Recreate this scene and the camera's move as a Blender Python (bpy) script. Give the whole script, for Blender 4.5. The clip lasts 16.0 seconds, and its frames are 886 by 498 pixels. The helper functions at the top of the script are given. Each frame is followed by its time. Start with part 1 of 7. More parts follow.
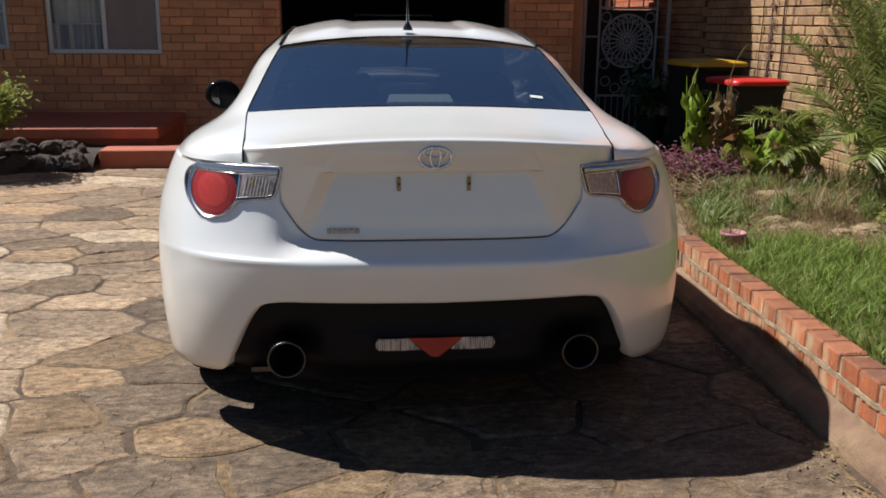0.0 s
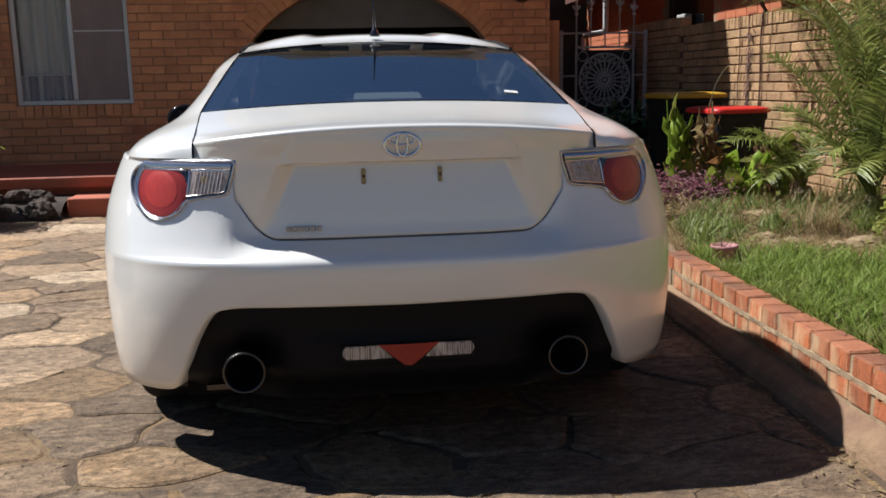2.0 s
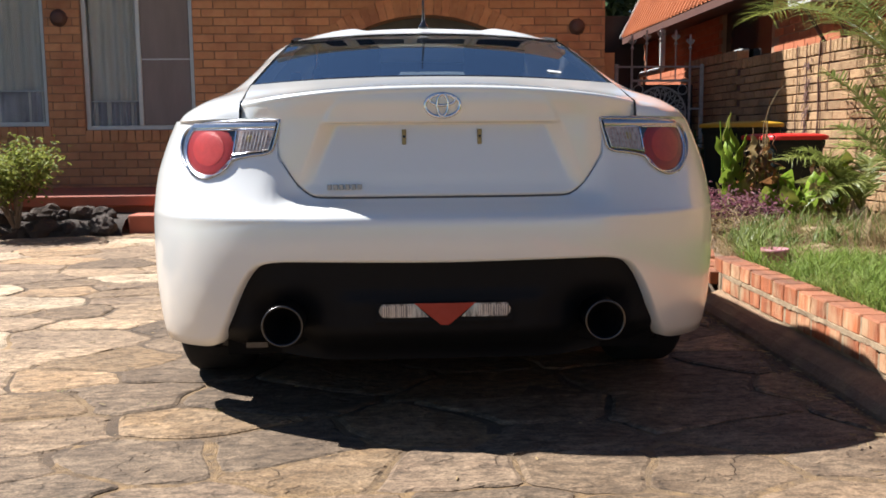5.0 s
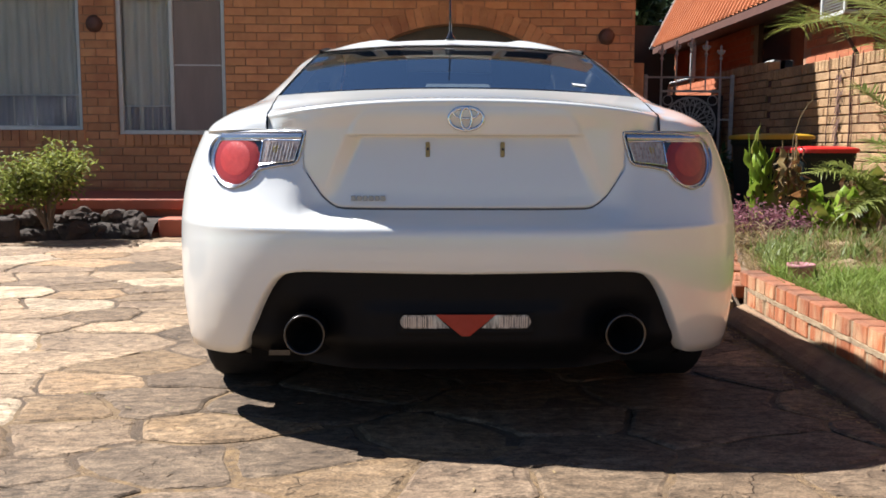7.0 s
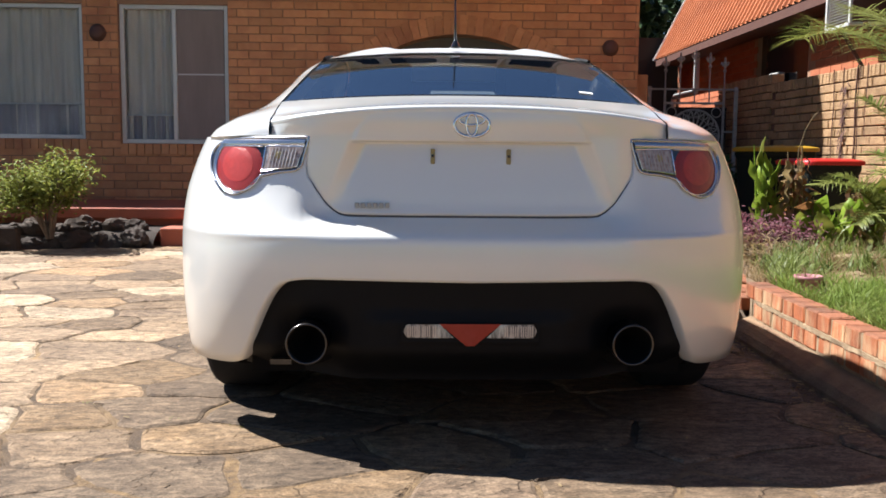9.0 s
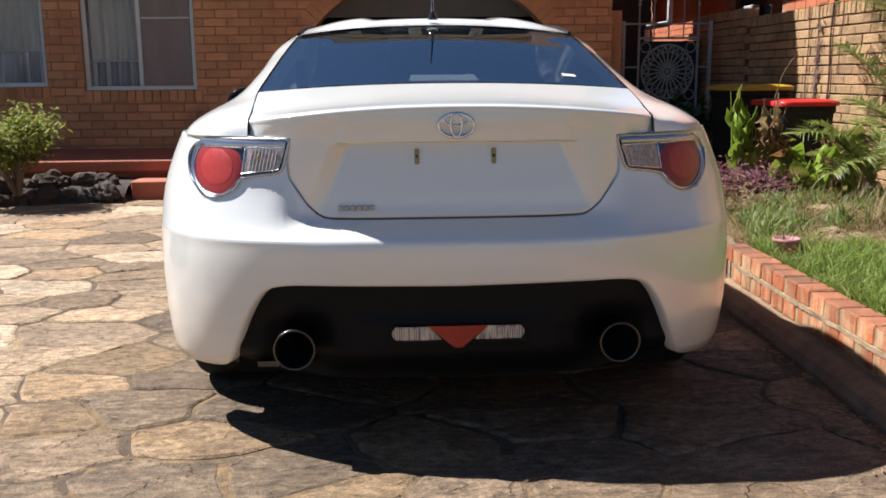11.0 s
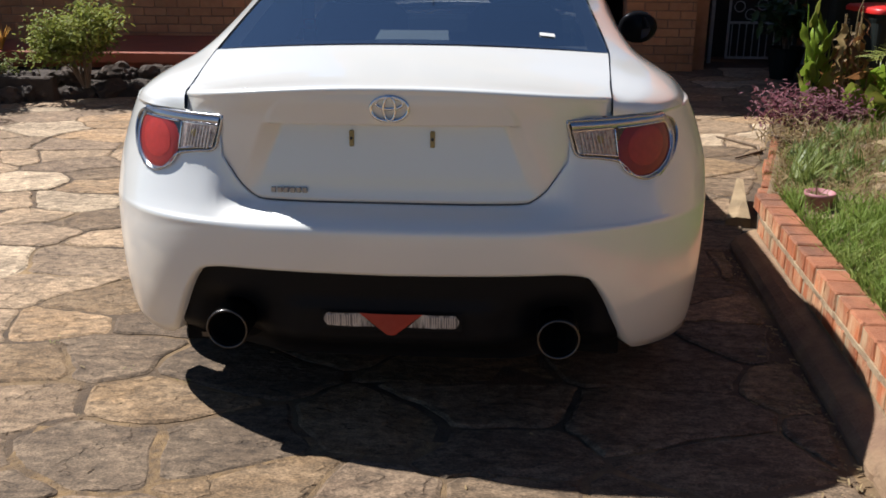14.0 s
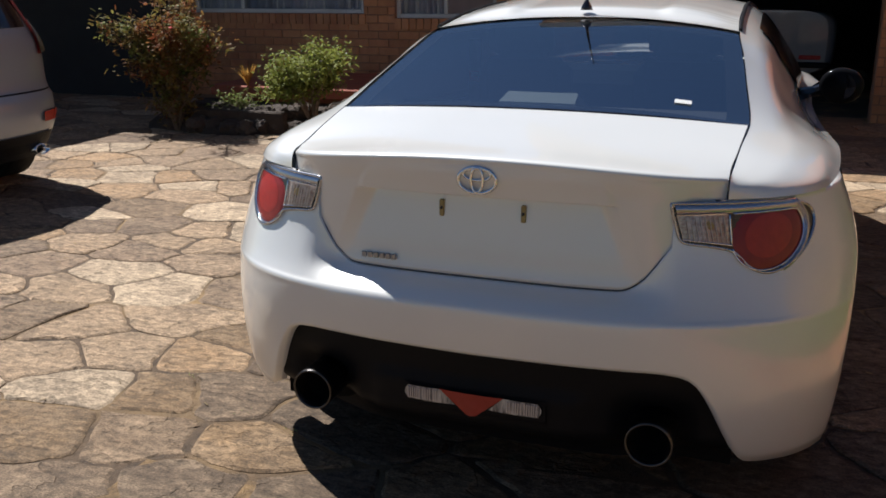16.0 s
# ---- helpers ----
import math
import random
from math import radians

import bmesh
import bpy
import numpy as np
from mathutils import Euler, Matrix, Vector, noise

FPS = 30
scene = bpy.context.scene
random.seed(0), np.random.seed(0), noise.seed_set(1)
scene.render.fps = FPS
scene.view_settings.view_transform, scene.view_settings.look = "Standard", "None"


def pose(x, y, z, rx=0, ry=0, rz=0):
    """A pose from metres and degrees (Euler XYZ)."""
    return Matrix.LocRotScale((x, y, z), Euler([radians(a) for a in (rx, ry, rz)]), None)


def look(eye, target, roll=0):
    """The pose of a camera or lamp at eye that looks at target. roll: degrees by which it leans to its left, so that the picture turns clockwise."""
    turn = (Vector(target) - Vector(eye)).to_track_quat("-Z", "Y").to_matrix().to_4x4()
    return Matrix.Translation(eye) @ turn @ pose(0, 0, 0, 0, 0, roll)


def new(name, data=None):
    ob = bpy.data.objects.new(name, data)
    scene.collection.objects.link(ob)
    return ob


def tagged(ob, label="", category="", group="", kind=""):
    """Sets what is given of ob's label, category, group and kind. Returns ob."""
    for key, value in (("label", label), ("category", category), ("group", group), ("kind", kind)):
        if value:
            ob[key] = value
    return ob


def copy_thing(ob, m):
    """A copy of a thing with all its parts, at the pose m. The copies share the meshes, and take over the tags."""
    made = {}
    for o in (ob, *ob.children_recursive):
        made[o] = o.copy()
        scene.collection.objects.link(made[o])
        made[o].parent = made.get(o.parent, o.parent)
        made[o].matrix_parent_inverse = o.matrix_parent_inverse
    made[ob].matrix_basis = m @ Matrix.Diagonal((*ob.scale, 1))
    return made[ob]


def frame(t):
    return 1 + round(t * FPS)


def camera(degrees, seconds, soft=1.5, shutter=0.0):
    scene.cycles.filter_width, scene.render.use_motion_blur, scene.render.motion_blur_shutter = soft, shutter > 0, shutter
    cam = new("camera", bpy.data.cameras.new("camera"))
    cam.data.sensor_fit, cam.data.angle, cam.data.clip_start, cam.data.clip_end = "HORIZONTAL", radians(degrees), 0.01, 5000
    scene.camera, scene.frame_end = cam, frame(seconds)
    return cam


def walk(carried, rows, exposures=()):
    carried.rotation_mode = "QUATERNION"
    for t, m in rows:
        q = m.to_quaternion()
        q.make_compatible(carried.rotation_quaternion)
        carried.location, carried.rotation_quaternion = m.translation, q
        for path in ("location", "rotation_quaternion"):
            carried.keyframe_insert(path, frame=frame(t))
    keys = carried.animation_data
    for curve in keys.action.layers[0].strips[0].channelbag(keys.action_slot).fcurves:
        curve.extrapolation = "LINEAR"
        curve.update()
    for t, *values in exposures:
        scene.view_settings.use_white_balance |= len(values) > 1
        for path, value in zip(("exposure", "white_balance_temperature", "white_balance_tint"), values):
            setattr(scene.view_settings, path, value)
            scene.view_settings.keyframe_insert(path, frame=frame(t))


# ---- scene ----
cam = camera(52.6, 16.0, 1.7)
PATH = [
    (0, (-0.24, -2.47, 1.28), (-0.041, -0.542, 0.785), 0.5),
    (0.5, (-0.245, -2.388, 1.268), (-0.029, -0.471, 0.742), 0.3),
    (1, (-0.224, -2.281, 1.217), (0.07, -0.355, 0.768), 0.3),
    (1.5, (-0.187, -2.27, 1.128), (0.086, -0.323, 0.762), -1.6),
    (2, (-0.182, -2.293, 1.053), (0.052, -0.34, 0.69), -1.1),
    (2.5, (-0.185, -2.291, 0.945), (0.025, -0.331, 0.603), -1.3),
    (3, (-0.188, -2.298, 0.838), (-0.013, -0.323, 0.572), -0.5),
    (3.5, (-0.168, -2.295, 0.806), (0.032, -0.324, 0.533), -0.0),
    (4, (-0.156, -2.325, 0.798), (0.03, -0.354, 0.513), -0.3),
    (4.5, (-0.151, -2.36, 0.806), (-0.017, -0.383, 0.532), -0.1),
    (4.7, (-0.146, -2.354, 0.808), (-0.022, -0.374, 0.554), -0.3),
    (7, (-0.125, -2.372, 0.828), (-0.074, -0.387, 0.594), 0.2),
    (7.5, (-0.117, -2.377, 0.825), (-0.051, -0.391, 0.603), 0.2),
    (8, (-0.116, -2.373, 0.82), (-0.046, -0.387, 0.598), 0.3),
    (8.5, (-0.118, -2.356, 0.82), (-0.053, -0.368, 0.612), 0.4),
    (9, (-0.132, -2.335, 0.814), (-0.085, -0.346, 0.606), 0.5),
    (9.5, (-0.134, -2.333, 0.813), (-0.036, -0.346, 0.607), 1.4),
    (9.7, (-0.14, -2.329, 0.821), (-0.027, -0.343, 0.613), 1.3),
    (11.8, (-0.17, -2.198, 1.197), (-0.038, -0.266, 0.696), -3.2),
    (12, (-0.167, -2.177, 1.237), (0.006, -0.255, 0.714), -4.7),
    (12.5, (-0.106, -2.198, 1.277), (0.159, -0.299, 0.707), -2.9),
    (13, (0.075, -2.244, 1.306), (0.131, -0.352, 0.661), -1.9),
    (13.5, (0.205, -2.238, 1.314), (0.153, -0.354, 0.644), -0.8),
    (14, (0.294, -2.109, 1.299), (0.157, -0.225, 0.641), 0.1),
    (14.5, (0.388, -2.022, 1.303), (0.176, -0.143, 0.652), -1.3),
    (15, (0.545, -1.988, 1.344), (0.158, -0.136, 0.694), -1.3),
    (15.5, (0.646, -1.945, 1.37), (0.04, -0.141, 0.756), -1.8),
    (16, (0.65, -1.874, 1.36), (-0.022, -0.084, 0.774), -0.5),
]
walk(cam, [(t, look(eye, target, roll)) for t, eye, target, roll in PATH],
     ((0, 0.76, 6120, 11), (1.5, 0.78, 6120, 11), (2.5, 1.07, 6120, 11), (3, 1.30, 6120, 11), (3.5, 1.37, 6120, 11), (4.7, 1.44, 6120, 11), (9.7, 1.50, 6120, 11), (11.8, 1.12, 6120, 11), (13, 1.00, 6120, 11), (14.5, 0.94, 6120, 11), (15.5, 0.86, 6120, 11), (16, 0.69, 6120, 11)))

# ---- world, sun and exposure ----
SUN = Vector((0.70, -0.31, -1.0)).normalized()
world = bpy.data.worlds.new("world")
scene.world = world
world.use_nodes = True
sky = world.node_tree.nodes.new("ShaderNodeTexSky")
sky.sky_type, sky.sun_disc = "NISHITA", False
sky.dust_density, sky.ozone_density = 0.15, 6.0
sky.sun_elevation, sky.sun_rotation = math.asin(-SUN.z), math.atan2(-SUN.x, -SUN.y)
backg = world.node_tree.nodes["Background"]
world.node_tree.links.new(sky.outputs[0], backg.inputs[0])
backg.inputs[1].default_value = 0.036
sun = new("sun", bpy.data.lights.new("sun", "SUN"))
sun.data.energy, sun.data.angle, sun.data.color = 5.0, radians(0.6), (1.0, 0.968, 0.918)
sun.matrix_world = look(-SUN * 20, (0, 0, 0))


# ---- materials ----
def mat(name, col, rough=0.6, metal=0.0, coat=0.0, col2=None, scale=8.0, amount=0.5, bump=0.0, bscale=60.0, spread=0.0,
        col3=None, scale3=1.3, spec=0.5, stretch=(1, 1, 1), coat_rough=0.03):
    """Procedural surface: base colour, mottled with col2 at scale (per metre), with broad stains of col3, bump relief, and a
    brightness spread from object to object (and island to island)."""
    m = bpy.data.materials.new(name)
    m.use_nodes = True
    t = m.node_tree
    b = t.nodes["Principled BSDF"]
    b.inputs["Roughness"].default_value, b.inputs["Metallic"].default_value = rough, metal
    b.inputs["Coat Weight"].default_value, b.inputs["Coat Roughness"].default_value = coat, coat_rough
    b.inputs["Specular IOR Level"].default_value = spec
    where = t.nodes.new("ShaderNodeNewGeometry")
    mp = t.nodes.new("ShaderNodeMapping")
    mp.inputs["Scale"].default_value = stretch
    t.links.new(where.outputs["Position"], mp.inputs["Vector"])

    def noise_at(s, detail=6.0, rr=0.6):
        n = t.nodes.new("ShaderNodeTexNoise")
        n.inputs["Scale"].default_value, n.inputs["Detail"].default_value, n.inputs["Roughness"].default_value = s, detail, rr
        t.links.new(mp.outputs[0], n.inputs["Vector"])
        return n

    def ramp(src, lo, hi):
        r = t.nodes.new("ShaderNodeMapRange")
        r.inputs["From Min"].default_value, r.inputs["From Max"].default_value = lo, hi
        t.links.new(src, r.inputs["Value"])
        return r.outputs[0]

    def mix(kind, fac, a, c):
        x = t.nodes.new("ShaderNodeMix")
        x.data_type, x.blend_type = "RGBA", kind
        for sock, v in ((x.inputs[0], fac), (x.inputs[6], a), (x.inputs[7], c)):
            if isinstance(v, (int, float)):
                sock.default_value = v
            elif isinstance(v, tuple):
                sock.default_value = (*v, 1.0)
            else:
                t.links.new(v, sock)
        return x.outputs[2]

    out = col
    if col2:
        n = noise_at(scale)
        out = mix("MIX", ramp(n.outputs[0], 0.5 - 0.25 / max(amount, 0.05) * 0.5, 0.5 + 0.25 / max(amount, 0.05) * 0.5), out, col2)
    if col3:
        n3 = noise_at(scale3, 4.0, 0.55)
        out = mix("MIX", ramp(n3.outputs[0], 0.5, 0.68), out, col3)
    if spread:
        oi, geo = t.nodes.new("ShaderNodeObjectInfo"), t.nodes.new("ShaderNodeNewGeometry")
        add = t.nodes.new("ShaderNodeMath")
        add.operation = "ADD"
        t.links.new(oi.outputs["Random"], add.inputs[0])
        t.links.new(geo.outputs["Random Per Island"], add.inputs[1])
        fr = t.nodes.new("ShaderNodeMath")
        fr.operation = "FRACT"
        t.links.new(add.outputs[0], fr.inputs[0])
        mr = t.nodes.new("ShaderNodeMapRange")
        mr.inputs["To Min"].default_value, mr.inputs["To Max"].default_value = 1 - spread, 1 + spread
        t.links.new(fr.outputs[0], mr.inputs["Value"])
        hs = t.nodes.new("ShaderNodeHueSaturation")
        t.links.new(mr.outputs[0], hs.inputs["Value"])
        if isinstance(out, tuple):
            hs.inputs["Color"].default_value = (*out, 1)
        else:
            t.links.new(out, hs.inputs["Color"])
        out = hs.outputs[0]
    if isinstance(out, tuple):
        b.inputs["Base Color"].default_value = (*out, 1)
    else:
        t.links.new(out, b.inputs["Base Color"])
    if bump:
        n = noise_at(bscale, 8.0, 0.65)
        bp = t.nodes.new("ShaderNodeBump")
        bp.inputs["Strength"].default_value, bp.inputs["Distance"].default_value = min(1.0, bump), 0.01
        t.links.new(n.outputs[0], bp.inputs["Height"])
        t.links.new(bp.outputs[0], b.inputs["Normal"])
    return m


def glass_mat(name, tint, rough=0.0, ior=1.75):
    """A thin tinted pane: a mirror coat over a see-through tint."""
    m = bpy.data.materials.new(name)
    m.use_nodes = True
    t = m.node_tree
    t.nodes.remove(t.nodes["Principled BSDF"])
    gl, tr, mx = (t.nodes.new("ShaderNodeBsdf" + k) for k in ("Glossy", "Transparent", "Glossy"))
    t.nodes.remove(mx)
    mx, fr = t.nodes.new("ShaderNodeMixShader"), t.nodes.new("ShaderNodeFresnel")
    fr.inputs[0].default_value = ior
    gl.inputs["Roughness"].default_value = rough
    tr.inputs[0].default_value = (*tint, 1)
    t.links.new(fr.outputs[0], mx.inputs[0])
    t.links.new(tr.outputs[0], mx.inputs[1])
    t.links.new(gl.outputs[0], mx.inputs[2])
    t.links.new(mx.outputs[0], t.nodes["Material Output"].inputs[0])
    return m


M_paint = mat("pearl_white_paint", (0.745, 0.732, 0.685), 0.34, 0.18, 1.0, (0.71, 0.695, 0.64), 2.0, 0.4, 0.03, 700, spec=0.6, coat_rough=0.05)
M_paint.node_tree.nodes["Principled BSDF"].inputs["Coat IOR"].default_value = 1.6
M_silver = mat("silver_paint", (0.285, 0.305, 0.34), 0.36, 0.4, 0.7, (0.255, 0.275, 0.31), 3.0, 0.4, 0.03, 600)
M_plastic = mat("black_bumper_plastic", (0.005, 0.005, 0.006), 0.55, 0, 0, (0.007, 0.007, 0.008), 30, 0.4, 0.1, 400, spec=0.14)
M_gloss = mat("gloss_black_trim", (0.01, 0.01, 0.012), 0.12, 0, 0.5, (0.013, 0.013, 0.015), 3, 0.4)
M_tyre = mat("tyre_rubber", (0.012, 0.012, 0.012), 0.85, 0, 0, (0.02, 0.019, 0.018), 20, 0.4, 0.2, 150, spec=0.2)
M_smoke = mat("smoked_chrome", (0.42, 0.43, 0.46), 0.25, 0.9, 0.5, (0.2, 0.2, 0.21), 8, 0.5)
M_pale = mat("dull_pale_paint", (0.20, 0.205, 0.215), 0.4, 0.0, 0.6, (0.16, 0.165, 0.175), 4, 0.5)
M_dark = mat("underbody_black", (0.005, 0.005, 0.005), 0.9, 0, 0, (0.008, 0.007, 0.006), 10, 0.4, spec=0.1)
M_alloy = mat("alloy_grey", (0.35, 0.35, 0.36), 0.35, 0.9, 0, (0.3, 0.3, 0.31), 10, 0.4)
M_chrome = mat("chrome", (0.75, 0.76, 0.78), 0.08, 1.0, 0, (0.68, 0.69, 0.72), 5, 0.4)
M_steel = mat("exhaust_steel", (0.110, 0.105, 0.102), 0.3, 1.0, 0, (0.072, 0.066, 0.061), 30, 0.5)
M_red = mat("red_lamp_lens", (0.28, 0.018, 0.013), 0.12, 0, 0.5, (0.22, 0.015, 0.011), 40, 0.5, 0.15, 500, spec=0.3, coat_rough=0.42)
M_redcore = mat("red_lamp_reflector", (0.44, 0.030, 0.020), 0.25, 0, 0.5, (0.33, 0.022, 0.015), 60, 0.5, 0.3, 420, spec=0.35, coat_rough=0.42)
M_bezel = mat("bezel_chrome", (0.46, 0.46, 0.48), 0.20, 0.9, 0.6, (0.36, 0.36, 0.38), 9, 0.4)
M_shut = mat("shaded_shut_line", (0.075, 0.08, 0.095), 0.3, 0.3, 0.3, (0.06, 0.065, 0.075), 9, 0.4)
M_orange = mat("red_fog_lens", (0.36, 0.045, 0.03), 0.2, 0, 0.0, (0.30, 0.035, 0.02), 40, 0.4, spec=0.3)
M_clear = mat("clear_lamp_lens", (0.58, 0.48, 0.44), 0.2, 0.3, 0.5, (0.30, 0.20, 0.17), 90, 0.9)
M_rev = mat("clear_reversing_lens", (0.50, 0.50, 0.51), 0.16, 0.5, 0.6, (0.10, 0.10, 0.11), 70, 0.9, 0.1, 200, stretch=(1.5, 1, 0.25))
M_rib = mat("lamp_rib", (0.52, 0.48, 0.46), 0.2, 0.3, 0.6, (0.4, 0.37, 0.35), 40, 0.5)
M_brassy = mat("bracket_clip", (0.315, 0.252, 0.112), 0.45, 0.3, 0, (0.252, 0.189, 0.077), 60, 0.5)
M_glass = glass_mat("tinted_window", (0.60, 0.66, 0.68), 0.0, 8.5)
M_screenglass = glass_mat("windscreen_glass", (0.10, 0.12, 0.12), 0.0, 1.04)
M_sideglass = mat("dark_side_glass", (0.006, 0.006, 0.007), 0.12, 0, 0, (0.009, 0.009, 0.010), 3, 0.4, spec=0.06)
M_pane = glass_mat("window_pane", (0.92, 0.93, 0.93), 0.0, 1.12)
M_seat = mat("seat_fabric", (0.02, 0.02, 0.022), 0.85, 0, 0, (0.03, 0.03, 0.032), 50, 0.4, 0.2, 300)
M_shelf = mat("grey_moulded_plastic", (0.13, 0.15, 0.145), 0.6, 0, 0, (0.10, 0.115, 0.11), 12, 0.5, 0.1, 200)
M_paper = mat("sticker_white", (0.612, 0.612, 0.578), 0.6, 0, 0, (0.510, 0.510, 0.493), 40, 0.4)
M_stred = mat("sticker_red", (0.6, 0.06, 0.03), 0.6, 0, 0, (0.5, 0.05, 0.03), 40, 0.4)
M_brick = mat("house_brick", (0.465, 0.196, 0.082), 0.85, 0, 0, (0.535, 0.262, 0.118), 14, 0.5, 0.5, 90, 0.16, (0.358, 0.142, 0.066), 2.0)
M_kbrick = mat("kerb_brick", (0.42, 0.118, 0.036), 0.9, 0, 0, (0.24, 0.078, 0.032), 24, 0.7, 0.9, 90, 0.22, (0.44, 0.28, 0.15), 11.0, stretch=(1, 1, 0.3))
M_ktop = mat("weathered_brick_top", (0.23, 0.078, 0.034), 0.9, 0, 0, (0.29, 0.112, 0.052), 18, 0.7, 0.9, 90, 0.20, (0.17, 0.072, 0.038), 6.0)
M_block = mat("fence_brick", (0.42, 0.262, 0.130), 0.9, 0, 0, (0.30, 0.178, 0.084), 34, 0.8, 1.0, 130, 0.16, (0.25, 0.150, 0.072), 3.2)
# A greyer, mottled version of the white, for gate and meter box.
M_gate = mat("grey_white_iron", (0.36, 0.355, 0.34), 0.6, 0, 0, (0.22, 0.215, 0.20), 20, 0.6, 0.2, 80)
M_nbrick = mat("neighbour_brick", (0.340, 0.093, 0.038), 0.85, 0, 0, (0.391, 0.128, 0.051), 12, 0.5, 0.4, 90, 0.10)
M_foot = mat("earthy_concrete", (0.23, 0.145, 0.08), 0.95, 0, 0, (0.15, 0.085, 0.052), 9, 0.7, 0.9, 60, 0, (0.26, 0.17, 0.09), 3.0)
M_mortar = mat("mortar", (0.36, 0.265, 0.155), 0.95, 0, 0, (0.20, 0.125, 0.07), 22, 0.5, 0.6, 120)
M_dmortar = mat("dark_mortar", (0.27, 0.145, 0.085), 0.95, 0, 0, (0.33, 0.185, 0.11), 12, 0.5, 0.6, 120)
M_joint = mat("sandy_joint", (0.052, 0.034, 0.020), 0.95, 0, 0, (0.11, 0.070, 0.038), 14, 0.8, 0.9, 90, 0, (0.26, 0.165, 0.075), 1.5)
M_ochre = mat("ochre_mortar", (0.25, 0.155, 0.068), 0.95, 0, 0, (0.10, 0.064, 0.034), 22, 0.9, 1.0, 110, 0, (0.12, 0.08, 0.045), 3.0)
M_conc = mat("concrete", (0.33, 0.235, 0.130), 0.9, 0, 0, (0.227, 0.156, 0.081), 8, 0.7, 0.8, 60, 0, (0.153, 0.107, 0.059), 3.5)
M_slab = mat("red_oxide_concrete", (0.399, 0.104, 0.052), 0.75, 0, 0, (0.342, 0.095, 0.048), 9, 0.5, 0.4, 80, 0.05, (0.266, 0.085, 0.048), 2.0)
M_lava = mat("dark_garden_rock", (0.040, 0.027, 0.019), 0.95, 0, 0, (0.070, 0.049, 0.035), 14, 0.6, 1.0, 50, 0.3)
# Near-black soil for the narrow front bed.
M_dsoil = mat("dark_soil", (0.028, 0.020, 0.015), 0.95, 0, 0, (0.055, 0.038, 0.026), 14, 0.6, 1.0, 60)
M_soil = mat("garden_soil", (0.10, 0.062, 0.034), 0.95, 0, 0, (0.19, 0.125, 0.07), 14, 0.6, 1.0, 60, 0, (0.20, 0.135, 0.075), 2.2)
M_grass = mat("grass_blade", (0.140, 0.205, 0.034), 0.55, 0, 0, (0.22, 0.28, 0.062), 5, 0.5, 0, 60, 0.35, (0.27, 0.275, 0.09), 2.5, 0.2)
M_dry = mat("dry_grass", (0.33, 0.235, 0.115), 0.8, 0, 0, (0.20, 0.140, 0.065), 6, 0.5, 0, 60, 0.3)
M_leaf = mat("broad_leaf", (0.16, 0.25, 0.025), 0.45, 0, 0, (0.24, 0.31, 0.04), 9, 0.5, 0.2, 40, 0.3, spec=0.25)
M_yleaf = mat("yellowing_leaf", (0.284, 0.252, 0.050), 0.5, 0, 0, (0.135, 0.200, 0.030), 9, 0.5, 0.2, 40, 0.3)
# Leaf green darkened because the far trees stand in shade; pot plant shares it.
M_shade = mat("shaded_leaf", (0.022, 0.05, 0.012), 0.5, 0, 0, (0.035, 0.07, 0.018), 5, 0.5, 0, 40, 0.3)
M_palm = mat("palm_leaflet", (0.125, 0.175, 0.030), 0.42, 0, 0, (0.30, 0.30, 0.085), 5, 0.5, 0, 40, 0.35)
M_bush = mat("shrub_leaf", (0.13, 0.165, 0.04), 0.6, 0, 0, (0.21, 0.22, 0.075), 9, 0.5, 0, 40, 0.35, spec=0.12)
M_ybush = mat("sunny_shrub_leaf", (0.165, 0.195, 0.034), 0.6, 0, 0, (0.26, 0.27, 0.065), 9, 0.5, 0, 40, 0.35, spec=0.12)
M_redleaf = mat("bronze_red_leaf", (0.22, 0.068, 0.030), 0.6, 0, 0, (0.15, 0.175, 0.045), 4, 0.9, 0, 40, 0.4, spec=0.1)
M_spike = mat("orange_straw_leaf", (0.50, 0.27, 0.06), 0.6, 0, 0, (0.36, 0.20, 0.05), 9, 0.5, 0, 40, 0.3)
M_husk = mat("withered_brown_leaf", (0.25, 0.115, 0.040), 0.8, 0, 0, (0.14, 0.062, 0.026), 12, 0.6, 0.2, 40, 0.3)
M_strap = mat("strappy_green_blade", (0.10, 0.145, 0.028), 0.5, 0, 0, (0.19, 0.215, 0.055), 6, 0.5, 0, 60, 0.3)
M_purple = mat("purple_leaf", (0.15, 0.035, 0.058), 0.6, 0, 0, (0.24, 0.13, 0.135), 14, 0.6, 0, 40, 0.35, spec=0.12)
M_tan = mat("straw_leaf", (0.343, 0.228, 0.075), 0.7, 0, 0, (0.245, 0.169, 0.062), 9, 0.5, 0, 40, 0.3)
M_bark = mat("bark", (0.13, 0.085, 0.05), 0.9, 0, 0, (0.2, 0.14, 0.09), 20, 0.5, 0.8, 60)
M_white = mat("white_painted_metal", (0.527, 0.527, 0.510), 0.5, 0, 0, (0.425, 0.425, 0.399), 14, 0.5, 0.2, 80)
M_frame = mat("window_frame_aluminium", (0.55, 0.54, 0.5), 0.45, 0.3, 0, (0.45, 0.44, 0.41), 10, 0.4)
M_cream = mat("cream_cladding", (0.58, 0.53, 0.45), 0.8, 0, 0, (0.50, 0.45, 0.38), 6, 0.5, 0.2, 60)
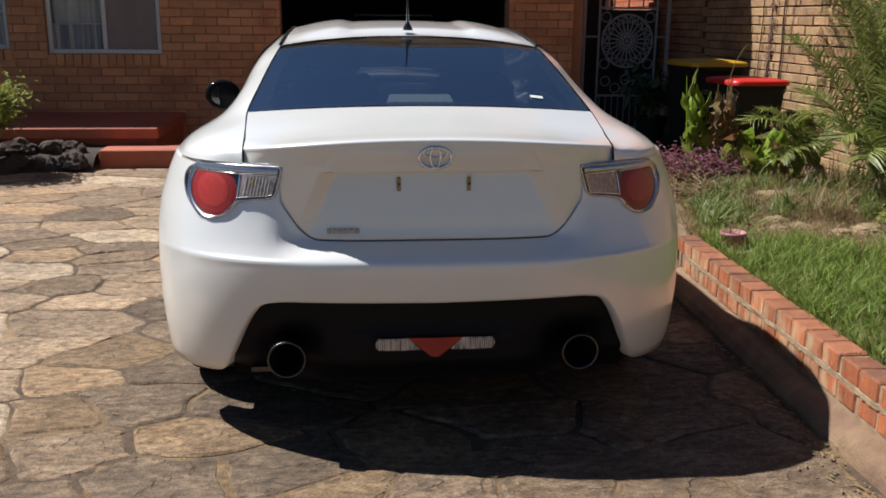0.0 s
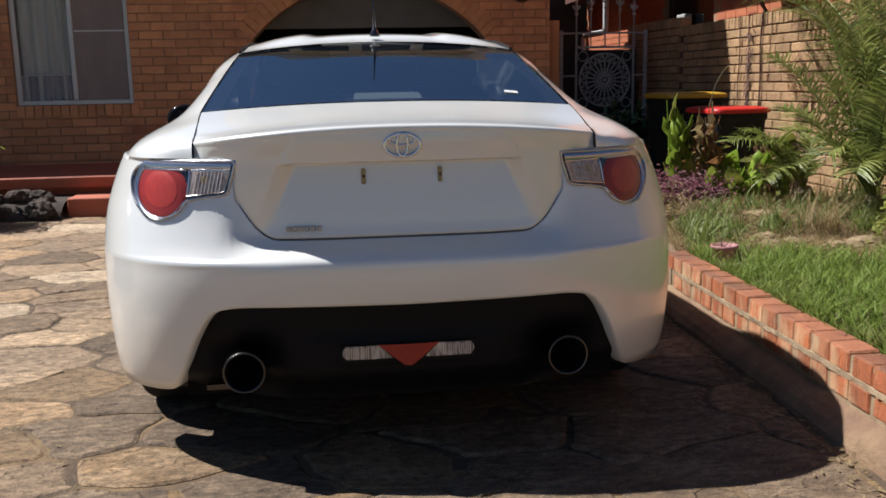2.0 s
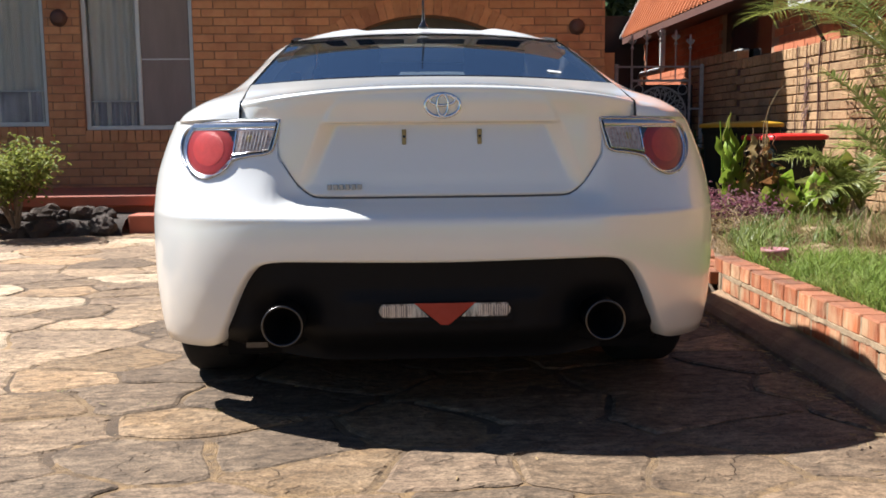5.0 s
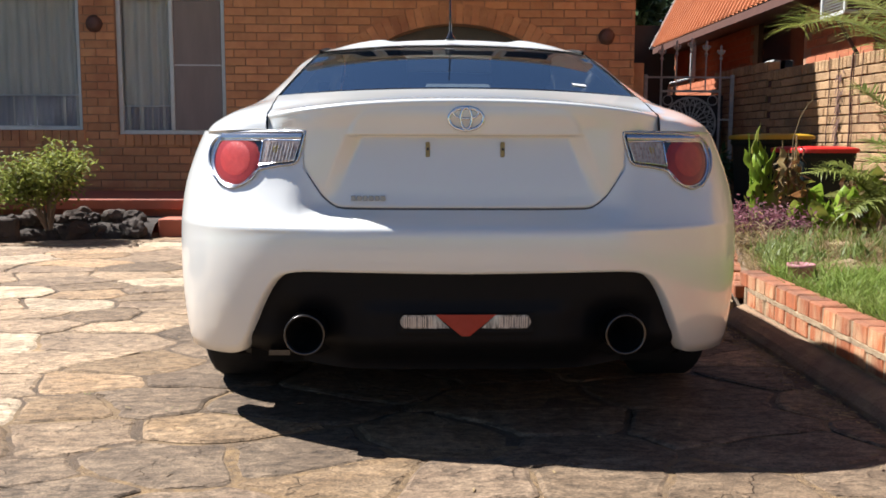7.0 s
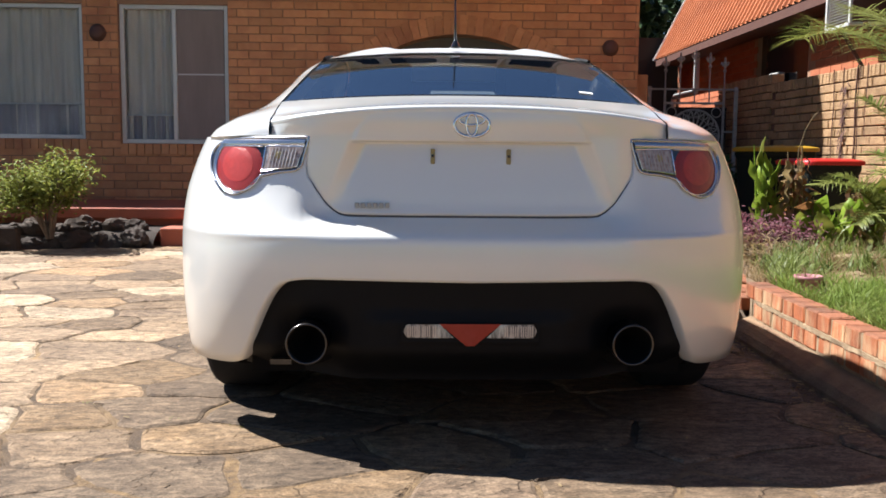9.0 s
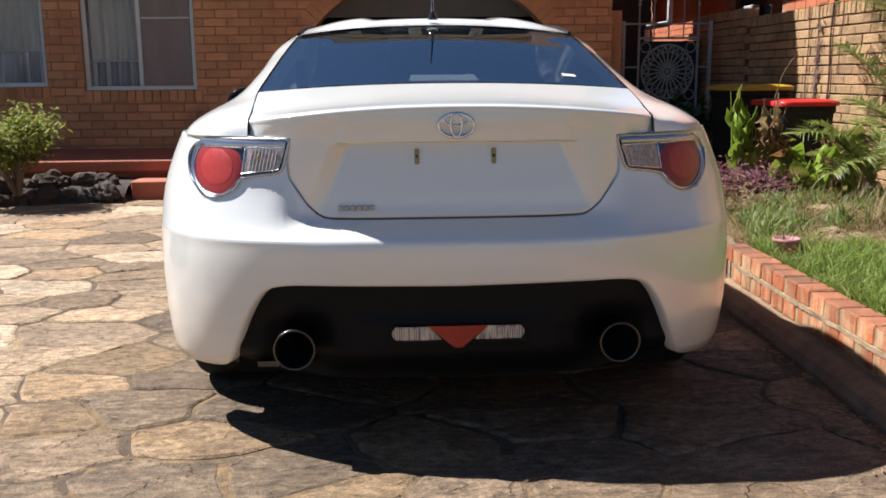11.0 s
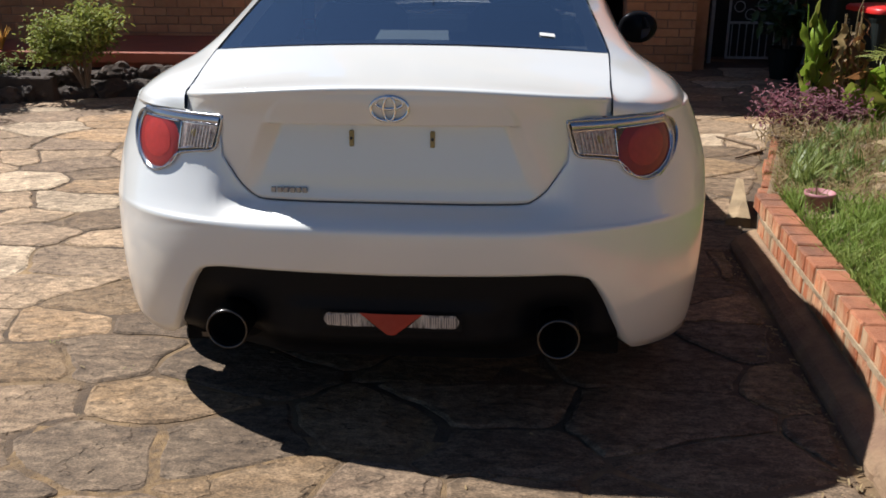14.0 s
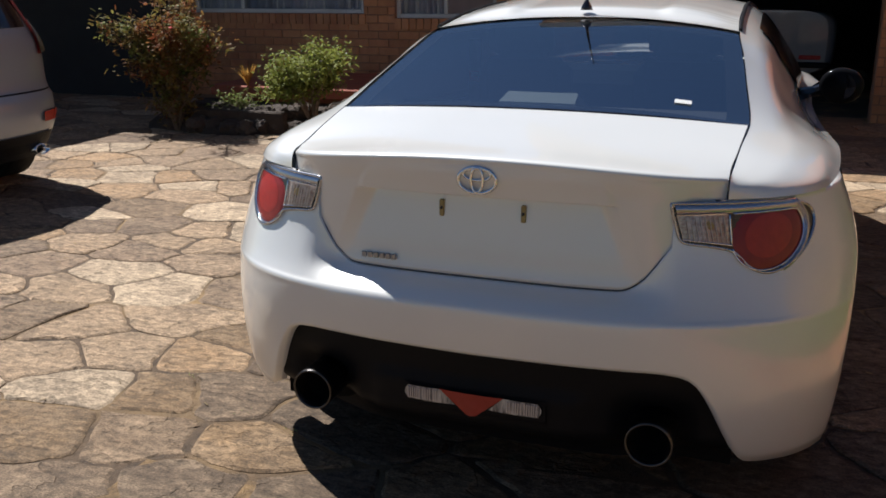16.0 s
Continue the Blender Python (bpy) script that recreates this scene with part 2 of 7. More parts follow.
M_sheer = mat("grey_half_curtain", (0.33, 0.31, 0.32), 0.9, 0, 0, (0.22, 0.20, 0.21), 9, 0.7, 0.3, 60, 0, (0.40, 0.37, 0.37), 3.0, 0.5, (1, 1, 0.1))
M_curtain = mat("net_curtain", (0.60, 0.55, 0.47), 0.9, 0, 0, (0.44, 0.39, 0.33), 12, 0.6, 0.3, 60, 0, (0.502, 0.463, 0.402), 3.0, 0.5, (1, 1, 0.15))
M_screen = mat("insect_screen", (0.19, 0.15, 0.13), 0.9, 0, 0, (0.24, 0.195, 0.17), 9, 0.5, 0.2, 200, 0, None, 1, 0.5, (1, 1, 0.2))
M_orangeroof = mat("orange_roof_sheet", (0.37, 0.125, 0.048), 0.6, 0, 0, (0.32, 0.105, 0.040), 7, 0.5, 0.2, 50, 0.06, (0.28, 0.09, 0.035), 1.5, spec=0.2)
M_brown = mat("brown_painted_timber", (0.075, 0.03, 0.022), 0.7, 0, 0, (0.1, 0.045, 0.03), 9, 0.5, 0.3, 60)
M_bin = mat("dark_green_plastic", (0.006, 0.009, 0.008), 0.6, 0, 0, (0.01, 0.014, 0.012), 12, 0.5, 0.1, 80, spec=0.2)
M_ylid = mat("yellow_lid_plastic", (0.42, 0.24, 0.009), 0.5, 0, 0, (0.36, 0.20, 0.010), 10, 0.5, 0.1, 80)
M_rlid = mat("red_lid_plastic", (0.496, 0.016, 0.012), 0.4, 0, 0, (0.416, 0.016, 0.012), 10, 0.5, 0.1, 80)
M_pot = mat("pink_plastic_pot", (0.36, 0.135, 0.15), 0.6, 0, 0, (0.28, 0.12, 0.12), 20, 0.5, 0.1, 80)
# Near-black colour stands for deep shade in garage, carport, rooms and passage.
M_deepshade = mat("deep_shade_wall", (0.020, 0.017, 0.016), 0.9, 0, 0, (0.03, 0.027, 0.024), 5, 0.5)
M_grey = mat("garage_lintel_board", (0.10, 0.095, 0.085), 0.8, 0, 0, (0.13, 0.12, 0.11), 6, 0.5)
M_road = mat("asphalt", (0.05, 0.05, 0.05), 0.9, 0, 0, (0.075, 0.073, 0.07), 20, 0.5, 0.5, 120)
M_lawn = mat("far_ground", (0.09, 0.13, 0.04), 0.95, 0, 0, (0.15, 0.14, 0.06), 2, 0.6, 0.6, 20)
M_roof = mat("roof_tile", (0.20, 0.085, 0.05), 0.8, 0, 0, (0.26, 0.12, 0.07), 6, 0.5, 0.4, 20)


def stone_mat(name, tones, stain, contrast=1.0):
    """Riven sandstone: each slab one tone of several, soft mottling, dark weathering, fine grain, and terraces where thin layers have flaked off."""
    m = bpy.data.materials.new(name)
    m.use_nodes = True
    t = m.node_tree
    b = t.nodes["Principled BSDF"]
    b.inputs["Roughness"].default_value, b.inputs["Specular IOR Level"].default_value = 0.85, 0.3

    def calc(op, a, c=0.0, d=0.0):
        n = t.nodes.new("ShaderNodeMath")
        n.operation = op
        for k, v in enumerate((a, c, d)):
            if isinstance(v, bpy.types.NodeSocket):
                t.links.new(v, n.inputs[k])
            else:
                n.inputs[k].default_value = v
        return n.outputs[0]

    def span(v, a, c, lo, hi):
        n = t.nodes.new("ShaderNodeMapRange")
        for k, x in enumerate((a, c, lo, hi)):
            n.inputs[k + 1].default_value = x
        t.links.new(v, n.inputs[0])
        return n.outputs[0]

    def mix(fac, a, c):
        x = t.nodes.new("ShaderNodeMix")
        x.data_type = "RGBA"
        t.links.new(fac, x.inputs[0])
        for k, v in ((6, a), (7, c)):
            if isinstance(v, tuple):
                x.inputs[k].default_value = (*v, 1)
            else:
                t.links.new(v, x.inputs[k])
        return x.outputs[2]

    geo, info = t.nodes.new("ShaderNodeNewGeometry"), t.nodes.new("ShaderNodeObjectInfo")
    own = calc("FRACT", calc("ADD", info.outputs["Random"], geo.outputs["Random Per Island"]))
    off = t.nodes.new("ShaderNodeCombineXYZ")
    t.links.new(calc("MULTIPLY", own, 37.0), off.inputs[0])
    t.links.new(calc("MULTIPLY", own, 91.0), off.inputs[1])
    add = t.nodes.new("ShaderNodeVectorMath")
    t.links.new(geo.outputs["Position"], add.inputs[0])
    t.links.new(off.outputs[0], add.inputs[1])
    mp = t.nodes.new("ShaderNodeMapping")
    mp.inputs["Scale"].default_value = (0.75, 1.3, 1.0)
    t.links.new(add.outputs[0], mp.inputs["Vector"])

    def noise_at(sc, de, rr=0.6, warp=0.0):
        n = t.nodes.new("ShaderNodeTexNoise")
        n.inputs["Scale"].default_value, n.inputs["Detail"].default_value, n.inputs["Roughness"].default_value = sc, de, rr
        n.inputs["Distortion"].default_value = warp
        t.links.new(mp.outputs[0], n.inputs["Vector"])
        return n.outputs[0]

    ramp = t.nodes.new("ShaderNodeValToRGB")
    ramp.color_ramp.interpolation = "CONSTANT"
    for k, tone in enumerate(tones):
        e = ramp.color_ramp.elements[k] if k < 2 else ramp.color_ramp.elements.new(k / len(tones))
        e.position, e.color = k / len(tones), (*tone, 1)
    t.links.new(calc("FRACT", calc("MULTIPLY", own, 7.31)), ramp.inputs[0])
    flake, soft, grain, speck, blot = noise_at(2.4, 5.0, 0.58, 0.3), noise_at(6.0, 5.0), noise_at(30.0, 6.0, 0.65), noise_at(170.0, 2.0), noise_at(4.0, 6.0, 0.65)
    steps = calc("MULTIPLY", flake, 1 / 0.12)
    inner = calc("FRACT", steps)
    terrace = calc("ADD", calc("FLOOR", steps), span(inner, 0.0, 0.08, 0.0, 1.0))
    crack = span(inner, 0.02, 0.16, 0.70, 1.0)
    rim = span(inner, 0.10, 0.9, 1.15, 0.88)
    tone = mix(span(soft, 0.40, 0.66, 0.0, 0.45 * contrast), ramp.outputs[0], (0.34, 0.245, 0.155))
    tone = mix(span(blot, 0.48, 0.68, 0.0, 0.75 * contrast), tone, stain)
    value = calc("MULTIPLY", calc("MULTIPLY", crack, rim), calc("MULTIPLY", span(grain, 0.3, 0.7, 0.42, 1.50), span(speck, 0.3, 0.7, 0.56, 1.42)))
    value = calc("MULTIPLY", value, span(calc("FRACT", calc("MULTIPLY", own, 13.7)), 0.0, 1.0, 0.84, 1.16))
    hs = t.nodes.new("ShaderNodeHueSaturation")
    t.links.new(value, hs.inputs["Value"])
    t.links.new(tone, hs.inputs["Color"])
    t.links.new(hs.outputs[0], b.inputs["Base Color"])
    bp = t.nodes.new("ShaderNodeBump")
    bp.inputs["Strength"].default_value, bp.inputs["Distance"].default_value = 0.9, 0.006
    t.links.new(calc("ADD", calc("MULTIPLY", terrace, 0.7), calc("ADD", calc("MULTIPLY", grain, 1.6), calc("MULTIPLY", speck, 0.35))), bp.inputs["Height"])
    t.links.new(bp.outputs[0], b.inputs["Normal"])
    return m


# M_stone: a darker stone, toned down further to deepen the car's shadow.
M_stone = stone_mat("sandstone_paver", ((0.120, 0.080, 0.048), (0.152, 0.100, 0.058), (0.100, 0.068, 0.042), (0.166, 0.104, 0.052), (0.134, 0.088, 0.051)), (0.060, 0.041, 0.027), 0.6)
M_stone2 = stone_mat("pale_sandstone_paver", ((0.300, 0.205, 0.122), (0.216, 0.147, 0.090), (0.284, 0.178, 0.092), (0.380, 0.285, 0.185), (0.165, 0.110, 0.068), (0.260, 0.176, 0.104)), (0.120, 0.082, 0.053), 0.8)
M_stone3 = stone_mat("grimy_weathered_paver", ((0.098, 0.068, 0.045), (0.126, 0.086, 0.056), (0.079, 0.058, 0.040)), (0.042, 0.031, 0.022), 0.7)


def see_through(m, share):
    """Lets sunlight glow through leaves."""
    t = m.node_tree
    b = t.nodes["Principled BSDF"]
    tr, mx = t.nodes.new("ShaderNodeBsdfTranslucent"), t.nodes.new("ShaderNodeMixShader")
    src = b.inputs["Base Color"].links[0].from_socket
    t.links.new(src, tr.inputs[0])
    mx.inputs[0].default_value = share
    t.links.new(b.outputs[0], mx.inputs[1])
    t.links.new(tr.outputs[0], mx.inputs[2])
    t.links.new(mx.outputs[0], t.nodes["Material Output"].inputs[0])


for leafy in (M_leaf, M_yleaf, M_palm, M_bush, M_ybush, M_redleaf, M_purple, M_grass, M_strap, M_husk, M_spike, M_tan, M_dry):
    see_through(leafy, 0.4)


# ---- mesh helpers ----
def mesh_of(name, verts, faces, smooth=False, fix=True):
    me = bpy.data.meshes.new(name)
    me.from_pydata([tuple(v) for v in verts], [], [tuple(x) for x in faces])
    if fix:
        bm = bmesh.new()
        bm.from_mesh(me)
        bmesh.ops.recalc_face_normals(bm, faces=bm.faces)
        bm.to_mesh(me)
        bm.free()
    if smooth:
        me.polygons.foreach_set("use_smooth", [True] * len(me.polygons))
    me.update()
    return me


def part(name, geo, material, parent=None, label="", smooth=False):
    """Links geometry (a mesh, or verts and faces) as one mesh object under a thing or a part."""
    me = geo if isinstance(geo, bpy.types.Mesh) else mesh_of(name, geo[0], geo[1], smooth)
    if material and not me.materials:
        me.materials.append(material)
    ob = new(name, me)
    if parent:
        ob.parent = parent
    return tagged(ob, label)


def thing(name, label, category, m=None, group="", kind=""):
    ob = new(name)
    ob.empty_display_size = 0.1
    if m is not None:
        ob.matrix_world = m
    return tagged(ob, label, category, group, kind)


def solid(name, geo, material, label, category, kind="", smooth=False, m=None, group=""):
    ob = part(name, geo, material, None, "", smooth)
    if m is not None:
        ob.matrix_world = m
    return tagged(ob, label, category, group, kind)


def grid(p, close_u=False):
    """Verts and faces of an m x n x 3 array of points."""
    p = np.asarray(p, float)
    m, n = p.shape[:2]
    f = []
    for i in range(m - (0 if close_u else 1)):
        for j in range(n - 1):
            a, b = i * n + j, ((i + 1) % m) * n + j
            f.append((a, a + 1, b + 1, b))
    return [tuple(v) for v in p.reshape(-1, 3)], f


def join(*geos):
    v, f = [], []
    for gv, gf in geos:
        k = len(v)
        v += [tuple(x) for x in gv]
        f += [tuple(i + k for i in x) for x in gf]
    return v, f


def moved(geo, m):
    return [tuple(m @ Vector(v)) for v in geo[0]], geo[1]


def box(x0, y0, z0, x1, y1, z1, bev=0.0):
    """A box, with chamfered long edges where bev is given."""
    if not bev:
        v = [(x, y, z) for z in (z0, z1) for y in (y0, y1) for x in (x0, x1)]
        return v, [(0, 2, 3, 1), (4, 5, 7, 6), (0, 1, 5, 4), (2, 6, 7, 3), (0, 4, 6, 2), (1, 3, 7, 5)]
    v, f = [], []
    for z, s in ((z0, bev), (z0 + bev, 0), (z1 - bev, 0), (z1, bev)):
        for x, y in ((x0 + s, y0 + s + bev * (s == 0)), (x0 + s + bev * (s == 0), y0 + s), (x1 - s - bev * (s == 0), y0 + s), (x1 - s, y0 + s + bev * (s == 0)),
                     (x1 - s, y1 - s - bev * (s == 0)), (x1 - s - bev * (s == 0), y1 - s), (x0 + s + bev * (s == 0), y1 - s), (x0 + s, y1 - s - bev * (s == 0))):
            v.append((x, y, z))
    for k in range(3):
        for i in range(8):
            a, b = k * 8 + i, k * 8 + (i + 1) % 8
            f.append((a, b, b + 8, a + 8))
    f += [tuple(range(7, -1, -1)), tuple(range(24, 32))]
    return v, f


def tube(path, r, n=8, closed=False, caps=True):
    """A round tube along points; r: one radius or one for each point."""
    path = [Vector(q) for q in path]
    rs = r if isinstance(r, (list, tuple)) else [r] * len(path)
    v, f = [], []
    side = None
    for i, q in enumerate(path):
        a = path[i - 1] if i or closed else q
        b = path[(i + 1) % len(path)] if i < len(path) - 1 or closed else q
        d = (b - a).normalized()
        if side is None:
            side = d.orthogonal().normalized()
        side = (side - d * side.dot(d))
        side = side.normalized() if side.length > 1e-6 else d.orthogonal().normalized()
        up = d.cross(side)
        for k in range(n):
            ang = 2 * math.pi * k / n
            v.append(tuple(q + rs[i] * (math.cos(ang) * side + math.sin(ang) * up)))
    m = len(path)
    for i in range(m if closed else m - 1):
        for k in range(n):
            j = (i + 1) % m
            f.append((i * n + k, i * n + (k + 1) % n, j * n + (k + 1) % n, j * n + k))
    if caps and not closed:
        f += [tuple(range(n - 1, -1, -1)), tuple(range((m - 1) * n, m * n))]
    return v, f


def lathe(profile, n=24, axis="z"):
    """A turned shape from (radius, height) pairs."""
    p = []
    for k in range(n):
        a = 2 * math.pi * k / n
        row = []
        for r, h in profile:
            c, s = r * math.cos(a), r * math.sin(a)
            row.append((c, s, h) if axis == "z" else (h, c, s) if axis == "x" else (c, h, s))
        p.append(row)
    return grid(p, True)


def smooth_at(keys, x):
    """A smooth curve through (x, value) keys."""
    xs, ys = [k[0] for k in keys], [k[1] for k in keys]
    if x <= xs[0]:
        return ys[0]
    if x >= xs[-1]:
        return ys[-1]
    i = max(j for j in range(len(xs) - 1) if xs[j] <= x)
    slope = lambda j: (ys[min(j + 1, len(xs) - 1)] - ys[max(j - 1, 0)]) / (xs[min(j + 1, len(xs) - 1)] - xs[max(j - 1, 0)])
    h = xs[i + 1] - xs[i]
    u = (x - xs[i]) / h
    a, b = slope(i) * h, slope(i + 1) * h
    return ys[i] * (2 * u**3 - 3 * u * u + 1) + a * (u**3 - 2 * u * u + u) + ys[i + 1] * (3 * u * u - 2 * u**3) + b * (u**3 - u * u)


def step01(a, b, x):
    u = min(1.0, max(0.0, (x - a) / (b - a)))
    return u * u * (3 - 2 * u)


def spline(rows, n):
    """Catmull-Rom along the first axis of an array, resampled to n."""
    rows = np.asarray(rows, float)
    out = []
    for s in np.linspace(0, len(rows) - 1, n):
        i = min(int(s), len(rows) - 2)
        u = s - i
        p1, p2 = rows[i], rows[i + 1]
        p0 = rows[i - 1] if i else 2 * p1 - p2
        p3 = rows[i + 2] if i + 2 < len(rows) else 2 * p2 - p1
        out.append(0.5 * (2 * p1 + (p2 - p0) * u + (2 * p0 - 5 * p1 + 4 * p2 - p3) * u * u + (3 * p1 - p0 - 3 * p2 + p3) * u**3))
    return np.array(out)


# ---- the white coupe: rear at y = 0, nose towards +y ----
POWER = 3.2
DEEP = [(0.20, 0.46), (0.35, 0.50), (0.50, 0.55), (0.62, 0.58), (0.95, 0.58)]
LENGTH, AXLE_R, AXLE_F, TYRE = 4.24, 0.835, 3.405, 0.313
HALF = [(0.15, 0.845), (0.22, 0.866), (0.30, 0.877), (0.45, 0.890), (0.60, 0.896), (0.70, 0.893), (0.78, 0.872), (0.86, 0.838), (0.92, 0.80)]
REAR = [(0.15, 0.11), (0.22, 0.080), (0.27, 0.062), (0.34, 0.045), (0.42, 0.032), (0.50, 0.026), (0.57, 0.027), (0.594, 0.031), (0.606, 0.042), (0.622, 0.066),
        (0.642, 0.098), (0.66, 0.108), (0.72, 0.107), (0.80, 0.105), (0.87, 0.102), (0.92, 0.094), (0.95, 0.088)]
WHITE_LOW = [(0.0, 0.476), (0.40, 0.480), (0.48, 0.475), (0.53, 0.455), (0.58, 0.385), (0.63, 0.285), (0.658, 0.238), (0.68, 0.224), (0.75, 0.216), (0.82, 0.212), (0.88, 0.21)]
LID_LOW = [(0.0, 0.650), (0.33, 0.651), (0.36, 0.656), (0.395, 0.682), (0.43, 0.728), (0.46, 0.765), (0.50, 0.80), (0.56, 0.815)]
SHOULDER = [(0.563, 0.866), (0.62, 0.866), (0.68, 0.865), (0.76, 0.863), (0.82, 0.863), (0.88, 0.866)]


SOFT = [(0.585, 0.0272), (0.61, 0.034), (0.65, 0.053), (0.70, 0.078), (0.76, 0.100), (0.86, 0.116), (0.95, 0.110)]
SHELF = [(0.585, 0.0272), (0.598, 0.031), (0.604, 0.038), (0.63, 0.055), (0.66, 0.070), (0.69, 0.083), (0.72, 0.094), (0.76, 0.104), (0.80, 0.110), (0.86, 0.116), (0.95, 0.110)]


def base_y(x, z, shelf=True):
    """The rear skin on the centre line, with the sloping shelf below the lamps."""
    y = smooth_at(REAR, z)
    if shelf and 0.585 < z < 0.95:
        g, far = step01(0.36, 0.50, abs(x)), 0.7 * step01(0.58, 0.82, abs(x))
        y = y * (1 - g) + (smooth_at(SHELF, z) * (1 - far) + smooth_at(SOFT, z) * far) * g
    return y


def rear_y(x, z, shelf=True):
    """How far forward the car's rear skin lies at a place of the rear view."""
    w = smooth_at(HALF, z)
    return base_y(x, z, shelf) + smooth_at(DEEP, z) * (1 - math.sqrt(max(0.0, 1 - min(1.0, abs(x) / w) ** POWER)))


def contour(z, k):
    """The plan outline of the lower body at height z: k 0..1 from the rear centre to the side, 1..2 along the side, 2..3 round the nose."""
    w, y0, deep = smooth_at(HALF, z), smooth_at(REAR, z), smooth_at(DEEP, z)
    if k <= 1:
        x = w * math.sin(k * math.pi / 2) ** 0.9
        y0 = base_y(x, z)
        return x - 0.024 * step01(0.80, 1.0, k), y0 + deep * (1 - math.sqrt(max(0.0, 1 - (x / w) ** POWER)))
    if k <= 2:
        y = y0 + deep + (k - 1) * (3.5 - y0 - deep)
        bulge = 0.004 * math.exp(-((y - 0.8) / 0.45) ** 2) + 0.01 * math.exp(-((y - 3.4) / 0.45) ** 2)
        dip = 0.004 * math.exp(-((y0 + deep - 0.8) / 0.45) ** 2)
        return w - 0.024 - 0.060 * step01(0.95, 1.9, y) - 0.010 * step01(0.6, 1.1, y) + bulge - dip * (1 - step01(0, 0.4, y - y0 - deep)), y
    a = (k - 2) * math.pi / 2
    return (w - 0.094) * math.cos(a) ** 0.75, 3.5 + (LENGTH - 3.5 - 0.12 * (0.9 - z)) * math.sin(a)


def arch(y, low):
    """The lower edge of the side, raised round the wheels."""
    for c in (AXLE_R, AXLE_F):
        d = 0.335**2 - (y - c) ** 2
        if d > 0:
            low = max(low, 0.305 + math.sqrt(d))
    return low


def both(p):
    """A right-hand grid of points and its mirror image."""
    p = np.asarray(p, float)
    return join(grid(p), grid(p * (-1, 1, 1)))


car = thing("coupe_car", "pearl white two-door coupe parked on the stone driveway", "car")

# Shoulder to roof rail: quarter tops, pillars and the rim of the bonnet.
# Lines that run from the lamps to the nose, lowest first.
EDGE_LINE = [(0.563, 0.204, 0.866), (0.68, 0.278, 0.865), (0.772, 0.412, 0.863), (0.81, 0.6, 0.867), (0.824, 0.82, 0.868), (0.826, 1, 0.866), (0.812, 1.22, 0.858), (0.792, 1.55, 0.848), (0.778, 2.05, 0.835), (0.786, 2.5, 0.822), (0.80, 3.1, 0.80), (0.83, 3.55, 0.78), (0.6, 4.05, 0.7)]
HAUNCH_LINE = [(0.563, 0.206, 0.88), (0.664, 0.276, 0.884), (0.748, 0.402, 0.887), (0.770, 0.6, 0.903), (0.776, 0.82, 0.902), (0.766, 1, 0.897), (0.760, 1.22, 0.886), (0.742, 1.55, 0.872), (0.725, 2.05, 0.855), (0.722, 2.5, 0.84), (0.745, 3.1, 0.825), (0.77, 3.55, 0.82), (0.55, 4.02, 0.72)]
WAIST_LINE = [(0.563, 0.21, 0.893), (0.638, 0.274, 0.9), (0.69, 0.402, 0.919), (0.704, 0.6, 0.938), (0.70, 0.82, 0.948), (0.688, 1, 0.963), (0.682, 1.22, 0.99), (0.69, 1.55, 0.995), (0.692, 2.05, 0.985), (0.712, 2.5, 0.95), (0.735, 3.1, 0.86), (0.7, 3.55, 0.835), (0.48, 4, 0.735)]
PILLAR_LINE = [(0.563, 0.217, 0.904), (0.602, 0.282, 0.914), (0.628, 0.41, 0.938), (0.64, 0.6, 0.963), (0.634, 0.82, 1.010), (0.616, 1, 1.062), (0.600, 1.22, 1.124), (0.594, 1.55, 1.154), (0.592, 2.05, 1.162), (0.61, 2.5, 1.1), (0.7, 3.1, 0.88), (0.6, 3.55, 0.84), (0.4, 4, 0.74)]
RAIL_LINE = [(0.563, 0.23, 0.913), (0.566, 0.29, 0.924), (0.574, 0.42, 0.952), (0.585, 0.6, 0.985), (0.562, 0.8, 1.054), (0.538, 1, 1.12), (0.512, 1.19, 1.178), (0.502, 1.55, 1.222), (0.5, 2.05, 1.238), (0.535, 2.46, 1.17), (0.655, 3.05, 0.895), (0.5, 3.55, 0.845), (0.3, 4, 0.745)]
upper = spline(np.stack([EDGE_LINE, HAUNCH_LINE, WAIST_LINE, PILLAR_LINE, RAIL_LINE], 1), 100)
upper = np.swapaxes(spline(np.swapaxes(upper, 0, 1), 21), 0, 1)

# Bumper, quarters, sides and nose in one skin, open below the rear for the black valance.
cols = list(np.linspace(0, 1, 61)) + list(np.linspace(1, 2, 90)[1:]) + list(np.linspace(2, 3, 24)[1:])
skin = []
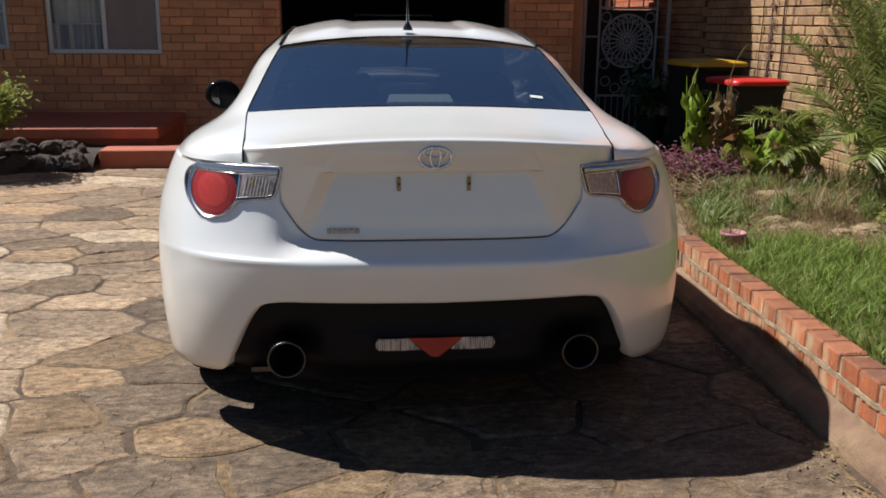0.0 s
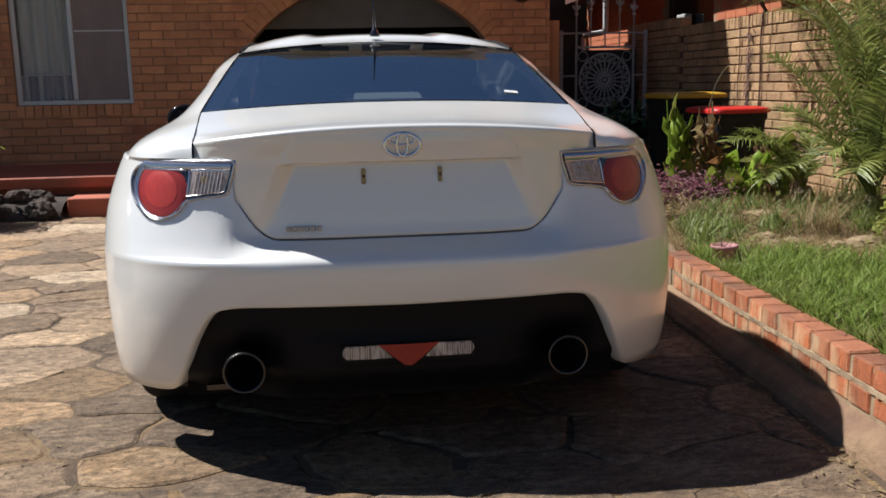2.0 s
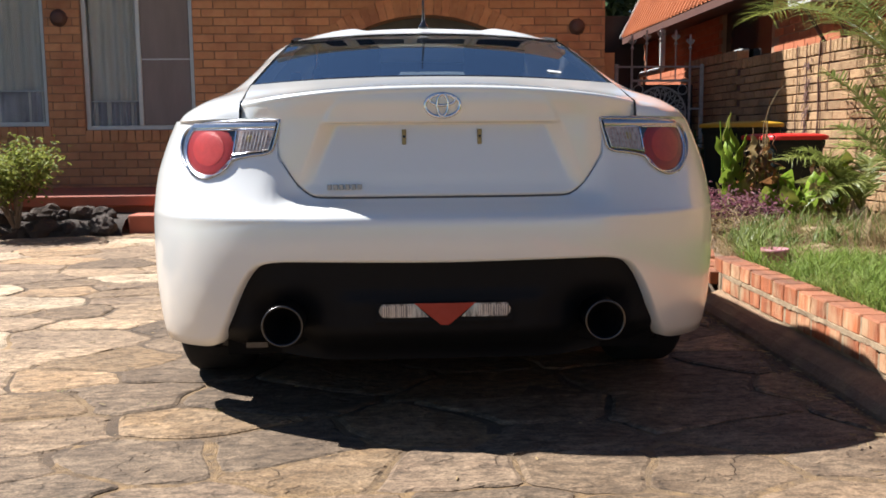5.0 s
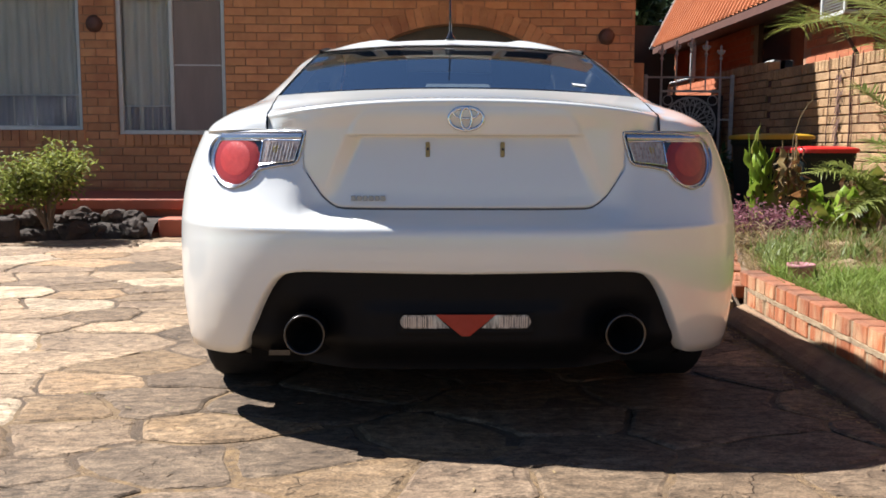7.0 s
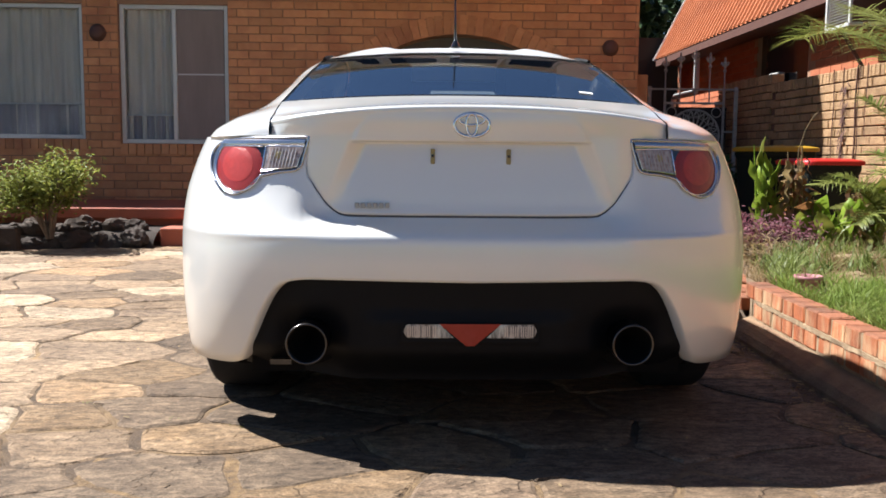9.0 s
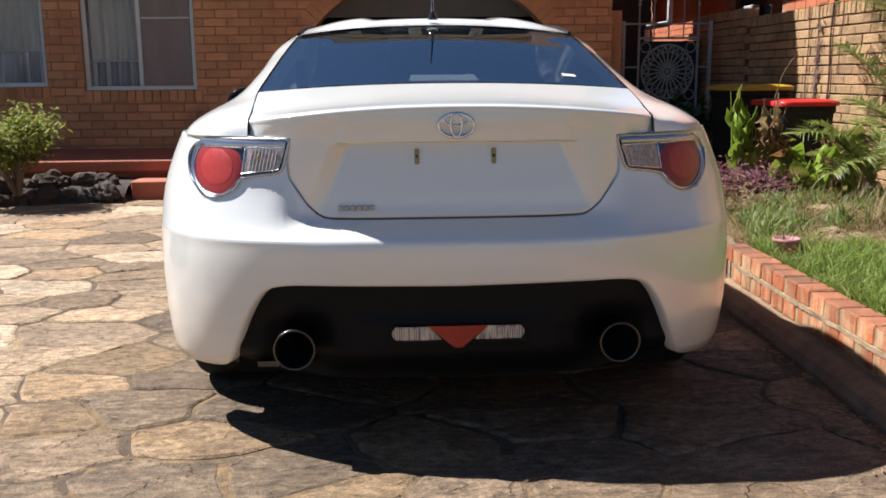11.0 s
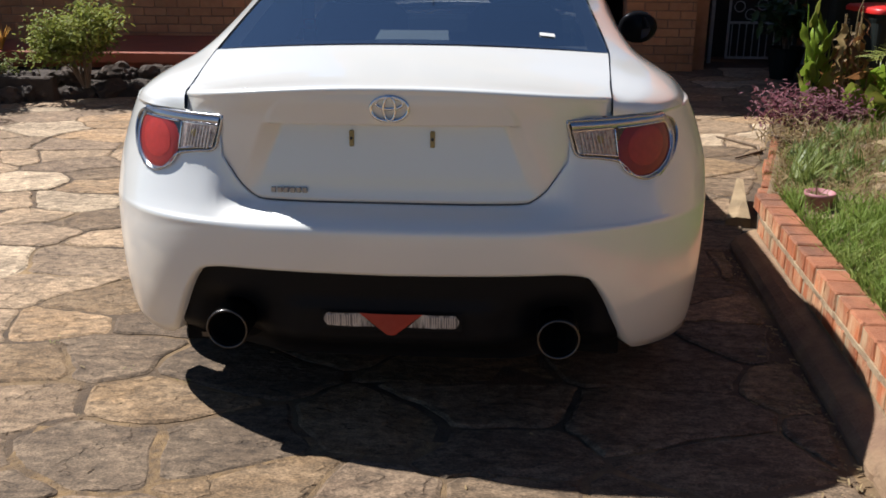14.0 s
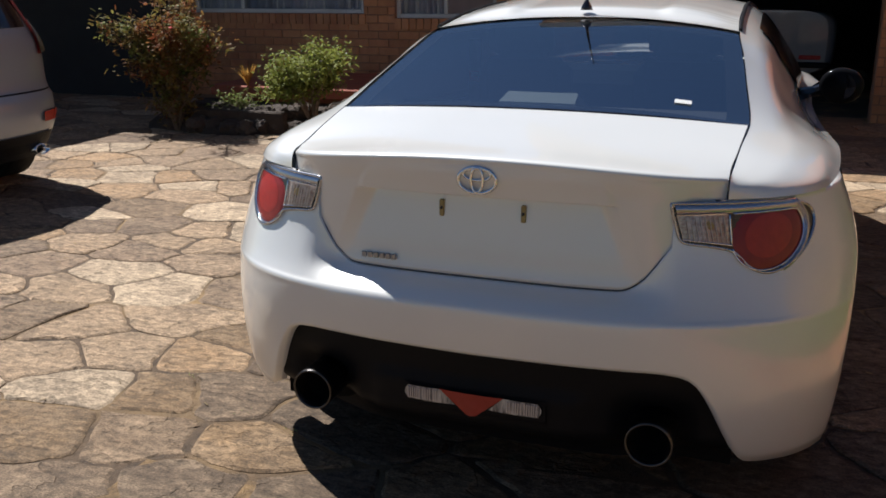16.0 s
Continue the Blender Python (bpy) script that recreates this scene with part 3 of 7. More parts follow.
for k in cols:
    xn, yn = contour(0.6, k)
    if k <= 1:
        low = smooth_at(WHITE_LOW, xn)
        top = (smooth_at(LID_LOW, xn) - 0.006 if xn < 0.462 else 0.85) if xn < 0.558 else smooth_at(SHOULDER, xn)
        low = arch(yn, low) if yn > 0.50 else low
    else:
        low, top = arch(yn, 0.19 + 0.03 * step01(3.8, 4.2, yn)), smooth_at([(0.6, 0.866), (1.2, 0.86), (2.0, 0.845), (3.2, 0.80), (3.7, 0.76), (4.3, 0.68)], yn)
    b1, b2 = max(0.585, low + 0.02), max(0.612, low + 0.05)
    levels = list(np.linspace(low, b1, 14)) + list(np.linspace(b1, b2, 9)[1:]) + list(np.linspace(b2, max(top, b2 + 0.02), 20)[1:])
    row = [(*contour(z, k), z) for z in levels]
    if k <= 1 and xn < 0.558:
        row.append((row[-1][0], row[-1][1] + 0.035, row[-1][2]))
    else:
        e = upper[:, 0]
        q = e[int(np.argmin(abs(e[:22, 0] - row[-1][0])))] if k <= 1 else e[int(np.argmin((e[:, 1] - row[-1][1]) ** 2 + (e[:, 0] - row[-1][0]) ** 2))]
        row.append(tuple(q))
    inner = [(x * 0.97, y + (0.035 if k <= 1 else 0.0), z) for x, y, z in row[:1]]
    skin.append(inner + row)
body = part("body", both(skin), M_paint, car, smooth=True)

part("quarter_panel", both(upper), M_paint, body, smooth=True)
rail = spline(np.array(RAIL_LINE), 241)


def rail_at(y):
    i = int(np.argmin(abs(rail[:, 1] - y)))
    return rail[i]


# Boot lid: rear face with the plate recess, lip, then the deck up to the window.
def lid_recess(x, z):
    """Depth of the plate recess under its ledge, less the raised field round the badge."""
    ax = abs(x)
    edge = 0.285 + max(0.0, 0.852 - z) * 0.42
    inside = 1 - min(1.0, max(0.0, (ax - edge) / 0.044))
    d = 0.034 * min(1.0, max(0.0, (0.853 - z) / 0.006)) * inside * min(1.0, max(0.0, (z - 0.662) / 0.185))
    field = 0.318 - 0.068 * min(1.0, max(0.0, (z - 0.852) / 0.078)) ** 2
    d -= 0.006 * step01(field + 0.006, field - 0.006, ax) * step01(0.846, 0.852, z) * step01(0.933, 0.924, z)
    d += 0.028 * step01(0.40, 0.50, ax) * step01(0.93, 0.82, z) * step01(0.64, 0.70, z) * 0.4
    return d


lid = []
for x in np.concatenate([np.linspace(-0.559, -0.44, 14), np.linspace(-0.44, 0.44, 141)[1:-1], np.linspace(0.44, 0.559, 14)]):
    ax = abs(x)
    low = smooth_at(LID_LOW, ax) if ax < 0.474 else 0.852
    lip_z = 0.950 - 0.039 * (ax / 0.563) ** 2.2
    lip_y = 0.088 + 0.135 * (ax / 0.563) ** 4
    col = [(x, rear_y(x, low, False) + 0.035, low + 0.002)]
    levels = list(np.linspace(low, 0.842, 26)) + [0.846, 0.8475, 0.849, 0.851, 0.853, 0.856] + list(np.linspace(0.862, lip_z - 0.016, 14)) if low < 0.83 else list(np.linspace(low, lip_z - 0.016, 46))
    for z in levels:
        blend = step01(lip_z - 0.07, lip_z - 0.016, z)
        col.append((x, (rear_y(x, z, False) + lid_recess(x, z) + 0.014 * step01(0.44, 0.5, ax) * step01(0.72, 0.86, z)) * (1 - blend) + (lip_y + 0.004) * blend, z))
    for a in (0.25, 0.5, 0.75, 1.0):
        col.append((x, lip_y + 0.004 - 0.008 * math.sin(a * math.pi) * 0.5 + 0.016 * a * a, lip_z - 0.016 + 0.016 * math.sin(a * math.pi / 2)))
    e = rail_at(0.6)
    y1 = 0.536 + 0.034 * (ax / 0.563) ** 2
    for u in np.linspace(0, 1, 16)[1:]:
        y = (lip_y + 0.02) * (1 - u) + y1 * u
        crown = 1.008 - 0.026 * (ax / 0.563) ** 2
        side = smooth_at([(0.20, 0.911), (0.29, 0.924), (0.42, 0.952), (0.60, 0.985), (0.7, 1.0)], y)
        mid = smooth_at([(0.10, 0.950), (0.20, 0.957), (0.32, 0.970), (0.45, 0.988), (0.58, 1.010)], y)
        q = (ax / 0.563) ** 2.2
        wide = smooth_at([(0.20, 0.559), (0.29, 0.562), (0.42, 0.570), (0.60, 0.581), (0.7, 0.58)], y) / 0.559
        col.append((x * (1 + (wide - 1) * step01(0.0, 0.4, u)), y, mid * (1 - q) + side * q))
    lid.append(col)
lid_ob = part("boot_lid", grid(lid), M_paint, car, smooth=True)

# Rear window, its black border, and what is stuck inside it.
def pane_pt(u, v):
    """u -1..1 across, v 0..1 from the deck to the roof."""
    e = rail_at(0.572 + (1.185 - 0.572) * v)
    mid = np.array([0, 0.539 + (1.262 - 0.539) * v, 1.000 + (1.212 - 1.000) * v + 0.02 * math.sin(v * math.pi)])
    x = u * (e[0] - 0.003)
    q = abs(u) ** 2.3
    return np.array([x, mid[1] * (1 - q) + e[1] * q, mid[2] * (1 - q) + (e[2] - 0.004) * q])


win = part("rear_window", grid([[pane_pt(u, v) for v in np.linspace(0, 1, 17)] for u in np.linspace(-1, 1, 33)]), M_glass, car, "tinted rear windscreen", smooth=True)
win.visible_shadow = False
ring = []
for u in np.linspace(-1, 1, 33):
    ring.append([pane_pt(u, v) + (0, 0.001, -0.006) for v in (0.0, 0.03, 0.06)])
top_band = [[pane_pt(u, v) + (0, 0.001, -0.006) for v in (0.90, 0.95, 1.0)] for u in np.linspace(-1, 1, 33)]
sides = [[[pane_pt(s * u, v) + (0, 0.001, -0.006) for v in np.linspace(0.06, 0.90, 9)] for u in (0.90, 0.95, 1.0)] for s in (-1, 1)]
part("window_border", join(grid(ring), grid(top_band), grid(sides[0]), grid(sides[1])), M_gloss, win, "black ceramic border")
part("sticker", grid([[pane_pt(0.662 + a * 0.078, 0.125 + b * 0.026) + (0, -0.001, 0.003) for b in (0, 0.5, 1)] for a in (0, 0.5, 1)]), M_paper, win, "small white sticker")
part("seal", tube([pane_pt(u, 0.0) + (0, -0.004, 0.0) for u in np.linspace(-1, 1, 31)], 0.006, 6), M_gloss, win)

# Roof with its two shallow bulges, black ditch strips and the aerial.
roof = []
for y in np.concatenate([np.linspace(1.20, 1.40, 18), np.linspace(1.40, 2.47, 30)[1:]]):
    e = rail_at(y - 0.02)
    row = []
    for u in np.linspace(-1, 1, 97):
        q = abs(u) ** 2.2
        mid = smooth_at([(1.20, 1.213), (1.29, 1.238), (1.5, 1.258), (1.9, 1.276), (2.2, 1.257), (2.47, 1.205)], y + 0.055 * (1 - q) * step01(1.32, 1.2, y))
        bulge = (0.009 * step01(0.44, 0.58, abs(u)) * step01(1.0, 0.62, abs(u)) + 0.004 * step01(0.45, 0.6, abs(u))* step01(1.0, 0.8, abs(u))) * step01(1.19, 1.30, y)
        rim = pane_pt(u, 1.0) + (0, y - 1.20, 0.005 + 0.12 * (y - 1.20))
        blend = step01(1.20, 1.36, y)
        top = np.array((u * e[0] * 0.985, y + 0.062 * (1 - q) * step01(1.4, 1.2, y), mid * (1 - q) + (e[2] + 0.002) * q + bulge))
        row.append(tuple(rim * (1 - blend) + top * blend + (0, 0, bulge * 0.6 * blend * (1 - blend))))
    roof.append(row)
roof_ob = part("roof", grid(roof), M_paint, car, smooth=True)
for s in (-1, 1):
    part("roof_strip", tube([(s * (rail_at(y)[0] + 0.002), y, rail_at(y)[2] + 0.001) for y in np.linspace(1.20, 2.5, 30)], 0.0065, 6), M_plastic, roof_ob, "black roof ditch strip")
aerial = part("aerial", join(lathe([(0.0, 0.0), (0.022, 0.0), (0.018, 0.012), (0.009, 0.028), (0.006, 0.034), (0, 0.034)], 16),
                             tube([(0, 0, 0.03), (0, 0.015, 0.12), (0, 0.045, 0.26), (0, 0.062, 0.34)], [0.006, 0.004, 0.003, 0.003], 8)), M_gloss, roof_ob, "black whip aerial", smooth=True)
aerial.location = (-0.004, 1.30, 1.238)

# Side windows, doors' mirrors.
for s in (-1, 1):
    glass_rows = []
    for i in range(len(upper)):
        y = upper[i][10][1]
        if 1.36 < y < 2.95:
            lo, hi = 6, 17
            if y < 1.75:
                lo = 6 + 7 * (1.75 - y) / 0.39
            if y > 2.4:
                hi = 17 - 7 * (y - 2.4) / 0.55
            js = np.linspace(lo, hi, 8)
            glass_rows.append([[s * (np.interp(j, range(21), upper[i][:, 0]) + 0.006), np.interp(j, range(21), upper[i][:, 1]), np.interp(j, range(21), upper[i][:, 2]) + 0.003] for j in js])
    part("side_window", grid(glass_rows), M_sideglass, car, "dark side window", smooth=True)
    mir = part("door_mirror", moved(lathe([(0.0, -0.062), (0.045, -0.058), (0.078, -0.03), (0.088, 0.0), (0.085, 0.02), (0.07, 0.028), (0.0, 0.03)], 28, "y"),
                                    Matrix.Translation((s * 0.885, 2.22, 0.905)) @ pose(0, 0, 0, 0, 0, s * -8) @ Matrix.Diagonal((1.0, -1.0, 0.84, 1))), M_sideglass, car, "black door mirror", smooth=True)
    part("mirror_glass", moved(lathe([(0.0, 0), (0.066, 0), (0.062, 0.003), (0, 0.003)], 28, "y"), Matrix.Translation((s * 0.88, 2.200, 0.905)) @ pose(0, 0, 0, 0, 0, s * -30) @ Matrix.Diagonal((0.98, 1, 0.82, 1))), M_gloss, mir, "mirror glass")
    part("mirror_arm", tube([(s * 0.70, 2.26, 0.85), (s * 0.79, 2.25, 0.875), (s * 0.85, 2.24, 0.90)], [0.03, 0.024, 0.022], 8), M_gloss, mir)

# Windscreen and bonnet.
part("windscreen", grid([[(u * (rail_at(y)[0] - 0.01), y + 0.18 * (1 - u * u) * (y - 2.44), rail_at(y)[2] + 0.05 * (1 - u * u)) for y in np.linspace(2.44, 3.02, 12)] for u in np.linspace(-1, 1, 17)]), M_screenglass, car, "tinted windscreen", smooth=True)
part("bonnet", grid([[(u * (rail_at(y)[0]), y + 0.06 * (1 - u * u), rail_at(y)[2] + 0.03 * (1 - u * u)) for y in np.linspace(3.03, 4.0, 14)] for u in np.linspace(-1, 1, 17)]), M_paint, car, smooth=True)
part("underbody", join(box(-0.70, 0.42, 0.165, 0.70, 4.0, 0.30), box(-0.62, 0.22, 0.19, 0.62, 0.44, 0.42), box(-0.60, 0.3, 0.30, 0.60, 3.9, 0.60)), M_dark, car)

# Black valance below the bumper, with fins, the fog lamp and the exhaust tips.
val = []
for x in np.linspace(-0.645, 0.645, 57):
    col = []
    cut = 0.175 + 0.03 * step01(0.3, 0.6, abs(x))
    for z in np.linspace(cut, 0.50, 22):
        y = rear_y(x, max(z, 0.40)) + 0.034 + 0.012 * step01(0.42, 0.30, z) + 0.10 * step01(0.29, 0.18, z)
        y -= 0.016 * step01(0.30, 0.26, abs(x)) * step01(0.40, 0.36, z) * step01(0.22, 0.27, z)
        y += 0.05 * math.exp(-(((abs(x) - 0.44) / 0.085) ** 4 + ((z - 0.29) / 0.085) ** 4))
        col.append((x, y, z))
    val.append(col)
valance = part("rear_valance", grid(val), M_plastic, car, "black plastic rear valance", smooth=True)


def valance_y(x, z):
    return rear_y(x, 0.40) + 0.028


fog = part("fog_lamp_housing", grid([[(x, valance_y(x, 0.34) - 0.004 - 0.004 * (abs(z - 0.335) < 0.03), z) for z in np.linspace(0.300, 0.364, 7)] for x in np.linspace(-0.188, 0.188, 21)]), M_plastic, valance)
for s in (-1, 1):
    rows = []
    for z in np.linspace(0.323, 0.360, 6):
        u = (z - 0.323) / 0.037
        inner, outer = 0.044 + 0.038 * u, 0.170 + 0.010 * math.sin(u * math.pi)
        rows.append([(s * (inner * (1 - a) + outer * a), valance_y(0.1, z) - 0.014 - 0.003 * math.sin(a * math.pi), z) for a in np.linspace(0, 1, 8)])
    rv = part("reversing_lens", grid(rows), M_rev, fog, "clear reversing lamp lens")
    part("reflector", box(min(s * 0.105, s * 0.133), valance_y(0.1, 0.34) - 0.0165, 0.328, max(s * 0.105, s * 0.133), valance_y(0.1, 0.34) - 0.0135, 0.352, 0.001), M_gloss, rv, "dark gap between the cells")
    for x in (0.094, 0.100, 0.110, 0.116, 0.122, 0.128, 0.138, 0.144, 0.150, 0.156, 0.162, 0.168):
        part("rib", box(s * x - 0.0016, valance_y(0.1, 0.34) - 0.0195, 0.327, s * x + 0.0016, valance_y(0.1, 0.34) - 0.014, 0.356), M_rib, rv)
part("red_lens", grid([[(a * (0.012 + 0.072 * (z - 0.302) / 0.060), valance_y(0, z) - 0.017 - 0.004 * (1 - a * a), z) for a in np.linspace(-1, 1, 9)] for z in np.linspace(0.302, 0.362, 7)]), M_orange, fog, "red inverted triangle fog lens")
for s in (-1, 1):
    tip = part("exhaust_tip", moved(lathe([(0.049, 0.16), (0.053, 0.16), (0.056, 0.02), (0.0565, 0.004), (0.054, 0.0), (0.050, 0.004), (0.049, 0.16)], 36, "y"), Matrix.Translation((s * 0.44, 0.030, 0.308))), M_steel, car, "round steel exhaust tip", smooth=True)
    part("pipe", moved(lathe([(0.0, 0.12), (0.046, 0.12), (0.048, 0.05), (0.050, 0.012), (0.048, 0.012), (0.0455, 0.05), (0.0, 0.119)], 24, "y"), Matrix.Translation((s * 0.44, 0.035, 0.308))), M_dark, tip, "sooty pipe mouth")
    part("muffler", moved(lathe([(0, 0), (0.10, 0.01), (0.11, 0.05), (0.11, 0.4), (0.1, 0.44), (0, 0.45)], 20, "y"), Matrix.Translation((s * 0.44, 0.17, 0.32))), M_dark, car)
part("exhaust_bracket", box(-0.56, 0.17, 0.22, -0.50, 0.19, 0.235), M_steel, car, "bare metal bracket")

# Tail lamps: dark housing on the skin, chrome rim, red and clear lenses with ribs.
LAMP = [(0.441, 0.860), (0.50, 0.859), (0.567, 0.858), (0.64, 0.856), (0.70, 0.848), (0.732, 0.835), (0.748, 0.812), (0.750, 0.782), (0.738, 0.748), (0.708, 0.716),
        (0.665, 0.700), (0.625, 0.712), (0.598, 0.738), (0.575, 0.753), (0.53, 0.763), (0.473, 0.773), (0.456, 0.81)]


def on_skin(s, x, z, out):
    e = 0.004
    n = Vector((rear_y(x + e, z) - rear_y(x - e, z), -2 * e, rear_y(x, z + e) - rear_y(x, z - e))).normalized()
    return (s * (x + n.x * out), rear_y(x, z) + n.y * out, z + n.z * out)


def lamp_span(z, inset):
    """The left and right ends of the lamp's outline at a height."""
    xs = []
    loop = LAMP + LAMP[:1]
    for (xa, za), (xb, zb) in zip(loop, loop[1:]):
        if (za - z) * (zb - z) < 0:
            xs.append(xa + (xb - xa) * (z - za) / (zb - za))
    return (min(xs) + inset, max(xs) - inset) if len(xs) > 1 else (0.66, 0.66)


def split_x(z):
    """The slanting divider between the clear and the red lens."""
    return 0.566 + (0.832 - z) * 0.16


LX, LZ, LR = 0.651, 0.781, 0.0735


def lens_left(z):
    arc = LX - math.sqrt(max(0.0, LR**2 - (z - LZ) ** 2))
    return split_x(z) + 0.003 if z > 0.757 else arc


def ring_pt(s, deg, r, out):
    a = math.radians(deg)
    return on_skin(s, LX + r * math.cos(a), LZ + r * math.sin(a), out)


for s in (-1, 1):
    lamp = part("tail_lamp", grid([[on_skin(s, a * (1 - t) + b * t, z, 0.003 + 0.002 * math.sin(math.pi * t)) for t in np.linspace(0, 1, 25)]
                                   for z in np.linspace(0.7035, 0.8585, 26) for a, b in [lamp_span(z, 0.0)]]), M_gloss, car, "wrap-round tail lamp with red and clear lenses", smooth=True)
    loop = [on_skin(s, x, z, 0.003) for x, z in spline(np.array(LAMP + LAMP[:1]), 90)[:-1]]
    part("rim", tube(loop, 0.0042, 8, True), M_bezel, lamp, "chrome rim", smooth=True)
    part("bezel", grid([[on_skin(s, 0.449 + (x - 0.449) * 1.0 + 0.006 * (0.856 - z) / 0.02, z, 0.0075 - 0.004 * ((z - 0.845) / 0.012) ** 2) for z in np.linspace(0.835, 0.856, 7)] for x in np.linspace(0.449, 0.705, 34)]), M_bezel, lamp, "chrome band along the top", smooth=True)
    part("side_reflector", grid([[ring_pt(s, deg, r, 0.0045 + 0.003 * math.sin(math.pi * (r - 0.0775) / 0.014)) for r in np.linspace(0.0775, 0.0915, 6)] for deg in np.linspace(-62, 52, 30)]), M_smoke, lamp, "silver crescent round the outer side", smooth=True)
    part("trim_ring", tube([on_skin(s, 0.575 + (LX + 0.042 - 0.575) * u, 0.8335, 0.0075) for u in np.linspace(0, 1, 14)] + [ring_pt(s, deg, LR + 0.0018, 0.0065) for deg in np.linspace(42, -160, 44)], 0.0021, 6), M_chrome, lamp, "thin chrome line round the red lens", smooth=True)
    rows = []
    for z in np.linspace(LZ - LR + 0.001, 0.831, 30):
        a, b = lens_left(z), LX + math.sqrt(max(0.0, LR**2 - (z - LZ) ** 2))
        b = max(b, a + 0.003)
        rows.append([on_skin(s, a * (1 - t) + b * t, z, 0.0045 + 0.0065 * math.sqrt(max(0.0, 1 - min(1.0, ((a * (1 - t) + b * t - LX) ** 2 + (z - LZ) ** 2) / LR**2)))) for t in np.linspace(0, 1, 21)])
    redl = part("red_lens", grid(rows), M_red, lamp, "round red lens", smooth=True)
    part("reflector", grid([[ring_pt(s, deg, 0.049 * r, 0.0088 + 0.0035 * math.sqrt(1 - 0.9 * r * r)) for r in np.linspace(0.02, 1, 9)] for deg in np.linspace(0, 360, 41)]), M_redcore, redl, "brighter round red core", smooth=True)
    part("divider", tube([on_skin(s, split_x(z), z, 0.007) for z in np.linspace(0.766, 0.832, 8)], 0.0024, 6), M_chrome, lamp, "slanting chrome divider", smooth=True)
    rows = []
    for z in np.linspace(0.770, 0.832, 12):
        a, b = 0.455 + (0.832 - z) * 0.32, split_x(z) - 0.002
        rows.append([on_skin(s, a * (1 - t) + b * t, z + (0.009 - 0.015 * t) * (0.832 - z) / 0.062, 0.005 + 0.002 * math.sin(math.pi * t)) for t in np.linspace(0, 1, 14)])
    clear = part("clear_lens", grid(rows), M_clear, lamp, "clear indicator lens", smooth=True)
    part("trim_ring", tube([on_skin(s, split_x(0.766), 0.764, 0.010), on_skin(s, 0.473, 0.778, 0.010), on_skin(s, 0.454, 0.833, 0.010), on_skin(s, 0.56, 0.8335, 0.011)], 0.0017, 6), M_chrome, lamp, "thin chrome line round the clear lens")
    for i in range(9):
        x = 0.484 + 0.0098 * i
        part("rib", tube([on_skin(s, x + 0.004, 0.772, 0.010), on_skin(s, x - 0.010, 0.829, 0.010)], 0.0013, 5), M_rib, clear)
    for z in (0.783, 0.796, 0.809, 0.822):
        part("rib", tube([on_skin(s, 0.459 + (0.832 - z) * 0.32, z, 0.0095), on_skin(s, split_x(z) - 0.004, z - 0.002, 0.0105)], 0.0009, 4), M_rib, clear)
    part("bulb", moved(lathe([(0, -0.003), (0.009, -0.002), (0.012, 0.0), (0, 0.004)], 14, "y"), Matrix.Translation(on_skin(s, 0.525, 0.808, 0.006))), M_brassy, clear, "amber bulb behind the lens")

# Shut lines, oval badge, plate clips and the small lettering, drawn as plain bars.
# Dark tubes laid in the lid's gaps carry the shade inside them.
for s in (-1, 1):
    part("shut_line", tube([(s * 0.561, 0.210, 0.862), (s * 0.561, 0.213, 0.88), (s * 0.5615, 0.224, 0.9065), (s * 0.5645, 0.30, 0.9245), (s * 0.5725, 0.42, 0.950), (s * 0.583, 0.58, 0.981)], 0.0019, 5), M_gloss, lid_ob, "dark gap beside the lid")
part("shut_line", tube([(x, rear_y(x, smooth_at(LID_LOW, abs(x)) - 0.004) + 0.012, smooth_at(LID_LOW, abs(x)) - 0.003) for x in np.linspace(-0.45, 0.45, 61)], 0.0066, 6), M_shut, lid_ob, "dark gap under the lid")
by = 0.094
badge = part("badge", tube([(0.047 * math.cos(a), by - 0.004, 0.895 + 0.031 * math.sin(a)) for a in np.linspace(0, 2 * math.pi, 41)[:-1]], 0.0048, 8, True), M_chrome, lid_ob, "chrome oval badge", smooth=True)
part("inner_oval", tube([(0.015 * math.cos(a), by - 0.006, 0.896 + 0.029 * math.sin(a)) for a in np.linspace(0, 2 * math.pi, 33)[:-1]], 0.0036, 8, True), M_chrome, badge, smooth=True)
part("inner_bar", tube([(0.034 * math.cos(a), by - 0.005, 0.909 + 0.014 * math.sin(a)) for a in np.linspace(0, 2 * math.pi, 33)[:-1]], 0.0036, 8, True), M_chrome, badge, smooth=True)
for x in (-0.104, 0.104):
    clip = part("plate_clip", box(x - 0.006, 0.126, 0.790, x + 0.006, 0.140, 0.832, 0.002), M_brassy, lid_ob, "worn yellow plate clip")
    part("screw", moved(lathe([(0, -0.002), (0.004, -0.001), (0.004, 0.002), (0, 0.002)], 10, "y"), Matrix.Translation((x, 0.125, 0.812))), M_gloss, clip)
for i in range(6):
    x = -0.316 + 0.0165 * i
    part("badge_bar", box(x, 0.106, 0.670, x + 0.012, 0.113, 0.684, 0.001), M_alloy, lid_ob, "small chrome badge bar")

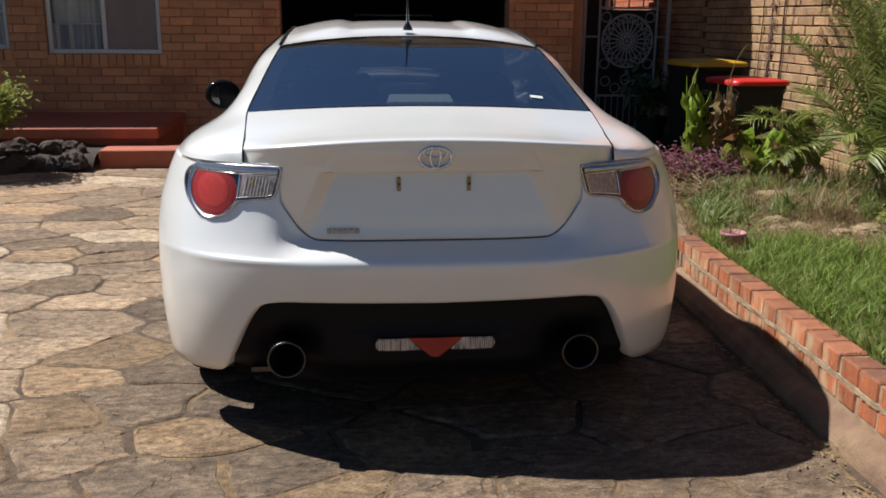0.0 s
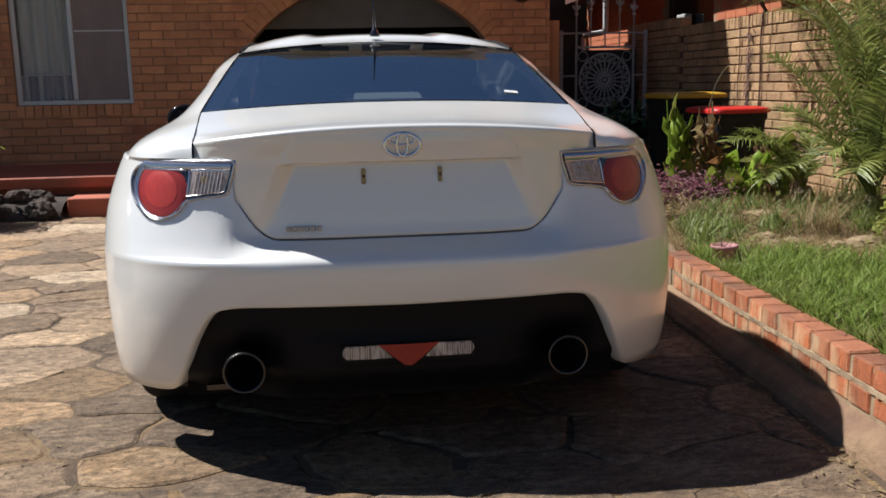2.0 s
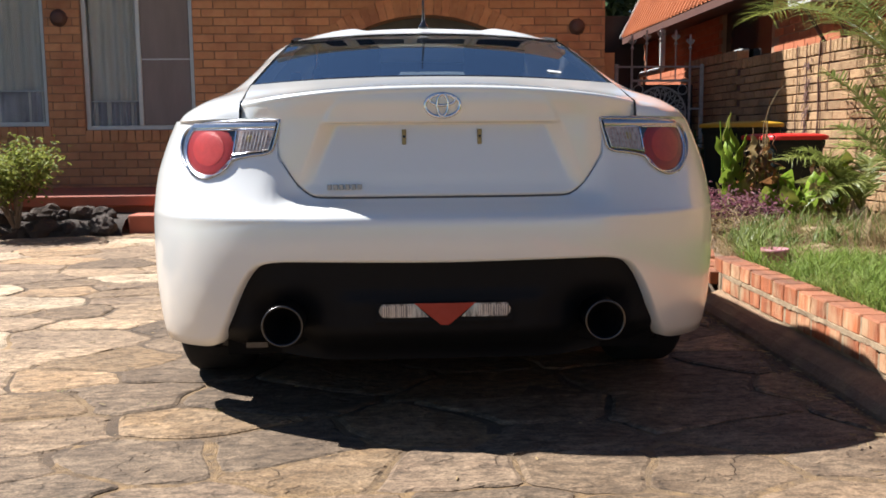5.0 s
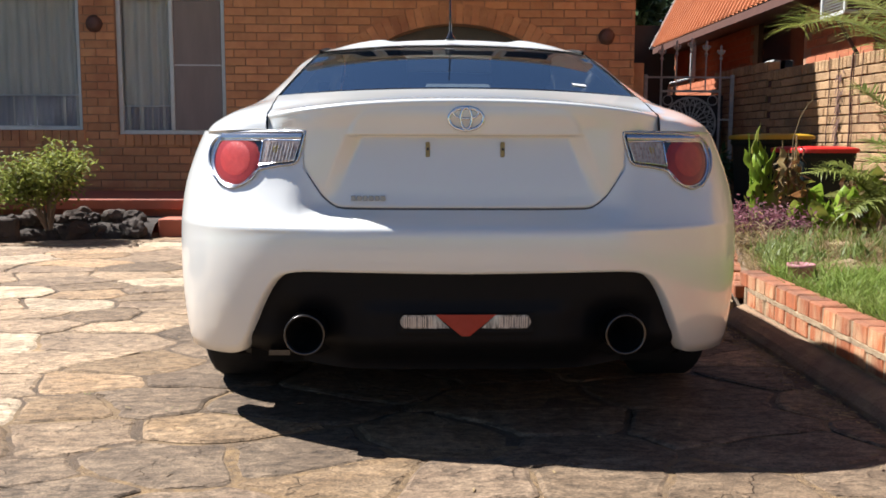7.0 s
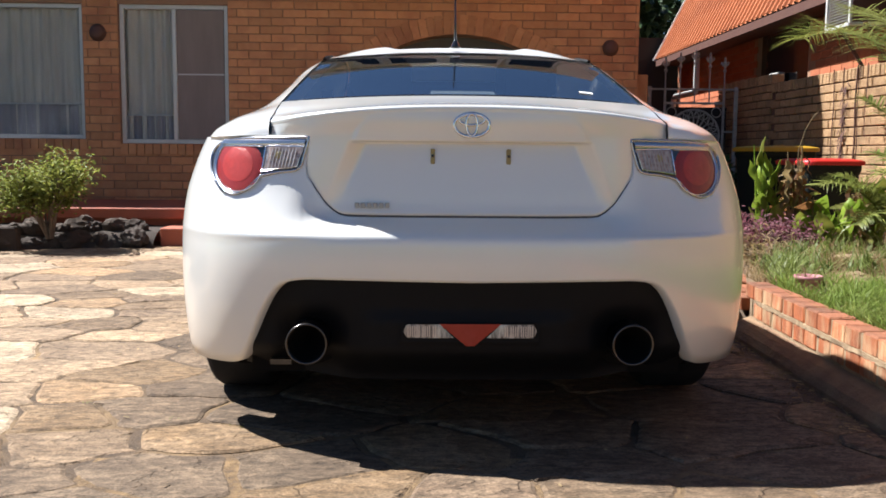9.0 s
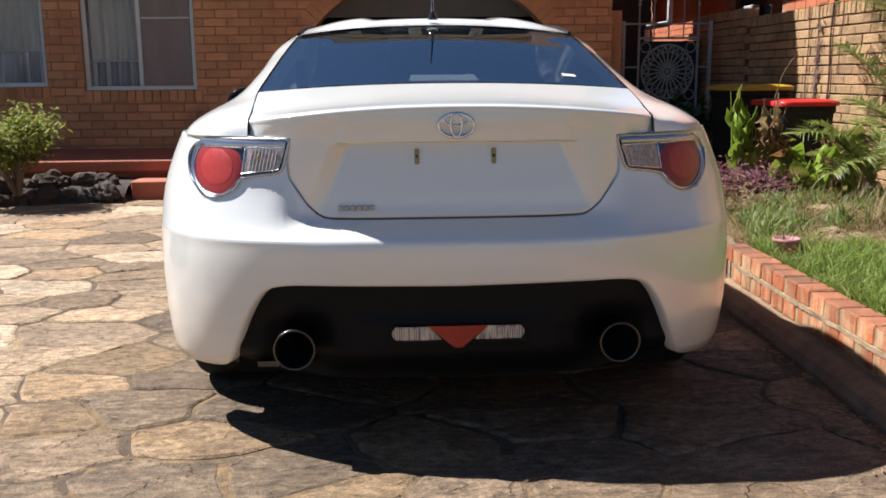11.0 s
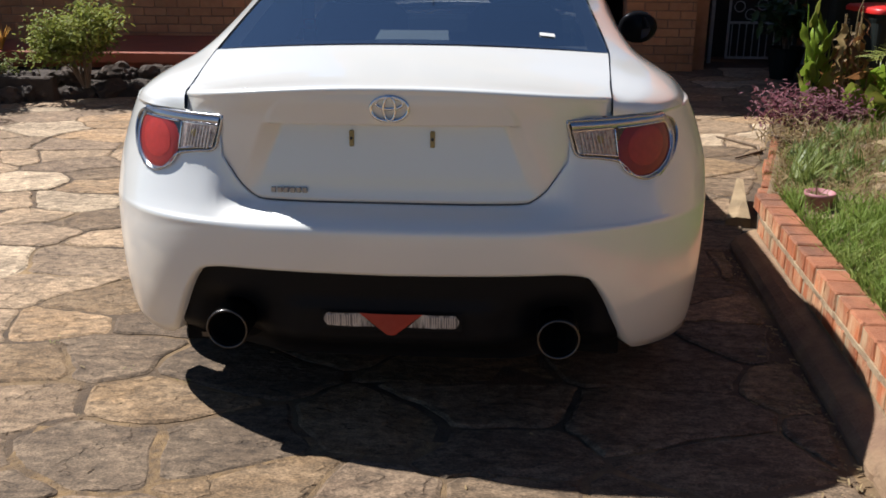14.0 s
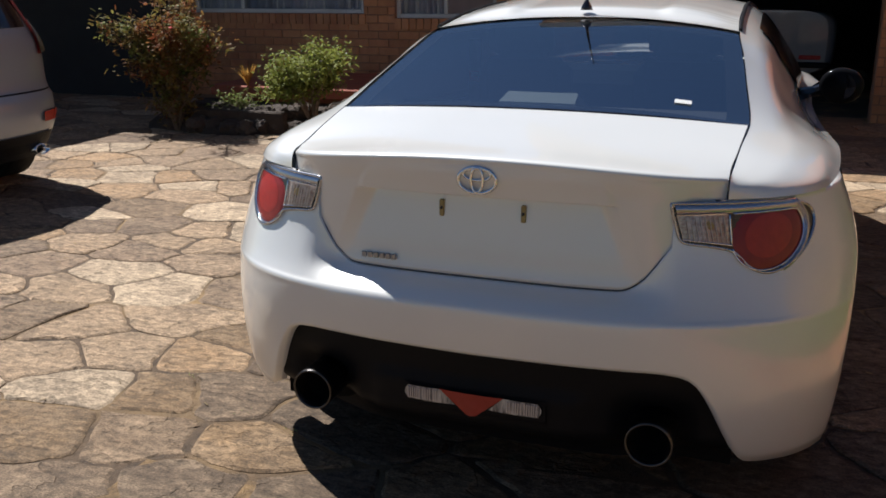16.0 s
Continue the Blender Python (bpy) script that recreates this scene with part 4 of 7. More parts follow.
# Cabin.
for x in (-0.31, 0.31):
    seat = part("front_seat", join(moved(box(-0.19, -0.06, 0.0, 0.19, 0.07, 0.58, 0.05), pose(x, 1.75, 0.48, 14, 0, 0)), box(x - 0.25, 1.75, 0.30, x + 0.25, 2.25, 0.50, 0.05)), M_seat, car)
    part("headrest", moved(box(-0.13, -0.05, 0.0, 0.13, 0.05, 0.18, 0.04), pose(x, 1.58, 1.05, 10, 0, 0)), M_seat, seat)
    part("rear_seat", moved(box(-0.24, -0.05, 0.0, 0.24, 0.07, 0.36, 0.05), pose(x, 1.12, 0.60, 22, 0, 0)), M_seat, car)
part("parcel_shelf", box(-0.56, 0.56, 0.935, 0.56, 1.0, 0.95, 0.004), M_seat, car)
part("dashboard", join(box(-0.68, 2.55, 0.62, 0.68, 3.0, 0.90, 0.06)), M_seat, car)
# Plain boxes added to stop sun leaking through the body and wheel arches.
for s in (-1, 1):
    part("wheel_house", join(box(s * 0.56 - 0.04, 0.42, 0.22, s * 0.56 + 0.04, 1.25, 0.90), box(min(s * 0.52, s * 0.84), 0.62, 0.655, max(s * 0.52, s * 0.84), 1.25, 0.80), box(min(s * 0.52, s * 0.84), 1.18, 0.22, max(s * 0.52, s * 0.84), 1.25, 0.70)), M_dark, car)
belt = part("seat_belt", box(-0.585, 1.750, 0.55, -0.535, 1.756, 1.10, 0.001), M_plastic, car, "black seat belt beside the front seat")
label_card = part("label_card", box(-0.583, 1.742, 0.928, -0.525, 1.749, 0.972, 0.002), M_stred, belt, "red and white label on the belt")
part("label_stripe", box(-0.574, 1.739, 0.953, -0.536, 1.7415, 0.966), M_paper, label_card)
part("steering_wheel", moved(tube([(0.18 * math.cos(a), 0, 0.18 * math.sin(a)) for a in np.linspace(0, 2 * math.pi, 25)[:-1]], 0.014, 6, True), pose(0.36, 2.42, 0.84, -20, 0, 0)), M_seat, car)
part("high_brake_lamp", mesh_of("high_brake_lamp", [(x * w, y, z) for y, z, w in ((0.60, 0.945, 0.135), (0.625, 1.008, 0.112), (0.70, 1.028, 0.104), (0.82, 0.945, 0.130)) for x in (-1, 1)], [(0, 1, 3, 2), (2, 3, 5, 4), (4, 5, 7, 6), (0, 2, 4, 6), (1, 7, 5, 3), (0, 6, 7, 1)]), M_shelf, car, "high brake lamp housing on the shelf")
part("cabin_lining", join(box(-0.62, 1.0, 0.40, -0.60, 3.0, 0.86), box(0.60, 1.0, 0.40, 0.62, 3.0, 0.86), box(-0.6, 0.95, 0.5, 0.6, 0.97, 0.93), box(-0.65, 3.0, 0.5, 0.65, 3.05, 0.88)), M_seat, car)

# Wheels.
wheel = part("wheel", lathe([(0.22, -0.105), (0.285, -0.108), (TYRE - 0.012, -0.098), (TYRE, -0.08), (TYRE, 0.08), (TYRE - 0.012, 0.098), (0.285, 0.108), (0.22, 0.105)], 40, "x"), M_tyre, car, "black road tyre and alloy rim", smooth=True)
part("rim", lathe([(0.0, 0.06), (0.06, 0.07), (0.08, 0.05), (0.19, 0.055), (0.21, 0.09), (0.222, 0.10), (0.222, -0.1), (0.2, -0.09), (0.19, 0.0), (0, 0.0)], 40, "x"), M_alloy, wheel, smooth=True)
wheel.location = (0.738, AXLE_R, TYRE)
for x, y in ((-0.738, AXLE_R), (0.725, AXLE_F), (-0.725, AXLE_F)):
    w2 = copy_thing(wheel, pose(x, y, TYRE, 0, 0, 180 if x < 0 else 0))


# ---- ground, driveway and kerb ----
def kerb_x(y):
    """The driveway's right edge, along the brick kerb."""
    return 1.232 + 0.035 * y if y < 1.75 else 1.293 + 0.8 * (y - 1.75) if y < 1.85 else 1.372 + 0.32 * (y - 1.85)


solid("ground", grid([[(x, y, -0.09) for y in (-600, -60, -12, 0, 20, 60, 600)] for x in (-600, -60, -12, 0, 12, 60, 600)]), M_lawn, "rough suburban ground", "ground", "structure")
drive = solid("driveway", grid([[(x, y, -0.005 + 0.003 * noise.noise((x * 1.7, y * 1.7, 0))) for y in np.linspace(-9, 10, 60)] for x in np.linspace(-14, 3.9, 56)]), M_joint, "sandy mortar bed of the crazy-paved driveway", "driveway", "structure")
part("mortar_patch", grid([[(x, y, -0.0025 + 0.003 * noise.noise((x * 2.3, y * 2.3, 4))) for y in np.linspace(-1.6, 0.02, 26)] for x in np.linspace(-1.0, 1.2, 34)]), M_ochre, drive, "ochre mortar of a repaired stretch")
solid("road", grid([[(x, y, -0.05) for y in (-18, -9.2)] for x in (-60, -20, 0, 20, 60)]), M_road, "grey asphalt road behind the driveway", "road", "structure")

SEEDS = [(-1.86, 0.48), (-1.61, 0.65), (-1.97, 0.8), (-1.56, 1.01), (-2.37, 1.14), (-1.91, 1.3), (-1.88, 1.71), (-2.28, 1.43), (-2.67, 2.16), (-2.29, 2.14), (-2.44, 1.77), (-1.55, 0.36), (-1.25, 0.4), (-1.03, 0.47), (-1.43, 0.01), (-1.11, 0.11),
         (-0.74, 0.19), (-0.81, -0.08), (-1.19, -0.2), (-2.23, 0.81), (-2.76, 1.4), (-3.55, 2.5), (-0.96, 0.79), (-1.52, 1.36), (-1.5, 2.46), (-1.33, 1.85), (-1.68, 1.88), (-1.98, 2.21), (-0.42, -0.04), (-0.26, -0.22), (-0.02, -0.27), (0.31, -0.28),
         (0.64, -0.3), (1.01, -0.28), (0.27, -0.02), (0.7, 0.15), (0.27, 0.23), (0.89, -0.07)]
LONG = 1.45


def clip(poly, nx, ny, d):
    """The part of a polygon with nx*x + ny*y <= d."""
    out = []
    for i, p in enumerate(poly):
        q = poly[(i + 1) % len(poly)]
        a, b = nx * p[0] + ny * p[1] - d, nx * q[0] + ny * q[1] - d
        if a <= 0:
            out.append(p)
        if a * b < 0:
            u = a / (a - b)
            out.append((p[0] + u * (q[0] - p[0]), p[1] + u * (q[1] - p[1])))
    return out


def rounded(q, times=1):
    """A polygon with its corners cut off."""
    for k in range(times):
        out = []
        for a, b in zip(q, q[1:] + q[:1]):
            out += [(a[0] * 0.93 + b[0] * 0.07, a[1] * 0.93 + b[1] * 0.07), (a[0] * 0.07 + b[0] * 0.93, a[1] * 0.07 + b[1] * 0.93)]
        q = out
    return q


def paver_cells():
    """Outlines of the slabs, longer across the driveway than along it, worked out with x drawn in."""
    rnd = random.Random(5)
    pts = [(x / LONG, y) for x, y in SEEDS]
    for i in range(6000):
        p = (rnd.uniform(-8.5, 3.6) / LONG, rnd.uniform(-6.5, 7.2))
        if all((p[0] - q[0]) ** 2 + (p[1] - q[1]) ** 2 > (0.17 + 0.25 * ((i * 7) % 5) / 4 * (1 if i < 1500 else 0.5)) ** 2 for q in pts):
            pts.append(p)
    arr = np.array(pts)
    cells = []
    for i, (px, py) in enumerate(pts):
        poly = [(px - 0.5, py - 0.5), (px + 0.5, py - 0.5), (px + 0.5, py + 0.5), (px - 0.5, py + 0.5)]
        gap = rnd.choice((0.001, 0.002, 0.003, 0.004, 0.006))
        near = np.argsort(((arr - (px, py)) ** 2).sum(1))[1:22]
        for j in near:
            dx, dy = arr[j] - (px, py)
            r = math.hypot(dx, dy)
            poly = clip(poly, dx / r, dy / r, (dx / r) * (px + dx / 2) + (dy / r) * (py + dy / 2) - gap)
        poly = [(x * LONG, y) for x, y in poly]
        for k in range(-7, 9):
            ya, yb = k, k + 1.0
            if ya - 0.6 <= py <= yb + 0.6:
                sl = (kerb_x(yb) - kerb_x(ya))
                poly = clip(poly, 1, -sl, kerb_x(ya) - sl * ya - 0.02) if poly else poly
        if py > 7.2 or len(poly) < 3:
            continue
        if 0.5 * abs(sum(a[0] * b[1] - b[0] * a[1] for a, b in zip(poly, poly[1:] + poly[:1]))) > 0.008:
            cells.append((rounded(poly), tuple(np.mean(poly, axis=0))))
    return cells


def paver(poly, c, rnd):
    """One sawn-off slab of sandstone: uneven outline, worn edge, slightly tilted top, about its centre."""
    pts = []
    for a, b in zip(poly, poly[1:] + poly[:1]):
        n = max(1, min(6, int(math.dist(a, b) / 0.045)))
        for u in (k / n for k in range(n)):
            x, y = a[0] * (1 - u) + b[0] * u, a[1] * (1 - u) + b[1] * u
            wx = noise.noise((x * 4, y * 4, 3.1)) * 0.045 + noise.noise((x * 13, y * 13, 1.7)) * 0.016
            wy = noise.noise((x * 4, y * 4, 8.3)) * 0.045 + noise.noise((x * 13, y * 13, 6.1)) * 0.016
            chip = 0.007 * noise.noise((x * 30, y * 30, c[0])) - 0.004
            d = math.hypot(x - c[0], y - c[1]) + 1e-6
            pts.append((x - c[0] + wx + (x - c[0]) / d * chip, y - c[1] + wy + (y - c[1]) / d * chip))
    tx, ty, h = rnd.gauss(0, 0.004), rnd.gauss(0, 0.004), rnd.uniform(-0.001, 0.004)
    n = len(pts)
    v = [(x, y, -0.035) for x, y in pts] + [(x, y, -0.005 + h + tx * x + ty * y) for x, y in pts]
    v += [(x * (1 - 0.012 / max(0.05, math.hypot(x, y))), y * (1 - 0.012 / max(0.05, math.hypot(x, y))), h + tx * x + ty * y + 0.003 * noise.noise((x * 7, y * 7, c[0]))) for x, y in pts]
    f = [(k * n + i, k * n + (i + 1) % n, (k + 1) * n + (i + 1) % n, (k + 1) * n + i) for k in (0, 1) for i in range(n)]
    f.append(tuple(range(2 * n, 3 * n)))
    return v, f


# Kerb: concrete footing, two courses of brick, then a looser row of single bricks.
def kerb_pt(y, off, z):
    return (kerb_x(y) + off, y, z)


kerb = thing("brick_kerb", "low red brick garden kerb on a concrete footing", "kerb", kind="structure")
ys = np.linspace(-4.0, 1.75, 80)
prof = [(-0.005, -0.06), (0.004, 0.012), (0.022, 0.038), (0.055, 0.062), (0.10, 0.082), (0.20, 0.085), (0.20, -0.06)]
part("footing", grid([[kerb_pt(y, o + (0.035 if y < -0.09 and o < 0.06 else 0.0) + 0.004 * noise.noise((y * 4, o * 9, 1)), z + 0.006 * noise.noise((y * 3, o * 9, 2))) for o, z in prof] for y in ys]), M_foot, kerb, "rough concrete footing")
part("mortar_core", grid([[kerb_pt(y, o, z) for o, z in ((0.094, 0.07), (0.094, 0.155), (0.088 + 0.006 * noise.noise((y * 7, 0, 0)) + 0.004 * noise.noise((y * 60, 0, 0)), 0.155 + 0.006 * noise.noise((y * 9, 6, 0)) + 0.005 * noise.noise((y * 55, 6, 0))), (0.088 + 0.006 * noise.noise((y * 7, 3, 0)) + 0.004 * noise.noise((y * 60, 3, 0)), 0.173 + 0.006 * noise.noise((y * 9, 9, 0)) + 0.005 * noise.noise((y * 55, 9, 0))), (0.094, 0.175), (0.094, 0.232), (0.190, 0.232), (0.190, 0.07))] for y in np.linspace(-4.0, 1.64, 420)]), M_mortar, kerb, "pale lumpy mortar")
lip_y = -0.075
part("footing_lip", grid([[kerb_pt(y, o + 0.010 * noise.noise((y * 7, o * 20, 4)), z + 0.010 * noise.noise((y * 9, o * 20, 8))) for o, z in ((0.010, -0.05), (0.013, 0.032), (0.026, 0.058), (0.055, 0.071), (0.10, 0.086))] for y in np.linspace(-4.0, lip_y, 160)] +
                         [[kerb_pt(lip_y + 0.03, o, z - 0.02) for o, z in ((0.035, -0.03), (0.038, 0.04), (0.045, 0.065), (0.06, 0.075), (0.10, 0.09))]]), M_foot, kerb, "tan concrete haunch", smooth=True)


# ---- garden bed ----
def bed_z(x, y):
    u = step01(1.3, 3.4, y)
    return 0.205 - 0.005 * u + 0.03 * noise.noise((x * 1.5, y * 1.5, 7)) + 0.02 * noise.noise((x * 5, y * 5, 3)) - 0.16 * step01(3.2, 5.2, y)


rows = []
for y in np.linspace(-4, 5.0, 70):
    x0 = kerb_x(y) + (0.185 if y < 1.75 else 0.08)
    rows.append([(x0, y, -0.05)] + [(x0 + u * (4.0 - x0), y, bed_z(x0 + u * (4.0 - x0), y) - 0.03 * (u == 0)) for u in np.linspace(0, 1, 34)])
solid("garden_bed", grid(rows), M_soil, "raised bed of bare soil, straw and lawn", "garden bed", "structure", True)


def blade_field(name, n, region, height, width, material, label, seed, lean=0.5, cat="grass"):
    """Blades scattered over a stretch of the bed, each a bent strip."""
    rnd = random.Random(seed)
    v, f = [], []
    while n:
        x, y = region(rnd)
        if x is None:
            continue
        n -= 1
        h, a, b = height * rnd.uniform(0.5, 1.25), rnd.uniform(0, 6.283), rnd.uniform(0, 6.283)
        l = h * lean * rnd.uniform(0.2, 1.3)
        w = width * rnd.uniform(0.6, 1.2)
        z = bed_z(x, y) - 0.01
        dx, dy, sx, sy = math.cos(a) * l, math.sin(a) * l, math.cos(b) * w, math.sin(b) * w
        k = len(v)
        v += [(x - sx, y - sy, z), (x + sx, y + sy, z), (x - sx * 0.8 + dx * 0.35, y - sy * 0.8 + dy * 0.35, z + h * 0.6), (x + sx * 0.8 + dx * 0.35, y + sy * 0.8 + dy * 0.35, z + h * 0.6), (x + dx, y + dy, z + h)]
        f += [(k, k + 1, k + 3, k + 2), (k + 2, k + 3, k + 4)]
    me = mesh_of(name, v, f, False, False)
    return solid(name, me, material, label, cat, "stuff")


def lawn_at(r):
    y = r.uniform(-2.6, 1.85)
    x = kerb_x(min(y, 1.6)) + 0.195 + r.random() ** 1.25 * 2.0
    if math.hypot(x - 1.60, y - 1.54) < 0.085:
        return None, None
    edge = 1.75 - 0.25 * abs(x - 1.9) + 0.18 * noise.noise((x * 3, y * 3, 5))
    return (x, y) if y < edge and (y > 0.6 or r.random() < 0.7) else (None, None)


def rough_at(r):
    y = r.uniform(1.4, 4.2)
    x = kerb_x(y) + 0.1 + r.random() * 1.9
    return (x, y) if (y > 1.85 or x > 1.85) and noise.noise((x * 2.6, y * 2.6, 9)) > -0.35 else (None, None)


blade_field("lawn_grass", 34000, lawn_at, 0.088, 0.0031, M_grass, "thick green lawn grass behind the kerb", 3, 1.0)
blade_field("straw_blades", 3500, lawn_at, 0.060, 0.0022, M_dry, "dry straw blades among the lawn grass", 7, 1.3)
blade_field("straw_litter", 19000, rough_at, 0.052, 0.0030, M_dry, "dry straw lying on the bare soil", 4, 2.6, "straw")
blade_field("dead_leaves", 2600, rough_at, 0.035, 0.0085, M_husk, "withered brown leaves littering the bed", 8, 1.6, "leaf litter")
blade_field("green_weeds", 600, rough_at, 0.095, 0.0032, M_grass, "sparse green weeds in the bed", 6, 0.9, "weeds")


# ---- plants ----
def leaf_geo(p, d, up, length, width, droop=0.3, n=4, fold=0.15):
    """A pointed leaf from p along d."""
    d, up = Vector(d).normalized(), Vector(up)
    s = d.cross(up)
    s = s.normalized() if s.length > 1e-4 else d.orthogonal().normalized()
    up = s.cross(d)
    v, f = [], []
    for i in range(n + 1):
        u = i / n
        w = width * math.sin(math.pi * (0.12 + 0.88 * u) ** 0.8) if u < 1 else 0.0
        c = Vector(p) + d * length * u - Vector((0, 0, 1)) * droop * length * u * u
        v += [tuple(c - s * w + up * fold * w), tuple(c), tuple(c + s * w + up * fold * w)]
    for i in range(n):
        a = 3 * i
        f += [(a, a + 1, a + 4, a + 3), (a + 1, a + 2, a + 5, a + 4)]
    return v, f


def shrub(name, label, cat, base, radii, n, leaf, material, seed, stems=7, flowers=None, thin=0.22, vase=False):
    """A shrub: branching stems and a crown of many small leaves in uneven clumps."""
    rnd = random.Random(seed)
    ob = thing(name, label, cat, pose(*base))
    tips, geos = [], []
    for i in range(stems):
        a = 6.283 * i / stems + rnd.uniform(-0.4, 0.4)
        r = rnd.uniform(0.35, 0.95)
        tip = Vector((math.cos(a) * radii[0] * r, math.sin(a) * radii[1] * r, radii[2] * (rnd.uniform(1.1, 1.75) * (0.72 + 0.28 * r) if vase else rnd.uniform(0.75, 1.9) * (1.15 - 0.45 * r))))
        mid = Vector((tip.x * 0.35, tip.y * 0.35, tip.z * 0.55))
        geos.append(tube([(0.02 * math.cos(a), 0.02 * math.sin(a), -0.03), mid, tip], [0.011, 0.007, 0.003], 5))
        for j in range(5):
            u = rnd.uniform(0.35, 1.05)
            q = mid.lerp(tip, (u - 0.35) / 0.65)
            t2 = q + Vector((max(-0.8, min(0.8, rnd.gauss(0, 0.4))) * radii[0] * 0.5, max(-0.8, min(0.8, rnd.gauss(0, 0.4))) * radii[1] * 0.5, rnd.uniform(0.0, 0.35) * radii[2]))
            geos.append(tube([q, t2], [0.004, 0.002], 4))
            tips += [t2, q.lerp(t2, 0.6)]
        tips.append(tip)
    part("branchwork", join(*geos), M_bark, ob)
    lv, lf = [], []
    for i in range(n):
        c = rnd.choice(tips) + Vector([max(-0.12, min(0.12, rnd.gauss(0, k))) for k in (0.07, 0.07, 0.055)])
        d = Vector((rnd.gauss(0, 1), rnd.gauss(0, 1), rnd.gauss(0.25, 0.7)))
        g = leaf_geo(c, d, (rnd.gauss(0, 0.5), rnd.gauss(0, 0.5), 1), leaf * rnd.uniform(0.6, 1.3), leaf * thin * rnd.uniform(0.7, 1.3), 0.2, 2)
        k = len(lv)
        lv += g[0]
        lf += [tuple(q + k for q in t) for t in g[1]]
    part("crown", mesh_of("crown", lv, lf, False, False), material, ob)
    if flowers:
        fm, count, size = flowers
        for i in range(count):
            c = rnd.choice(tips) + Vector((0, 0, 0.06 + rnd.uniform(0, 0.04)))
            part("flower", moved(lathe([(0, -0.006), (size * 0.5, -0.004), (size, 0.004), (size * 0.6, 0.006), (0, 0.003)], 7), pose(c.x, c.y, c.z, rnd.uniform(-60, 20), rnd.uniform(-40, 40), 0)), fm, ob)
    return ob


def frond(tip, lift, leaflet, seed):
    """A feather palm frond from the crown to a tip, arched by lift, with two rows of folded leaflets."""
    rnd = random.Random(seed)
    tip = Vector(tip)
    knee = tip * 0.5 + Vector((0, 0, lift))
    at = lambda u: knee * (2 * u * (1 - u)) + tip * (u * u)
    spine = [at(u) for u in np.linspace(0, 1, 16)]
    geos = [tube(spine, [0.010 * (1 - 0.85 * i / 15) for i in range(16)], 5)]
    n = int(26 + 34 * tip.length)
    for i in range(n):
        u = 0.16 + 0.83 * i / n
        d = (at(min(1, u + 0.03)) - at(u - 0.03)).normalized()
        side = d.cross(Vector((0, 0, 1))).normalized()
        up = side.cross(d)
        for k in (-1, 1):
            w = leaflet * (0.45 + 0.55 * math.sin(math.pi * min(1, 0.15 + 0.8 * u))) * rnd.uniform(0.8, 1.15)
            out = d * rnd.uniform(0.45, 0.75) + side * k * 0.8 + up * rnd.uniform(0.1, 0.6)
            geos.append(leaf_geo(at(u), out, up, w, 0.0058, 0.34 * rnd.uniform(0.3, 1.7), 3, 0.4))
    return join(*geos)


def palm(base, fronds, label, leaflet, seed=0):
    ob = thing("palm_tree", label, "palm", pose(*base))
    part("trunk", lathe([(0, -0.1), (0.07, -0.1), (0.085, 0.02), (0.08, 0.10), (0.06, 0.17), (0.035, 0.22), (0, 0.23)], 14), M_bark, ob, "stubby fibrous trunk")
    for i, (dx, dy, dz, lift) in enumerate(fronds):
        fr = part("frond", mesh_of("frond", *frond((dx, dy, dz), lift, leaflet, seed + i), False, False), M_palm, ob)
        fr.location = (0, 0, 0.18)
    return ob


palm((3.05, 2.75, 0.12), [(-0.43, 0.55, 0.89, 0.30), (-0.32, 0.25, 1.23, 0.30), (0.10, 0.20, 1.22, 0.15), (-0.05, 0.10, 1.02, 0.15), (0.25, 0.0, 0.90, 0.2), (-0.20, 0.30, 0.76, 0.2), (-0.48, 0.22, 0.42, 0.3), (-0.30, 0.60, 0.55, 0.25),
                         (0.30, 0.40, 0.62, 0.2), (-0.12, -0.28, 0.70, 0.2), (0.15, -0.30, 0.52, 0.25), (-0.36, -0.10, 0.30, 0.3), (0.02, 0.42, 1.08, 0.2), (-0.16, 0.05, 1.28, 0.12), (-0.30, -0.30, 0.20, 0.3), (0.12, 0.05, 0.70, 0.2)], "bushy young feather palm beside the brick wall", 0.25, 3)
palm((3.00, 3.45, 0.10), [(-0.63, -0.15, 0.36, 0.28), (-0.38, -0.12, 0.34, 0.22), (0.10, 0.10, 0.36, 0.15), (-0.20, -0.22, 0.20, 0.22), (-0.45, -0.32, 0.12, 0.25), (-0.42, 0.06, 0.42, 0.2)], "small feather palm among the broad-leaved clumps", 0.19, 40)
palm((3.62, 2.9, 0.1), [(-0.60, 2.35, 1.52, 0.95), (-0.20, 2.3, 1.75, 0.7), (-0.5, 0.9, 1.7, 0.35), (-0.1, -0.6, 1.8, 0.3)], "tall feather palm with long drooping fronds over the wall", 0.50, 80)


